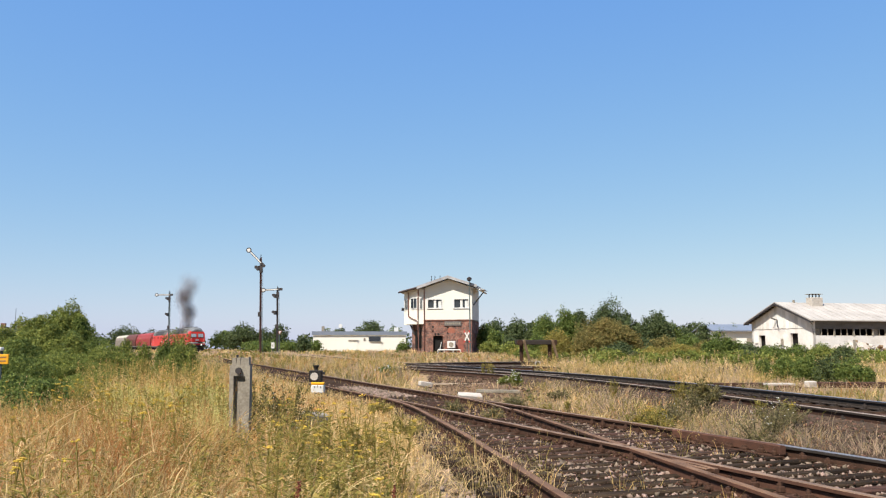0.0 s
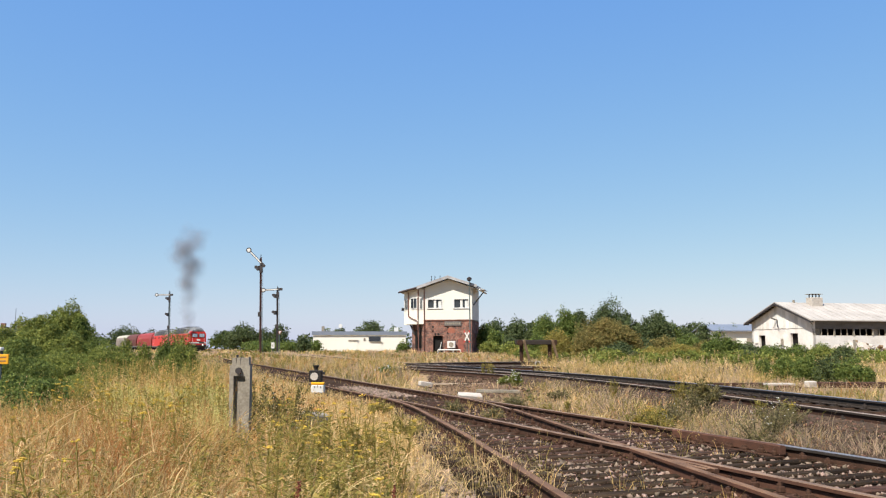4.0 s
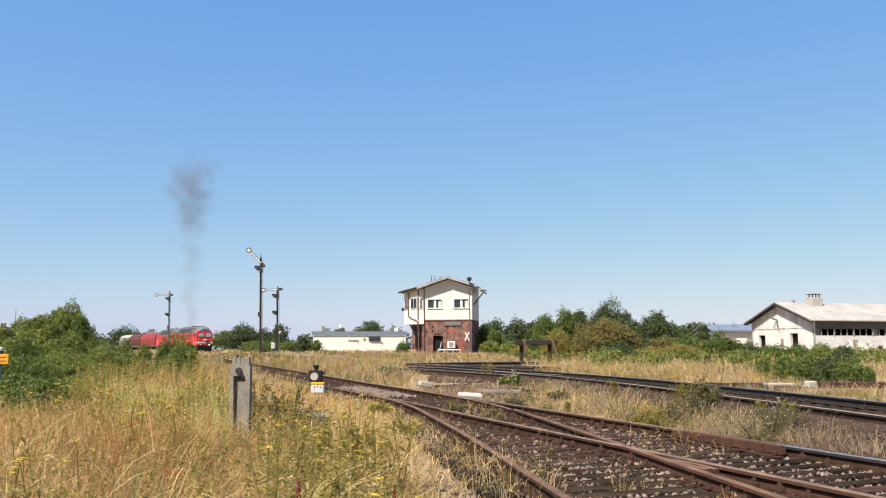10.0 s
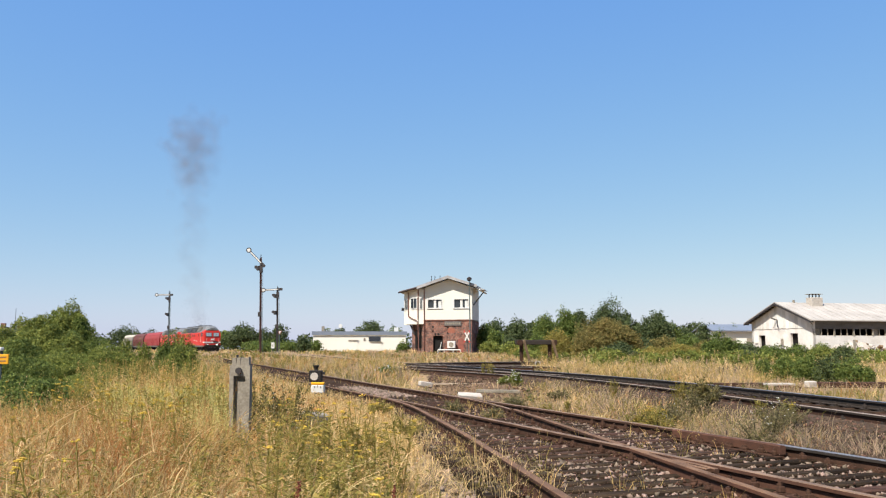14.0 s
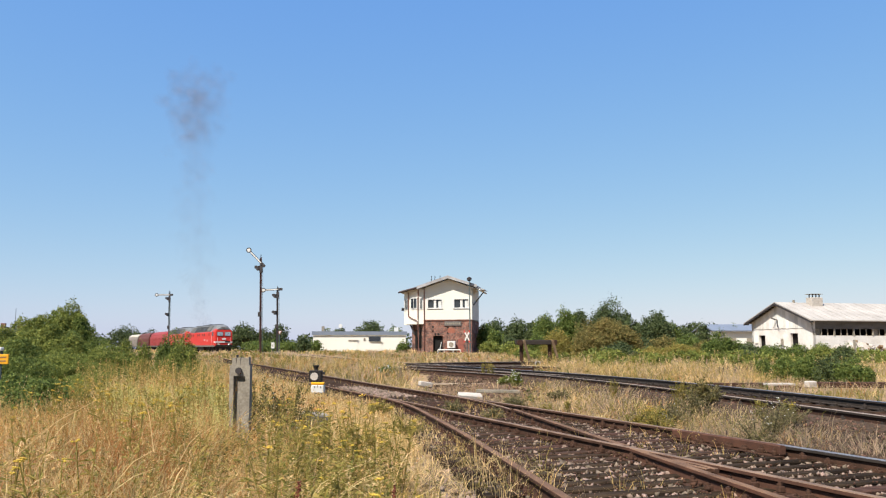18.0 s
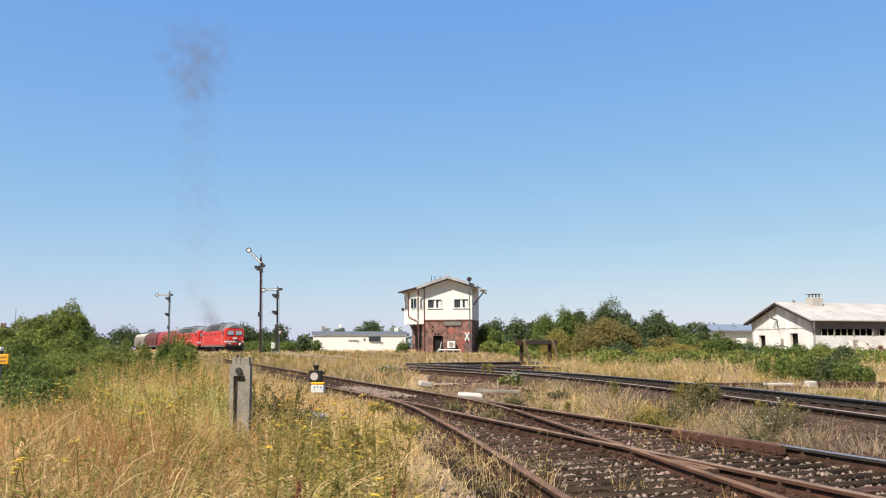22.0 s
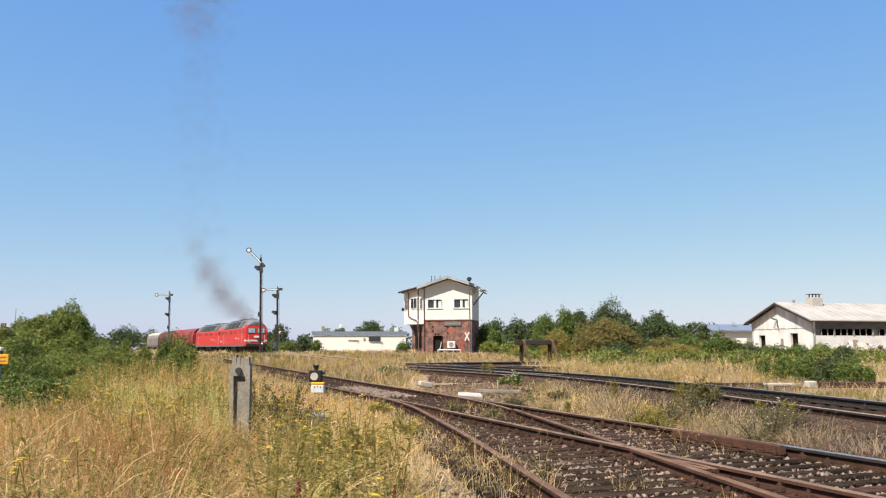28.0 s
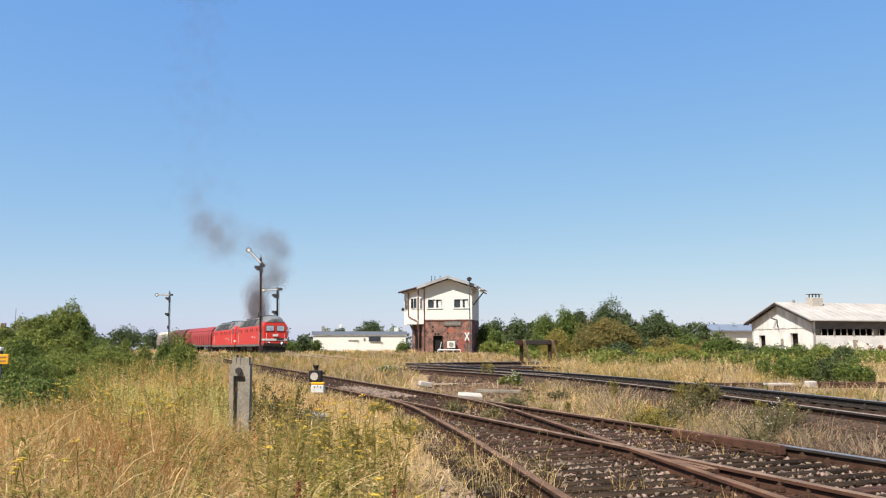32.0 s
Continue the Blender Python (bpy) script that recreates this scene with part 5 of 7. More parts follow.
def bed_np(x, y):
    """Height of the ground with the ballast beds on it."""
    off = np.where(y > 16.5, 0.0, np.where(y > 12.5, 0.03 * (16.5 - y) ** 2, 0.48 + 0.24 * (12.5 - y)))
    a = 6.413 - 0.383 * y - 0.8
    lift = np.where(y < 22, 0.0, 0.1 * np.clip((y - 22) / 20, 0, 1) + 0.35 * np.clip((y - 45) / 50, 0, 1))
    z = land_np(x, y)
    z = np.maximum(z, lift + np.interp(np.abs(x - a + 0.45 * off) * 0.934, (0, 1.75, 2.45), (-0.170, -0.180, -0.490)))
    z = np.maximum(z, np.where(y < 14, np.interp(np.abs(x - a + off) * 0.92, (0, 1.45, 2.15), (-0.176, -0.186, -0.496)), -1.0))
    m = (x - np.interp(y, MAIN_XY[:, 1], MAIN_XY[:, 0])) * 0.96
    return np.maximum(z, np.where(y < 36, np.interp(m, (-2.9, -2.4, -1.8, -1.4, -1.05, -0.8, 1.4, 2.1), (-0.25, -0.09, -0.03, 0.04, 0.07, -0.03, -0.04, -0.35)), -1.0))


def main_dist(x, y):
    """Distance from the main line's centre."""
    return (x - np.interp(y, MAIN_XY[:, 1], MAIN_XY[:, 0])) * 0.96


def siding_gap(x, y):
    """How far left of the siding's last rail a place lies; negative on the track, and to the right of it minus the distance."""
    d = np.where(y < 16.5, np.vectorize(rail_d)(y), 6.413 - 0.383 * y - 1.612)
    return (d - x) * 0.95


def blade_mesh(name, x, y, h, w, material, label, lean=0.45, parent=None, tuft=14, spread=0.10, heads=0.0, wild=0.30):
    """Grass in tufts: tapering bent blades round each place, some with a seed head."""
    m = max(1, len(x) // tuft)
    c = rs.randint(0, m, len(x))
    x, y, h = x[:m][c], y[:m][c], h[:m][c] * (0.45 + 0.75 * rs.rand(len(x)))
    n = len(x)
    a = rs.rand(n) * 2 * np.pi
    lx, ly = np.cos(a), np.sin(a)
    q = np.abs(rs.randn(n)) * spread
    sp = 1.0 + 0.03 * y
    x, y = x + lx * q * sp, y + ly * q * sp
    z = bed_np(x, y) - 0.03
    l = (0.15 + np.abs(rs.randn(n)) * lean) * h * np.minimum(1.5, 0.4 + q / spread)
    l = np.where(rs.rand(n) < wild, l + h * (0.5 + 0.8 * rs.rand(n)), l)
    f = rs.rand(n) * 2 * np.pi
    wx, wy = np.cos(f) * w / 2, np.sin(f) * w / 2
    base = np.stack([x, y, z], 1)
    mid = base + np.stack([lx * l * 0.3, ly * l * 0.3, h * 0.55], 1)
    drop = np.minimum(0.6, (l / h) ** 2 * 0.35)
    tip = base + np.stack([lx * l, ly * l, h * (1 - drop)], 1)
    s = np.stack([wx, wy, np.zeros(n)], 1)
    v = np.stack([base - s, base + s, mid + s * 0.8, mid - s * 0.8, tip], 1).reshape(-1, 3)
    i = np.arange(n)[:, None] * 5
    f3 = np.concatenate([i + [0, 1, 2], i + [0, 2, 3], i + [3, 2, 4]], 1).reshape(-1, 3)
    k = np.nonzero(rs.rand(n) < heads)[0]
    if len(k):
        # seed heads: small spikelets along the last part of the stalk
        per = 8
        u = rs.rand(len(k), per, 1)
        p = tip[k][:, None, :] * (1 - u * 0.42) + mid[k][:, None, :] * (u * 0.42) + rs.randn(len(k), per, 3) * (0.006 + 0.0006 * y[k])[:, None, None]
        g = (rs.randn(len(k), per, 3, 3) * np.array([0.5, 0.5, 1.2]) * (0.0036 + 0.00042 * y[k])[:, None, None, None] + p[:, :, None, :]).reshape(-1, 3)
        f3 = np.concatenate([f3, len(v) + np.arange(len(g)).reshape(-1, 3)])
        v = np.concatenate([v, g])
    ob = raw(name, v, f3, M[material], parent)
    return tagged(ob, label, "grass", kind="stuff")


def scatter(n, x0, x1, y0, y1, keep):
    """Places in a wedge before the camera, thinned by keep(x, y)."""
    y = y0 + (y1 - y0) * rs.rand(n)
    x = (x0 + (x1 - x0) * rs.rand(n))
    k = (np.abs(x) < 0.66 * y + 1.2)
    x, y = x[k], y[k]
    k = keep(x, y) > rs.rand(len(x))
    return x[k], y[k]


def patchy(x, y, s, seed):
    """Slow waves from 0 to 1, for patches."""
    v = np.sin(x * s + seed) + np.sin(y * s * 0.83 + seed * 2.1) + np.sin((x * 0.7 + y) * s * 1.7 + seed * 0.7) + 0.6 * np.sin((x - 0.6 * y) * s * 3.1 + seed)
    return np.clip(0.5 + v / 4.5, 0, 1)


def left_meadow(x, y):
    g = siding_gap(x, y)
    return np.clip((g - 0.15 - 0.70 * np.clip((9.5 - y) / 2.0, 0, 1)) / 0.5, 0, 1) * np.where((x < -0.43 * y) & (y > 9.4), 0.12, 1.0)


def tall(x, y):
    """Height of the meadow grass: tall on the bank, short near the lantern."""
    g = siding_gap(x, y)
    before_post = np.where((np.abs(x / y + 0.251) < 0.024) & (y < 8.3), np.clip((8.6 - y) * 0.055 + 0.04, 0, 1), 1.0)
    before_post = before_post * np.where((y > 6.0) & (x / y < -0.44), 0.45, 1.0)
    return np.minimum(before_post, 0.16 + 0.36 * np.clip((g - 0.8) / 1.8, 0, 1) * (0.65 + 0.5 * patchy(x, y, 1.3, 3.0)))


for mname, dens, seed, hk in (("straw", 0.95, 1.0, 1.0), ("straw_pale", 1.15, 2.3, 0.95), ("straw_red", 0.40, 4.1, 1.05), ("weed", 0.5, 5.2, 0.85)):
    for (y0, y1, n, w, x0) in ((1.7, 5.0, 72000, 0.0036, -4.6), (5.0, 9.5, 74000, 0.0058, -7.5), (9.5, 16, 44000, 0.0108, -10.5), (16, 30, 22000, 0.015, -15)):
        x, y = scatter(int(n * dens), x0, 2.2, y0, y1, lambda x, y: left_meadow(x, y) * (0.10 + patchy(x, y, 0.9, seed) ** 3 * 2.2))
        h = tall(x, y) * hk * (0.5 + 0.75 * rs.rand(len(x)))
        blade_mesh("meadow_grass", x, y, h, w * (0.7 + 0.6 * rs.rand(len(x))), mname, "tall dry summer grass, straw-coloured with green", lean=0.55, heads=0.0 if mname == "weed" else 0.3)

# bleached dead grass lying along the edge of the turnout
for n, y0, y1, w in ((30000, 3.0, 7.5, 0.005), (60000, 7.5, 15, 0.008), (40000, 15, 30, 0.014)):
    x, y = scatter(n, -8, 2, y0, y1, lambda x, y: np.clip(1.3 - np.abs(siding_gap(x, y) - 0.5 - 0.50 * np.clip((9.5 - y) / 2.0, 0, 1)) / 0.6, 0, 1) * (0.3 + 0.9 * patchy(x, y, 2.0, 1.0)))
    blade_mesh("dead_grass", x, y, 0.20 * (0.4 + 0.8 * rs.rand(len(x))), w, "straw_pale", "bleached dead grass lying beside the rails", lean=1.3, heads=0.1)

# short golden grass beside the points
for n, y0, y1, w in ((46000, 6.0, 12, 0.0074), (60000, 12, 24, 0.0135)):
    for mname, k in (("straw", 0.7), ("straw_pale", 1.1)):
        x, y = scatter(int(n * k), -9, 1, y0, y1, lambda x, y: np.clip((siding_gap(x, y) - 0.06 - 0.7 * np.clip((9.5 - y) / 2.0, 0, 1)) / 0.3, 0, 1) * np.clip((2.6 - siding_gap(x, y)) / 0.8, 0, 1))
        blade_mesh("golden_grass", x, y, 0.20 * (0.4 + 0.8 * rs.rand(len(x))), w, mname, "short golden dry grass beside the points", lean=0.7, heads=0.15)
# tufts that grow up between the rails
x, y = scatter(10000, -1, 4, 3.6, 18, lambda x, y: ((siding_gap(x, y) < 0.3) & (x < 6.3 - 0.383 * y)) * (patchy(x, y, 2.7, 0.5) ** 3) * (x < 0.36 * y))
blade_mesh("track_tufts", x, y, 0.24 * (0.4 + 0.9 * rs.rand(len(x))), 0.005, "straw", "dry grass tufts growing between the rails", heads=0.2, spread=0.05, wild=0.08)
x, y = scatter(4500, -1, 4, 3.6, 18, lambda x, y: ((siding_gap(x, y) < 0.3) & (x < 6.3 - 0.383 * y)) * (patchy(x, y, 2.3, 2.5) ** 3))
blade_mesh("track_tufts", x, y, 0.2 * (0.4 + 0.9 * rs.rand(len(x))), 0.006, "weed", "green tufts growing between the rails", spread=0.05, wild=0.08)

x, y = scatter(26000, -14, 2, 17, 44, lambda x, y: ((siding_gap(x, y) < 0.3) & (x < 6.3 - 0.383 * y)) * (0.1 + patchy(x, y, 1.7, 0.5) ** 2) * np.clip((y - 16) / 8, 0, 1))
blade_mesh("track_tufts", x, y, 0.20 * (0.4 + 0.9 * rs.rand(len(x))), 0.014, "straw", "dry grass overgrowing the disused siding", heads=0.1)


# pale stalks in front of the turnout
for mname, n in (("straw_pale", 5200), ("straw", 2600), ("weed", 1500)):
    x, y = scatter(n, -0.5, 3.2, 4.2, 8.5, lambda x, y: np.clip(1 - np.abs(siding_gap(x, y) - 0.15) / 0.5, 0, 1) * patchy(x, y, 3.0, 1.5))
    blade_mesh("track_stalks", x, y, 0.34 * (0.5 + 0.8 * rs.rand(len(x))), 0.0045, mname, "pale grass stalks standing beside the outer rail", lean=0.5, heads=0.35, spread=0.06)
# flattened litter on the shoulder of the bed
x, y = scatter(13000, -0.6, 2.6, 4.4, 9.5, lambda x, y: np.clip(1 - np.abs(siding_gap(x, y) - 0.42) / 0.42, 0, 1) * (0.25 + 0.75 * patchy(x, y, 3.4, 2.0)))
blade_mesh("grass_litter", x, y, 0.09 * (0.5 + 0.8 * rs.rand(len(x))), 0.005, "straw_dull", "flattened bleached grass litter beside the outer rail", lean=2.2)
x, y = scatter(16000, -1.0, 2.4, 4.3, 7.6, lambda x, y: np.clip(1 - np.abs(siding_gap(x, y) - 0.80) / 0.42, 0, 1) * (0.3 + 0.9 * patchy(x, y, 3.0, 4.0)))
blade_mesh("grass_litter", x, y, 0.15 * (0.5 + 0.8 * rs.rand(len(x))), 0.0042, "straw_pale", "tangled bleached grass beside the outer rail", lean=1.9, heads=0.2)
# bleached tufts beside the main line
x, y = scatter(9000, 3.2, 5.6, 6.2, 10.5, lambda x, y: np.clip((x - (6.413 - 0.383 * y) - 0.1) / 0.2, 0, 1) * np.clip((-main_dist(x, y) - 1.7) / 0.4, 0, 1) * patchy(x, y, 3.1, 0.3) ** 2)
blade_mesh("bleached_tufts", x, y, 0.30 * (0.4 + 0.8 * rs.rand(len(x))), 0.005, "straw_dull", "bleached pinkish grass tufts between the tracks", heads=0.2)
# taller grass on the bank that hides the far siding
for mname, n in (("straw", 15000), ("straw_pale", 20000), ("straw_dull", 12000), ("straw_red", 4000), ("weed", 18000)):
    x, y = scatter(n, -16, -3, 18.5, 46, lambda x, y: np.clip((siding_gap(x, y) - 0.05) / 0.3, 0, 1) * np.clip((3.2 - siding_gap(x, y)) / 0.8, 0, 1) * (x / y < -0.165))
    blade_mesh("bank_grass", x, y, (0.24 + 0.006 * y) * (0.5 + 0.7 * rs.rand(len(x))), 0.013 + 0.010 * rs.rand(len(x)), mname, "tall dry grass along the far siding", lean=0.5, heads=0.15)


# the meadow goes on to the south
x, y = -6.5 + 7.5 * rs.rand(9000), -6 + 8.2 * rs.rand(9000)
k = x < line_a(0) - 5.6 - 0.2 * y
blade_mesh("meadow_grass", x[k], y[k], 0.26 * (0.5 + 0.6 * rs.rand(k.sum())), 0.006, "straw", "dry summer grass on the bank", heads=0.1)
STALKS = [((-2.111, 3.9, 0.381), (-1.743, 4.05, 0.687)), ((-1.487, 3.6, 0.303), (-1.339, 3.75, 0.477)), ((-1.571, 4.4, 0.387), (-1.682, 4.55, 0.643)), ((-1.277, 3.8, 0.334), (-1.172, 3.95, 0.552))]


def arching_stalks(n):
    """Long pale grass stalks that bow over the meadow."""
    verts, faces = [], []
    r = random.Random(9)
    for _ in range(n):
        y = r.uniform(1.9, 7.0)
        x = r.uniform(-0.55, 0.02) * y
        if abs(x / y + 0.251) < 0.04:
            continue
        h, reach, a = r.uniform(0.45, 0.75), r.uniform(0.15, 0.6), r.uniform(0, 6.28)
        z = float(land_np(np.array(x), np.array(y)))
        for i in range(8):
            u = i / 7
            c = Vector((x + math.cos(a) * reach * u * u, y + math.sin(a) * reach * u * u, z + h * (u - 0.32 * u ** 3)))
            w = 0.0022 * (1 - 0.6 * u) if i < 6 else 0.005 * (1.2 - u) + 0.001
            verts += [c + Vector((-w, 0, 0)), c + Vector((w, 0, 0))]
            if i:
                k = len(verts)
                faces.append((k - 4, k - 3, k - 1, k - 2))
    tagged(raw("grass_stalks", [tuple(v) for v in verts], faces, M["straw_pale"]), "long pale bowed grass stalks", "grass", kind="stuff")


arching_stalks(260)
# a few long single stalks that lean across the meadow
for a, b in STALKS:
    m = Vector(a).lerp(Vector(b), 0.55) + Vector((0, 0, 0.035))
    bm = rod(rod(B(), a, m, 0.0028, 0.0022, n=5), m, b, 0.0022, 0.001, n=5)
    tagged(new("grass_stalk", meshed("grass_stalk", bm, M["straw_pale"])), "long pale dry grass stalk leaning over the meadow", "grass", kind="stuff")


STUB_XY, LADDER_XY = np.array([tuple(p) for p in STUB]), np.array([tuple(p) for p in LADDER])


def off_yard(x, y):
    """0 on the bare beds of the two short yard tracks, 1 elsewhere."""
    a = np.abs(x - np.interp(y, STUB_XY[:, 1], STUB_XY[:, 0])) * 0.66
    b = np.abs(x - np.interp(y, LADDER_XY[:, 1], LADDER_XY[:, 0])) * 0.90
    yard = (main_dist(x, y) > 0.8) & (x / y < 0.105) & (x / y > -0.075) & (y > 33) & (y < np.interp(x / y, STUB_XY[:, 0] / STUB_XY[:, 1], STUB_XY[:, 1]) + 1.8)
    return np.where(yard | ((a < 2.3) & (y > 37.5) & (y < 48.5)) | ((b < 2.0) & (y > 22) & (y < 37.5)), 0.02, 1.0)


def strip(x, y):
    """Between the siding and the main line."""
    d = (x - (6.413 - 0.383 * y)) * 0.934
    return np.clip((d - 0.35) / 0.4, 0, 1) * np.clip((-main_dist(x, y) - 1.15) / 1.4, 0, 1) ** 2 * off_yard(x, y) * np.clip(1 - (x / y - 0.43) / 0.08, 0.3, 1) * np.where(((x - 0.8) / 1.9) ** 2 + ((y - 24.5) / 8.0) ** 2 < 1, 0.06, 1.0)


for mname, dens, seed in (("straw_dull", 1.6, 0.4), ("straw", 0.10, 1.7), ("straw_pale", 0.7, 2.6), ("weed", 0.50, 3.0), ("straw_red", 0.16, 4.0)):
    for (y0, y1, n, w, h0) in ((5, 13, 120000, 0.0042, 0.26), (13, 24, 90000, 0.0085, 0.28), (24, 44, 34000, 0.017, 0.36)):
        x, y = scatter(int(n * dens), -9, 8, y0, y1, lambda x, y: strip(x, y) * (0.08 + 1.3 * patchy(x, y, 1.6, seed) ** 1.8))
        h = h0 * (0.35 + 0.9 * rs.rand(len(x))) * (0.6 + 0.6 * patchy(x, y, 2.1, seed + 2))
        blade_mesh("strip_grass", x, y, h, w * (0.7 + 0.6 * rs.rand(len(x))), mname, "patchy bleached grass between the tracks", lean=0.7, heads=0.10, tuft=9, spread=0.16)


def beyond(x, y):
    return np.clip((main_dist(x, y) - 2.1) / 0.8, 0, 1) * off_yard(x, y)


def away(x, y):
    """All open ground off the tracks."""
    g = siding_gap(x, y)
    off = np.clip((np.abs(main_dist(x, y)) - 2.0) / 0.6, 0, 1)
    return off_yard(x, y) * off * np.where((g > -0.8 - 1.6) & (g < 0.6) & (y < 56), 0.0, 1.0)


for mname, dens, seed, hk in (("straw_pale", 0.6, 0.9, 1.0), ("straw_dull", 1.0, 2.2, 0.9), ("weed", 1.2, 3.3, 0.8), ("straw_red", 0.08, 5.0, 1.0)):
    x, y = scatter(int(76000 * dens), 3, 32, 11, 44, lambda x, y: beyond(x, y) * (0.1 + 1.3 * patchy(x, y, 0.6, seed) ** 2))
    blade_mesh("far_bank_grass", x, y, 0.36 * hk * (0.35 + 0.8 * rs.rand(len(x))), 0.0065 + 0.005 * rs.rand(len(x)), mname, "dry golden grass beyond the main line")
    x, y = scatter(int(56000 * dens), -40, 50, 40, 92, lambda x, y: away(x, y) * (0.1 + 1.3 * patchy(x, y, 0.35, seed) ** 2))
    blade_mesh("field_grass", x, y, np.where((x / y < -0.16) & (x / y > -0.36), 0.20, 0.42) * hk * (0.4 + 0.8 * rs.rand(len(x))), 0.020 + 0.015 * rs.rand(len(x)), mname, "dry grass field around the signal box")
    x, y = scatter(int(10000 * dens), -110, 110, 92, 190, lambda x, y: away(x, y))
    blade_mesh("distant_grass", x, y, 0.6 * hk * (0.4 + 0.8 * rs.rand(len(x))), 0.10 + 0.08 * rs.rand(len(x)), mname, "far dry grass")

# a belt of tall golden grass beyond the main line
for mname, n in (("straw", 9000), ("straw_pale", 12000), ("straw_dull", 9000), ("weed", 10000)):
    x, y = scatter(n, 3, 15, 22, 42, lambda x, y: np.clip((main_dist(x, y) - 2.4) / 0.8, 0, 1) * np.clip((8.0 - main_dist(x, y)) / 3, 0, 1) * (x / y > 0.125) * (x / y < 0.40) * (0.15 + patchy(x, y, 0.9, 6.0)))
    blade_mesh("tall_dry_grass", x, y, 0.58 * (0.45 + 0.65 * rs.rand(len(x))), 0.010 + 0.008 * rs.rand(len(x)), mname, "tall golden grass beyond the main line", lean=0.6, heads=0.4)
for mname, n in (("straw", 4500), ("straw_pale", 3500), ("straw_dull", 4500), ("straw_red", 2000), ("weed", 6500)):
    x, y = scatter(n, -12, 0.5, 25, 50, lambda x, y: np.clip((x - (6.413 - 0.383 * y) - 0.35) / 0.5, 0, 1) * np.clip((-0.05 - x / y) / 0.02, 0, 1))
    blade_mesh("tall_dry_grass", x, y, 0.62 * (0.5 + 0.6 * rs.rand(len(x))), 0.014 + 0.012 * rs.rand(len(x)), mname, "tall dry grass hiding the main line")


def leaf_cloud(n, rx, ry, h, size, seed, low=0.0, lobes=11, rough=1.0):
    """Leaves over a clump of lobes: an uneven dome with gaps."""
    r = np.random.RandomState(seed)
    m = lobes
    ang = r.rand(m) * 2 * np.pi
    rad = np.sqrt(r.rand(m)) * 0.68
    lz = (0.12 + 0.60 * r.rand(m)) * (1 - 0.35 * rad)
    lz[0], rad[0] = 0.70, 0.05
    c = np.stack([np.cos(ang) * rad * rx, np.sin(ang) * rad * ry, h * (low + (1 - low) * lz)], 1)
    s = (0.32 + 0.20 * r.rand(m))[:, None] * np.array([rx * 1.15, ry * 1.15, h * 0.80])
    k = r.randint(0, m, n)
    d = r.randn(n, 3)
    d /= np.linalg.norm(d, axis=1)[:, None]
    d[:, 2] = np.where(d[:, 2] < -0.55, -d[:, 2], d[:, 2])
    sh = np.where(r.rand(n) < 0.72, 0.97 + 0.15 * rough * (2 * r.rand(n) ** 1.6 - 1), 0.25 + 0.6 * r.rand(n))
    bumps = 1 + 0.20 * rough * np.sin(d[:, 0] * 7 + k) * np.sin(d[:, 2] * 8 + k * 2) + 0.05 * r.randn(n)
    p = c[k] + d * s[k] * (sh * bumps)[:, None]
    p[:, 2] = np.maximum(p[:, 2], h * low * 0.5 + 0.02)
    u = d + 0.9 * r.randn(n, 3)
    u /= np.linalg.norm(u, axis=1)[:, None]
    t = np.cross(u, r.randn(n, 3))
    t /= np.linalg.norm(t, axis=1)[:, None]
    b = np.cross(u, t)
    sz = size * (0.6 + 0.8 * r.rand(n))[:, None]
    v = np.stack([p - t * sz, p + b * sz * 0.8 + u * sz * 0.2, p + t * sz], 1).reshape(-1, 3)
    return v, np.arange(n * 3).reshape(-1, 3), c


WORDS = {"leaf": "green leafy", "leaf_light": "light green leafy", "leaf_dark": "dark green leafy", "leaf_dry": "drought-browned leafy", "weed": "dusty yellow-green"}


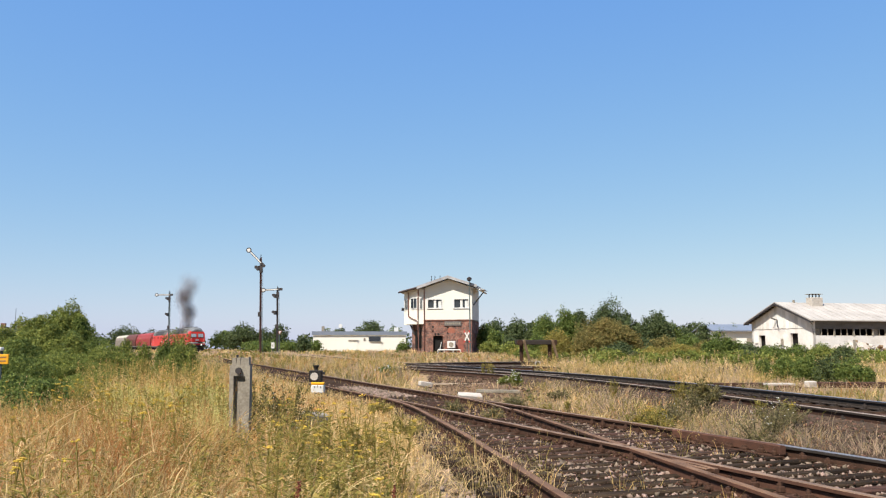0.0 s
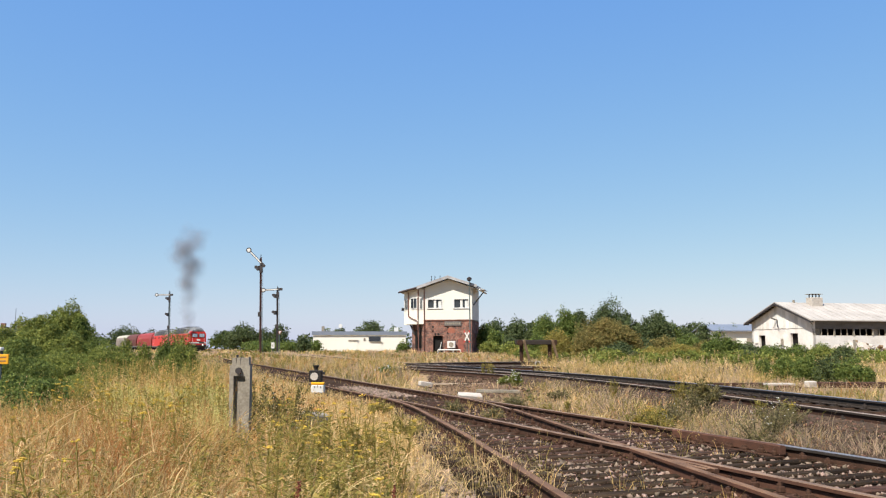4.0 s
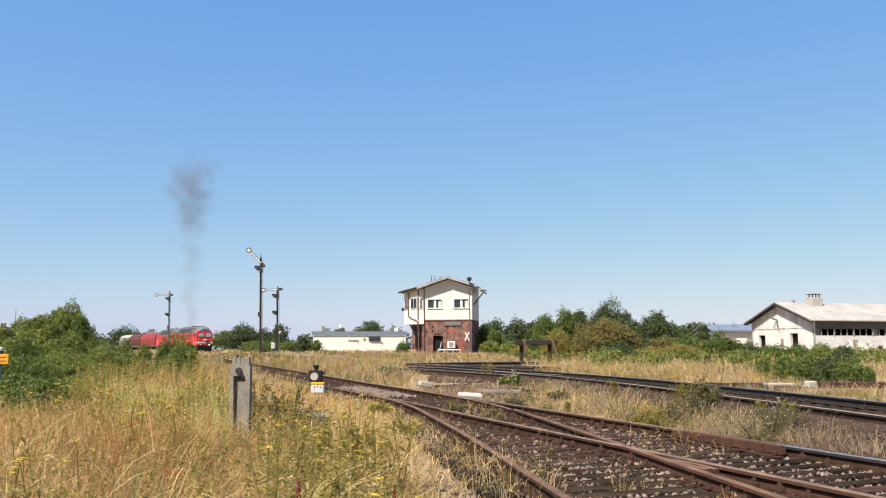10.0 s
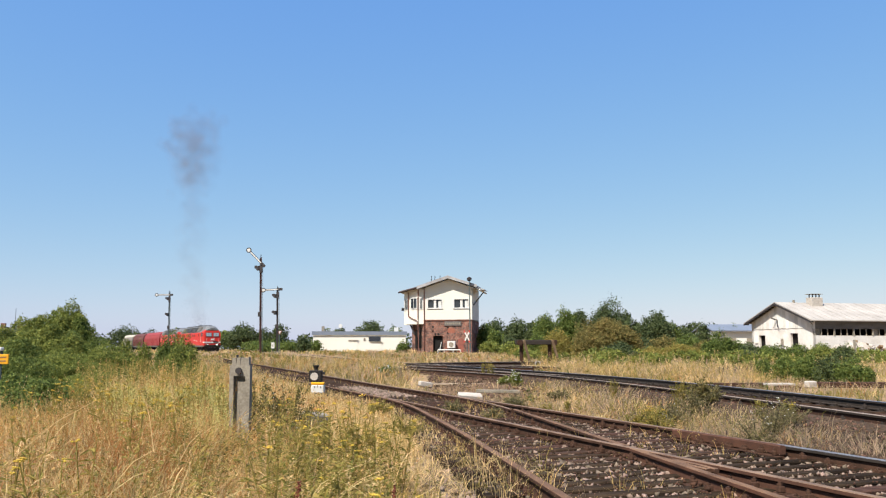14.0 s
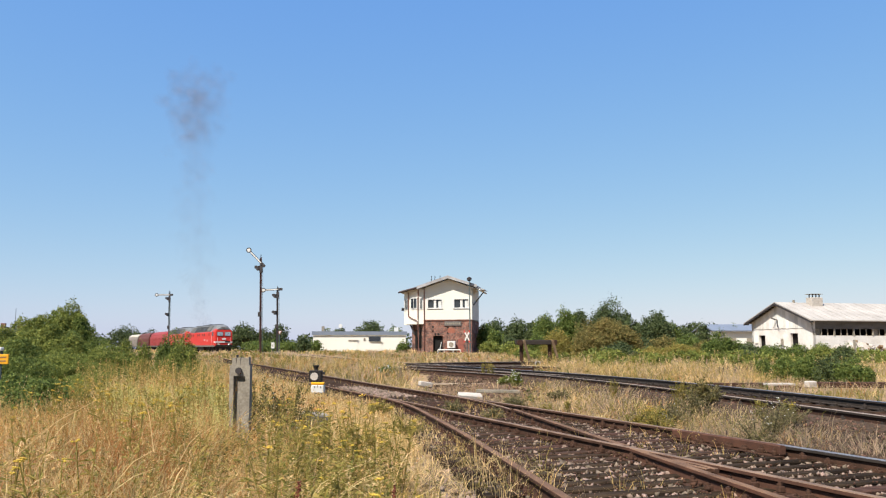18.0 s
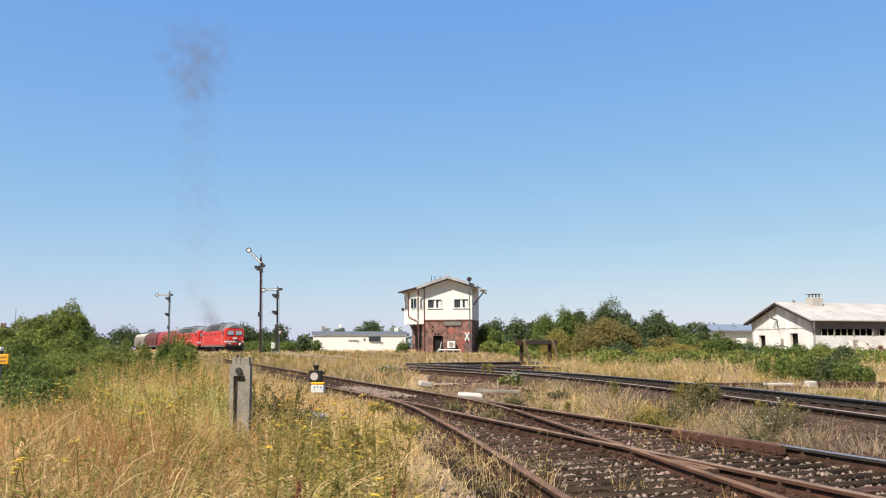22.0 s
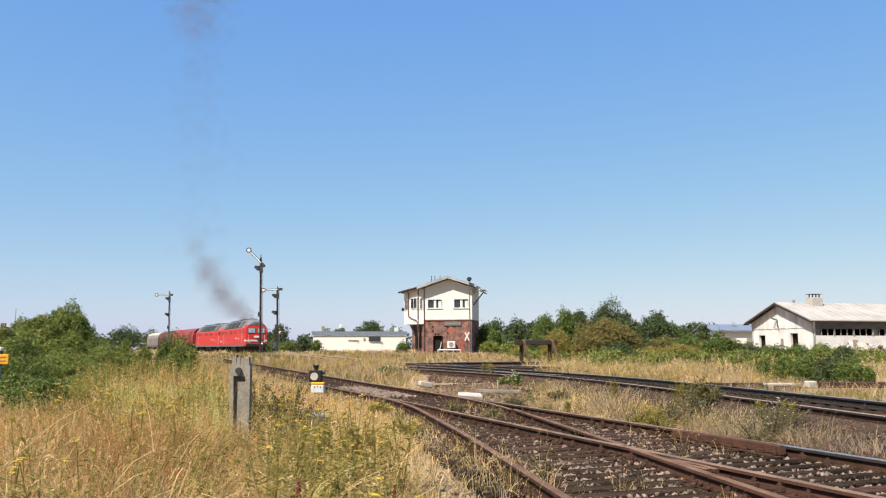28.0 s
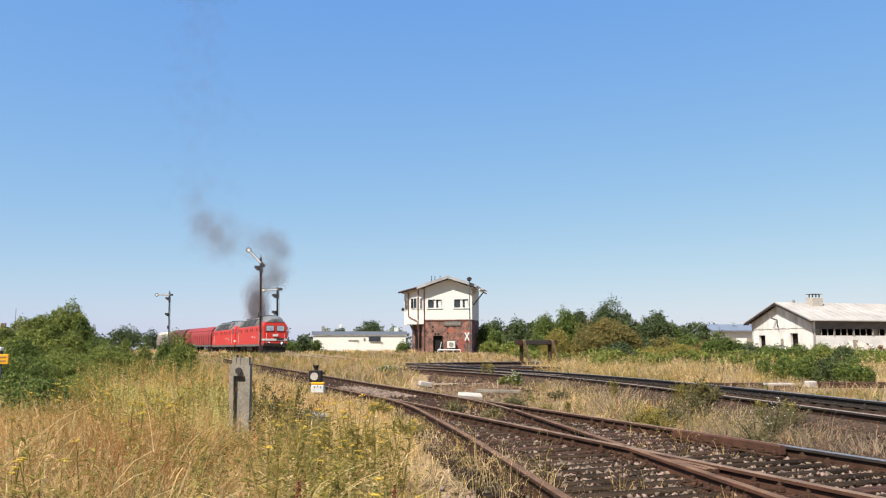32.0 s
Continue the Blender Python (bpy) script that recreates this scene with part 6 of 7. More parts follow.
def bush(i, x, y, h, r, material, full):
    tree = h > 2.6
    low = 0.12 if tree else 0.0
    wide = " broad" if r > h * 0.7 else " upright"
    where = " on the bank" if y < 14 else " by the line" if y < 60 else " behind the yard" if y < 120 else " in the distance"
    e = thing("tree" if tree else "bush", pose(x, y, float(land_np(np.array(x), np.array(y))) - 0.05, 0, 0, (i * 77) % 360),
              WORDS[material] + wide + (" tree" if tree else " bush") + where, "tree" if tree else "bush", "trees and bushes of the yard")
    px = 1400.0 / y
    thick = x < -9 and 20 < y < 35
    n = int((1.6 if thick else 1.3 if 50 < y < 120 and x > 0 else 1.0) * full * min(19000, max(1500, r * px * h * px * (5.2 if y < 50 else 4.2 if y < 100 else 3.4))))
    size = max(0.024, min(0.30, 1.9 / px))
    v, f, c = leaf_cloud(n, r, r, h, size, 100 + i, low, 15 + i % 7, 0.5 if thick else 1.0)
    if y < 45:
        v2, f2, _ = leaf_cloud(n // 6, r * 0.95, r * 0.95, h * 1.02, size * 0.9, 100 + i, low, 15 + i % 7, 0.5 if thick else 1.0)
        raw("young_leaves", v2, f2, M["leaf_light" if material != "leaf_light" else "leaf"], e)
    if 46 < y < 85 or (y < 46 and h < 1.3 and not thick):
        # young shoots that stand out over the crown
        q = np.random.RandomState(5000 + i)
        ns, per = 14, 22
        a = q.rand(ns) * 2 * np.pi
        o = r * np.sqrt(q.rand(ns)) * 0.95
        base = np.stack([np.cos(a) * o, np.sin(a) * o, h * (0.9 - 0.45 * (o / r) ** 2)], 1)
        rise = np.stack([q.randn(ns) * 0.10, q.randn(ns) * 0.10, 0.07 + 0.12 * q.rand(ns)], 1) * max(0.7, min(1.6, h))
        p = base[:, None, :] + rise[:, None, :] * q.rand(ns, per, 1) + q.randn(ns, per, 3) * size * 0.5
        d = q.randn(ns, per, 3) * size * 0.55
        s = np.cross(d, q.randn(ns, per, 3))
        s *= 0.25 * size / np.linalg.norm(s, axis=2)[:, :, None]
        v3 = np.stack([p - d, p + s * 1.6, p + d], 2).reshape(-1, 3)
        f = np.concatenate([f, np.arange(ns * per * 3).reshape(-1, 3) + len(v)])
        v = np.concatenate([v, v3])
    raw("crown", v, f, M[material], e)
    t = B()
    top = Vector((0, 0, h * 0.55))
    rod(t, (0, 0, -0.15), top, 0.035 * h + 0.01, 0.018 * h, n=7)
    for q in c[:7]:
        rod(t, top * (0.35 + 0.08 * (len(t.verts) % 5)), Vector(q), 0.013 * h, 0.004 * h, n=5)
    part("trunk", t, M["bark"], e)
    return e


BUSHES = [
    (-9, 17, 0.86, 0.73, "leaf", 1),
    (-9.1, 19, 0.94, 0.95, "leaf_light", 1),
    (-9.3, 22, 1.08, 0.94, "leaf_light", 1),
    (-7.2, 14, 0.5, 0.6, "leaf", 1),
    (-7.3, 16, 0.55, 0.69, "leaf_light", 1),
    (-109.4, 275, 8.19, 6.28, "leaf_dark", 1),
    (-100.5, 275, 6.98, 3.53, "leaf_dark", 1),
    (-116.9, 275, 4.08, 4.9, "leaf", 1),
    (-37.6, 150, 4.75, 3.86, "leaf_dark", 1),
    (-43.9, 160, 4.13, 2.97, "leaf", 1),
    (-33.7, 150, 3.92, 2.36, "leaf_dark", 1),
    (-28.6, 140, 4.74, 1.6, "leaf_dark", 1),
    (-19.1, 110, 2.5, 1.18, "leaf_dark", 1),
    (-30.2, 135, 2.08, 4.2, "leaf", 1),
    (-23.9, 125, 1.81, 2.68, "leaf", 1),
    (-17, 190, 7.03, 5.2, "leaf_dark", 1),
    (-11.1, 185, 5.25, 3.44, "leaf", 1),
    (-25.5, 200, 5.87, 2, "leaf_dark", 1),
    (-29, 200, 5, 2, "leaf", 1),
    (-5.2, 101, 1.53, 0.79, "leaf", 1),
    (-7, 13, 0.65, 0.65, "leaf", 1),
    (-6.6, 13.5, 0.55, 0.68, "leaf", 1),
    (-6.5, 14.5, 0.43, 0.52, "leaf_light", 1),
    (-5.7, 10.5, 0.39, 0.41, "leaf", 1),
    (-6.9, 17, 0.59, 0.61, "leaf_light", 1),
    (-11.7, 20, 1.13, 0.86, "leaf_light", 1),
    (-26.7, 120, 1.7, 2.4, "leaf", 1),
    (-18.8, 118, 1.9, 1.01, "leaf", 1),
    (-5, 9.7, 0.37, 0.42, "leaf", 1),
    (-4.75, 8.9, 0.26, 0.36, "leaf", 1),
    (-5.9, 10, 0.48, 0.5, "leaf", 1),
    (-6.2, 11.2, 0.55, 0.55, "leaf", 1),
    (-5.6, 9.2, 0.37, 0.45, "leaf", 1),
    (-5.2, 9.4, 0.3, 0.4, "leaf", 1),
    (-6.3, 12.4, 0.58, 0.6, "leaf", 1),
    (-5.9, 12.6, 0.44, 0.5, "leaf", 1),
    (35.1, 120, 3.96, 2.14, "leaf_dark", 1),
    (47, 145, 5.14, 2.07, "leaf_dark", 1),
    (55, 150, 4.47, 1.88, "leaf", 1),
    (7.89, 115, 4.43, 2.27, "leaf_dark", 1),
    (10.76, 115, 4.66, 2.12, "leaf_dark", 1),
    (6.08, 112, 3.88, 1.32, "leaf", 1),
    (12.7, 114, 4.4, 1.5, "leaf_dark", 1),
    (10.99, 85, 4.21, 1.62, "leaf", 1),
    (13.58, 88, 4.61, 1.68, "leaf", 1),
    (15.49, 90, 4.87, 1.59, "leaf_dark", 1),
    (8.9, 62, 2.15, 1.28, "weed", 1),
    (7.83, 66, 1.99, 0.97, "leaf", 1),
    (18.73, 88, 5.55, 1.81, "leaf_dark", 1),
    (20.03, 86, 4.53, 1.52, "leaf_dark", 1),
    (17.61, 90, 4.45, 1.32, "leaf_dark", 1),
    (13.39, 66, 3.18, 2.14, "leaf_dry", 1),
    (11.65, 65, 2.33, 1.15, "leaf_dry", 1),
    (15.13, 66, 2.52, 1.27, "leaf_dry", 1),
    (12.56, 56, 1.35, 1.23, "leaf_dark", 1),
    (11.35, 55, 0.9, 0.73, "leaf_light", 1),
    (23.13, 85, 4.33, 1.75, "leaf_dark", 1),
    (21.36, 84, 3.56, 1.11, "leaf_dark", 1),
    (24.94, 86, 3.39, 1.01, "leaf", 1),
    (59.85, 190, 6.34, 3.25, "leaf_dark", 1),
    (64.33, 190, 5.96, 2.75, "leaf_dark", 1),
    (55.63, 185, 5.82, 2.19, "leaf_dark", 1),
    (18.31, 72, 1.69, 1.48, "leaf_dark", 0.8),
    (19.55, 70, 1.84, 1.55, "leaf_dry", 0.8),
    (20.93, 68, 1.94, 1.4, "leaf", 0.8),
    (20.28, 62, 1.41, 1.01, "leaf_dry", 0.8),
    (17.61, 60, 1.22, 1.15, "weed", 0.7),
    (15.16, 58, 1.01, 1.2, "weed", 0.7),
    (17.52, 56, 0.87, 1.08, "weed", 0.7),
    (20.91, 60, 2.08, 0.97, "leaf", 1),
    (19.55, 58, 1.51, 0.77, "leaf", 1),
    (22.11, 60, 1.37, 0.8, "leaf", 0.7),
    (22.29, 58, 1.22, 0.94, "leaf_dark", 0.8),
    (23.45, 58, 1.08, 0.94, "leaf", 0.7),
    (17.16, 44, 0.86, 0.81, "leaf_dark", 0.8),
    (18, 43, 1.12, 0.85, "leaf", 0.8),
    (18.78, 42, 1.17, 0.88, "leaf", 0.8),
    (19.5, 41, 1.19, 0.86, "leaf_light", 0.8),
    (20.17, 40, 1.05, 0.74, "leaf_dark", 0.8),
    (11.51, 22.5, 0.79, 0.5, "leaf", 0.8),
    (11.14, 23, 0.86, 0.48, "leaf_dark", 0.8),
    (10.99, 24, 0.9, 0.44, "leaf", 0.8),
    (10.73, 25, 0.81, 0.43, "leaf", 0.8),
    (10.47, 26, 0.67, 0.38, "leaf", 0.8),
    (11.69, 22, 0.56, 0.2, "leaf", 0.8),
    (5.12, 101, 3.55, 0.8, "leaf", 1),
    (6.51, 95, 2.62, 1.25, "leaf", 1),
    (7.65, 90, 2.24, 1.32, "leaf_dark", 1),
    (5.28, 88, 1.51, 1.3, "leaf_light", 0.8),
    (7.31, 86, 1.39, 1.27, "leaf_light", 0.8),
    (8.57, 80, 1.48, 1.06, "leaf_light", 0.8),
    (7.05, 70, 0.92, 1.13, "weed", 0.7),
    (-8.75, 26, 1.66, 0.40, "leaf", 0.22),
    (-8.12, 25, 1.45, 0.43, "leaf_light", 0.36),
    (-8.7, 25, 1.42, 0.39, "leaf", 0.4),
    (-7.5, 24, 1.04, 0.22, "leaf_light", 0.4),
    (-8.69, 23, 1.13, 0.33, "leaf_light", 0.56),
    (-9.53, 24, 1.2, 0.35, "leaf_light", 0.8),
    (-7.41, 22, 1.05, 0.35, "leaf_light", 0.4),
    (-7.46, 20, 0.79, 0.32, "weed", 0.56),
    (-12.85, 26, 1.67, 0.71, "leaf_light", 1),
    (-11.96, 26, 1.5, 0.6, "leaf_light", 1),
    (-12.75, 24, 1.31, 0.59, "leaf", 1),
    (-11.44, 26, 1.24, 0.39, "leaf", 1),
    (-10.11, 21, 1.07, 0.51, "leaf_light", 1),
    (-16.03, 29, 1.71, 0.83, "leaf_light", 1),
    (-15.86, 30, 1.96, 0.9, "leaf_light", 1),
    (-15.42, 30.5, 2.23, 0.87, "leaf_light", 1),
    (-15.1, 31, 2.52, 0.84, "leaf_light", 1),
    (-14.1, 30, 2.53, 0.77, "leaf_light", 1),
    (-13.22, 29, 2.15, 0.58, "leaf", 1),
    (-13.96, 27, 1.57, 0.85, "leaf_light", 1),
]
for i, b in enumerate(BUSHES):
    bush(i, *b)
# far rows of trees that close the horizon
rr = random.Random(11)
rows_v, rows_f, off = [], [], 0
for i in range(150):
    a = radians(-180 + i * 2.4)
    d = 300 + 60 * rr.random()
    v, f, _ = leaf_cloud(260, 9, 9, rr.uniform(4.5, 8.5), 0.9, 900 + i, 0.0, 7)
    rows_v.append(v + np.array([d * math.sin(a), d * math.cos(a), 0.2]))
    rows_f.append(f + off)
    off += len(v)
tagged(raw("far_woods", np.concatenate(rows_v), np.concatenate(rows_f), M["leaf_dark"]), "row of distant dark green trees", "trees", kind="stuff")


# low green scrub beyond the main line
sv, sf, off = [], [], 0
for i in range(150):
    y = 40 + 34 * rr.random()
    x = float(np.interp(y, MAIN_XY[:, 1], MAIN_XY[:, 0])) + rr.uniform(3.2, 4 + 0.62 * y)
    if abs(x) > 0.62 * y + 3 or x < 5.5 or x / y < 0.16 and y < 52:
        continue
    h = rr.uniform(0.3, 0.85)
    v, f, _ = leaf_cloud(420, h * 1.3, h * 1.1, h, 0.0018 * y + 0.012, 1500 + i, 0.0, 6)
    sv.append(v + np.array([x, y, float(land_np(np.array(x), np.array(y)))]))
    sf.append(f + off)
    off += len(v)
tagged(raw("scrub", np.concatenate(sv), np.concatenate(sf), M["leaf_light"]), "low yellow-green scrub in the dry grass", "scrub", kind="stuff")


# leafy herbs among the meadow grass
def herbs(name, n, keep, hmin, hmax, leaf, material, label, x0, x1, y0, y1, per=64):
    x, y = scatter(n, x0, x1, y0, y1, keep)
    n = len(x)
    h = hmin + (hmax - hmin) * rs.rand(n)
    top = np.stack([rs.randn(n) * 0.12 * h, rs.randn(n) * 0.12 * h, h], 1)
    base = np.stack([x, y, land_np(x, y) - 0.03], 1)
    u = rs.rand(n, per, 1) ** 0.8
    p = base[:, None, :] + top[:, None, :] * u
    a = rs.rand(n, per) * 2 * np.pi
    ln = leaf * (0.5 + rs.rand(n, per))[:, :, None] * (1.25 - 0.8 * u)
    d = np.stack([np.cos(a), np.sin(a), 0.15 + 0.7 * rs.rand(n, per)], 2) * ln
    s = np.stack([-np.sin(a), np.cos(a), rs.randn(n, per) * 0.4], 2) * ln * 0.17
    v = np.stack([p - s * 0.5, p + d * 0.45 + s * 1.3, p + d - np.array([0, 0, 1]) * ln * 0.2], 2).reshape(-1, 3)
    f = np.arange(n * per * 3).reshape(-1, 3)
    w = np.array([0.003, 0, 0]) + 0 * base
    sv = np.stack([base - w, base + w, base + top], 1).reshape(-1, 3)
    tagged(raw(name, np.concatenate([v, sv]), np.concatenate([f, np.arange(n * 3).reshape(-1, 3) + len(v)]), M[material]), label, "weeds", kind="stuff")


herbs("meadow_weeds", 1100, lambda x, y: left_meadow(x, y) * ((y < 7) | (siding_gap(x, y) > 2.0)) * ((np.abs(x / y + 0.251) > 0.03) | (y > 8.2)) * np.clip(1.3 - np.abs(x + 0.28 * y) / (0.16 * y + 0.5), 0.08, 1), 0.25, 0.60, 0.052, "weed", "yellow-green leafy weeds in the dry grass", -7, 1, 2.6, 11)
herbs("meadow_weeds", 260, lambda x, y: left_meadow(x, y) * ((y < 7) | (siding_gap(x, y) > 2.0)) * ((np.abs(x / y + 0.251) > 0.03) | (y > 8.2)) * np.clip(1.3 - np.abs(x + 0.28 * y) / (0.16 * y + 0.5), 0.08, 1), 0.22, 0.5, 0.05, "leaf_light", "fresh green weeds in the dry grass", -7, 1, 2.6, 11)
herbs("seed_plumes", 1400, lambda x, y: left_meadow(x, y) * (siding_gap(x, y) > 0.9) * ((np.abs(x / y + 0.251) > 0.03) | (y > 8.2)) * patchy(x, y, 1.1, 8.0) ** 2, 0.30, 0.62, 0.034, "straw_pale", "pale fluffy seed heads over the meadow", -7, 1, 2.4, 13, per=90)
herbs("olive_weeds", 650, lambda x, y: left_meadow(x, y) * (siding_gap(x, y) > 0.5) * (x > -0.22 * y) * patchy(x, y, 1.4, 2.0), 0.28, 0.55, 0.045, "weed", "olive branching weeds at the edge of the track", -2.2, 1.2, 3.2, 9.5, per=70)
x, y = scatter(52000, -3.2, -1.2, 4.3, 6.4, lambda x, y: np.exp(-((x / y + 0.396) / 0.042) ** 2))
blade_mesh("red_tussock", x, y, 0.50 * (0.6 + 0.5 * rs.rand(len(x))), 0.0042, "straw_red", "reddish dry grass tussock", heads=0.1)
x, y = scatter(62000, -6.5, -1.0, 3.5, 9.8, lambda x, y: left_meadow(x, y) * np.clip((-0.38 - x / y) / 0.05, 0, 1))
blade_mesh("pale_meadow", x, y, np.where((y > 6.5) & (x / y < -0.46), 0.2, 0.42) * (0.5 + 0.6 * rs.rand(len(x))), 0.006, "straw_pale", "pale bleached grass on the bank", heads=0.3, lean=0.7)
herbs("seed_plumes", 1700, lambda x, y: ((x / y < -0.265) & (x / y > -0.42)) * (0.3 + 0.7 * patchy(x, y, 1.9, 4.0)), 0.38, 0.62, 0.034, "plume", "pale yellow seed heads on the crest of the meadow", -5.2, -1.8, 7.0, 12, per=90)
herbs("olive_weeds", 420, lambda x, y: ((x / y < -0.19) & (x / y > -0.36)) * patchy(x, y, 1.7, 5.0), 0.25, 0.5, 0.045, "weed", "olive weeds among the dry grass", -2.6, -0.7, 3.4, 6.6, per=70)
herbs("olive_weeds", 480, lambda x, y: ((x / y < -0.10) & (x / y > -0.36)) * patchy(x, y, 1.7, 2.0), 0.22, 0.46, 0.042, "weed_dark", "dark olive weeds among the dry grass", -3.2, -0.3, 2.6, 6.6, per=70)
herbs("meadow_weeds", 420, lambda x, y: ((x / y < -0.268) & (x / y > -0.325)) * (0.4 + 0.6 * patchy(x, y, 2.0, 1.0)), 0.28, 0.58, 0.045, "leaf_light", "fresh yellow-green weeds beside the concrete post", -4.5, -2.1, 8.3, 13.5, per=70)
herbs("meadow_weeds", 2600, lambda x, y: left_meadow(x, y) * (siding_gap(x, y) > 0.8) * (x / y > -0.44) * ((np.abs(x / y + 0.251) > 0.03) | (y > 8.2)) * (0.25 + 0.9 * patchy(x, y, 1.5, 7.0)), 0.20, 0.50, 0.040, "weed", "fine yellow-green weeds all through the dry grass", -6, 1, 2.4, 10, per=80)
herbs("seed_plumes", 1500, lambda x, y: left_meadow(x, y) * (siding_gap(x, y) > 0.8) * ((np.abs(x / y + 0.251) > 0.03) | (y > 8.2)) * (0.2 + patchy(x, y, 1.8, 5.0)), 0.25, 0.52, 0.030, "straw", "golden dried seed heads through the meadow", -6, 1, 2.2, 9, per=80)
herbs("dry_weeds", 700, lambda x, y: left_meadow(x, y) * (x / y < -0.34) * (0.2 + patchy(x, y, 1.6, 3.0)), 0.25, 0.50, 0.034, "straw_red", "reddish dried weeds on the bank", -6, -0.6, 2.2, 8, per=70)
for material, n, seed in (("straw_pale", 800, 1.0), ("weed", 900, 3.0), ("straw_dull", 400, 6.0), ("leaf_light", 160, 5.0), ("leaf", 420, 2.0)):
    herbs("bank_weeds", n, lambda x, y: beyond(x, y) * (x > 4.6) * (0.1 + patchy(x, y, 0.7, seed) ** 2), 0.3, 0.85, 0.085, material, "tall mixed weeds on the bank beyond the main line", 4, 32, 24, 56, per=60)
for material, n, seed in (("leaf_light", 420, 2.0), ("weed", 520, 4.0), ("straw", 420, 6.0)):
    herbs("thicket_weeds", n, lambda x, y: np.clip((-0.265 - x / y) / 0.03, 0, 1) * (x / y > -0.46) * (0.3 + patchy(x, y, 1.2, seed)), 0.35, 0.85, 0.055, material, "tall mixed weeds at the foot of the bushes", -9, -3.4, 12.5, 21, per=80)
herbs("track_weeds", 900, lambda x, y: ((siding_gap(x, y) < 0.4) & (x < 6.3 - 0.383 * y)) * patchy(x, y, 2.2, 1.2) ** 2, 0.08, 0.24, 0.035, "weed", "small dusty weeds rooted in the track bed", -2, 3.4, 5.5, 18, per=40)
herbs("track_weeds", 500, lambda x, y: ((siding_gap(x, y) < 0.4) & (x < 6.3 - 0.383 * y)) * patchy(x, y, 2.6, 4.2) ** 2, 0.10, 0.30, 0.030, "straw_dull", "dried weeds rooted in the track bed", -2, 3.4, 5.5, 18, per=40)
herbs("verge_weeds", 500, lambda x, y: np.clip(1.2 - np.abs(main_dist(x, y) - 2.0) / 0.6, 0, 1) * patchy(x, y, 0.8, 1.0), 0.12, 0.3, 0.05, "leaf_light", "low green weeds along the far rail", 2, 14, 12, 36, per=50)
for material, n, seed, h1 in (("weed", 1500, 1.0, 0.55), ("leaf", 620, 2.2, 0.60), ("weed_dark", 420, 5.0, 0.65), ("straw_red", 900, 7.0, 0.55), ("straw_dull", 900, 3.4, 0.5)):
    herbs("field_weeds", n, lambda x, y: away(x, y) * (x / y > -0.30) * (x / y < 0.12) * patchy(x, y, 0.55, seed) ** 2, 0.20, h1, 0.09, material, "mixed weeds and dry grass in the open field", -26, 9, 27, 84, per=60)
for material, n, seed in (("weed", 1300, 2.0), ("leaf_light", 420, 4.4), ("leaf", 520, 6.1), ("straw_pale", 500, 8.0)):
    herbs("field_weeds", n, lambda x, y: away(x, y) * (x / y > -0.34) * (x / y < -0.13) * (0.25 + patchy(x, y, 0.45, seed)), 0.18, 0.44, 0.10, material, "low olive weeds before the main line", -30, -3, 27, 92, per=60)
herbs("verge_weeds", 900, lambda x, y: np.clip(1 - np.abs(main_dist(x, y) - 2.5) / 0.6, 0, 1) * patchy(x, y, 0.8, 9.0), 0.12, 0.32, 0.05, "leaf", "green weeds at the foot of the far bank", 3, 14, 14, 36)
herbs("strip_weeds", 330, lambda x, y: strip(x, y) * patchy(x, y, 1.2, 6.0), 0.15, 0.45, 0.07, "weed", "low weeds between the tracks", -6, 8, 6, 30)
herbs("strip_weeds", 200, lambda x, y: strip(x, y) * patchy(x, y, 1.4, 1.0), 0.15, 0.5, 0.08, "leaf", "green weeds between the tracks", -6, 8, 6, 30)


# stones of the ballast
def stones(name, x, y, z, size, material, label):
    n = len(x)
    t = np.array([(1, 0, -.4), (-.6, .8, -.4), (-.6, -.8, -.4), (.25, .15, .8)])
    q = rs.randn(n, 3, 3)
    q, _ = np.linalg.qr(q)
    if size.max() < 0.035:
        v = np.einsum("nij,kj->nki", q, t) * (size * 0.6)[:, None, None] + np.stack([x, y, z], 1)[:, None, :]
        F = (np.arange(n)[:, None, None] * 4 + np.array([(0, 1, 3), (1, 2, 3), (2, 0, 3), (0, 2, 1)])[None]).reshape(-1, 3)
        return tagged(raw(name, v.reshape(-1, 3), F, M[material]), label, "ballast", kind="stuff")
    oct6 = np.array([(1, 0, 0), (-1, 0.2, 0), (0, 1, 0.1), (0.1, -1, 0), (0, 0.1, 0.75), (0, 0, -0.75)])
    v = np.einsum("nij,kj->nki", q, oct6) * (size * 0.5)[:, None, None] * (0.75 + 0.5 * rs.rand(n, 6, 1)) + np.stack([x, y, z], 1)[:, None, :]
    f = np.array([(0, 2, 4), (2, 1, 4), (1, 3, 4), (3, 0, 4), (2, 0, 5), (1, 2, 5), (3, 1, 5), (0, 3, 5)])
    F = (np.arange(n)[:, None, None] * 6 + f[None]).reshape(-1, 3)
    return tagged(raw(name, v.reshape(-1, 3), F, M[material]), label, "ballast", kind="stuff")


def in_gap(x, y):
    """True where a place of the siding lies between two sleepers."""
    u = ((6.413 + 2.611 * y - x) / 2.994 - 0.15) / 0.25
    return np.abs(u - np.floor(u) - 0.5) < 0.22


def bed_places(n, y0, y1, gaps=False):
    y = y0 + (y1 - y0) * rs.rand(n) ** 1.4
    d = np.where(y < 16.5, np.vectorize(rail_d)(y), 6.413 - 0.383 * y - 1.612) - 0.4
    r = 6.413 - 0.383 * y + 0.8
    x = d + (r - d) * rs.rand(n)
    if gaps:
        k = in_gap(x, y)
        x, y = x[k], y[k]
    return x, y


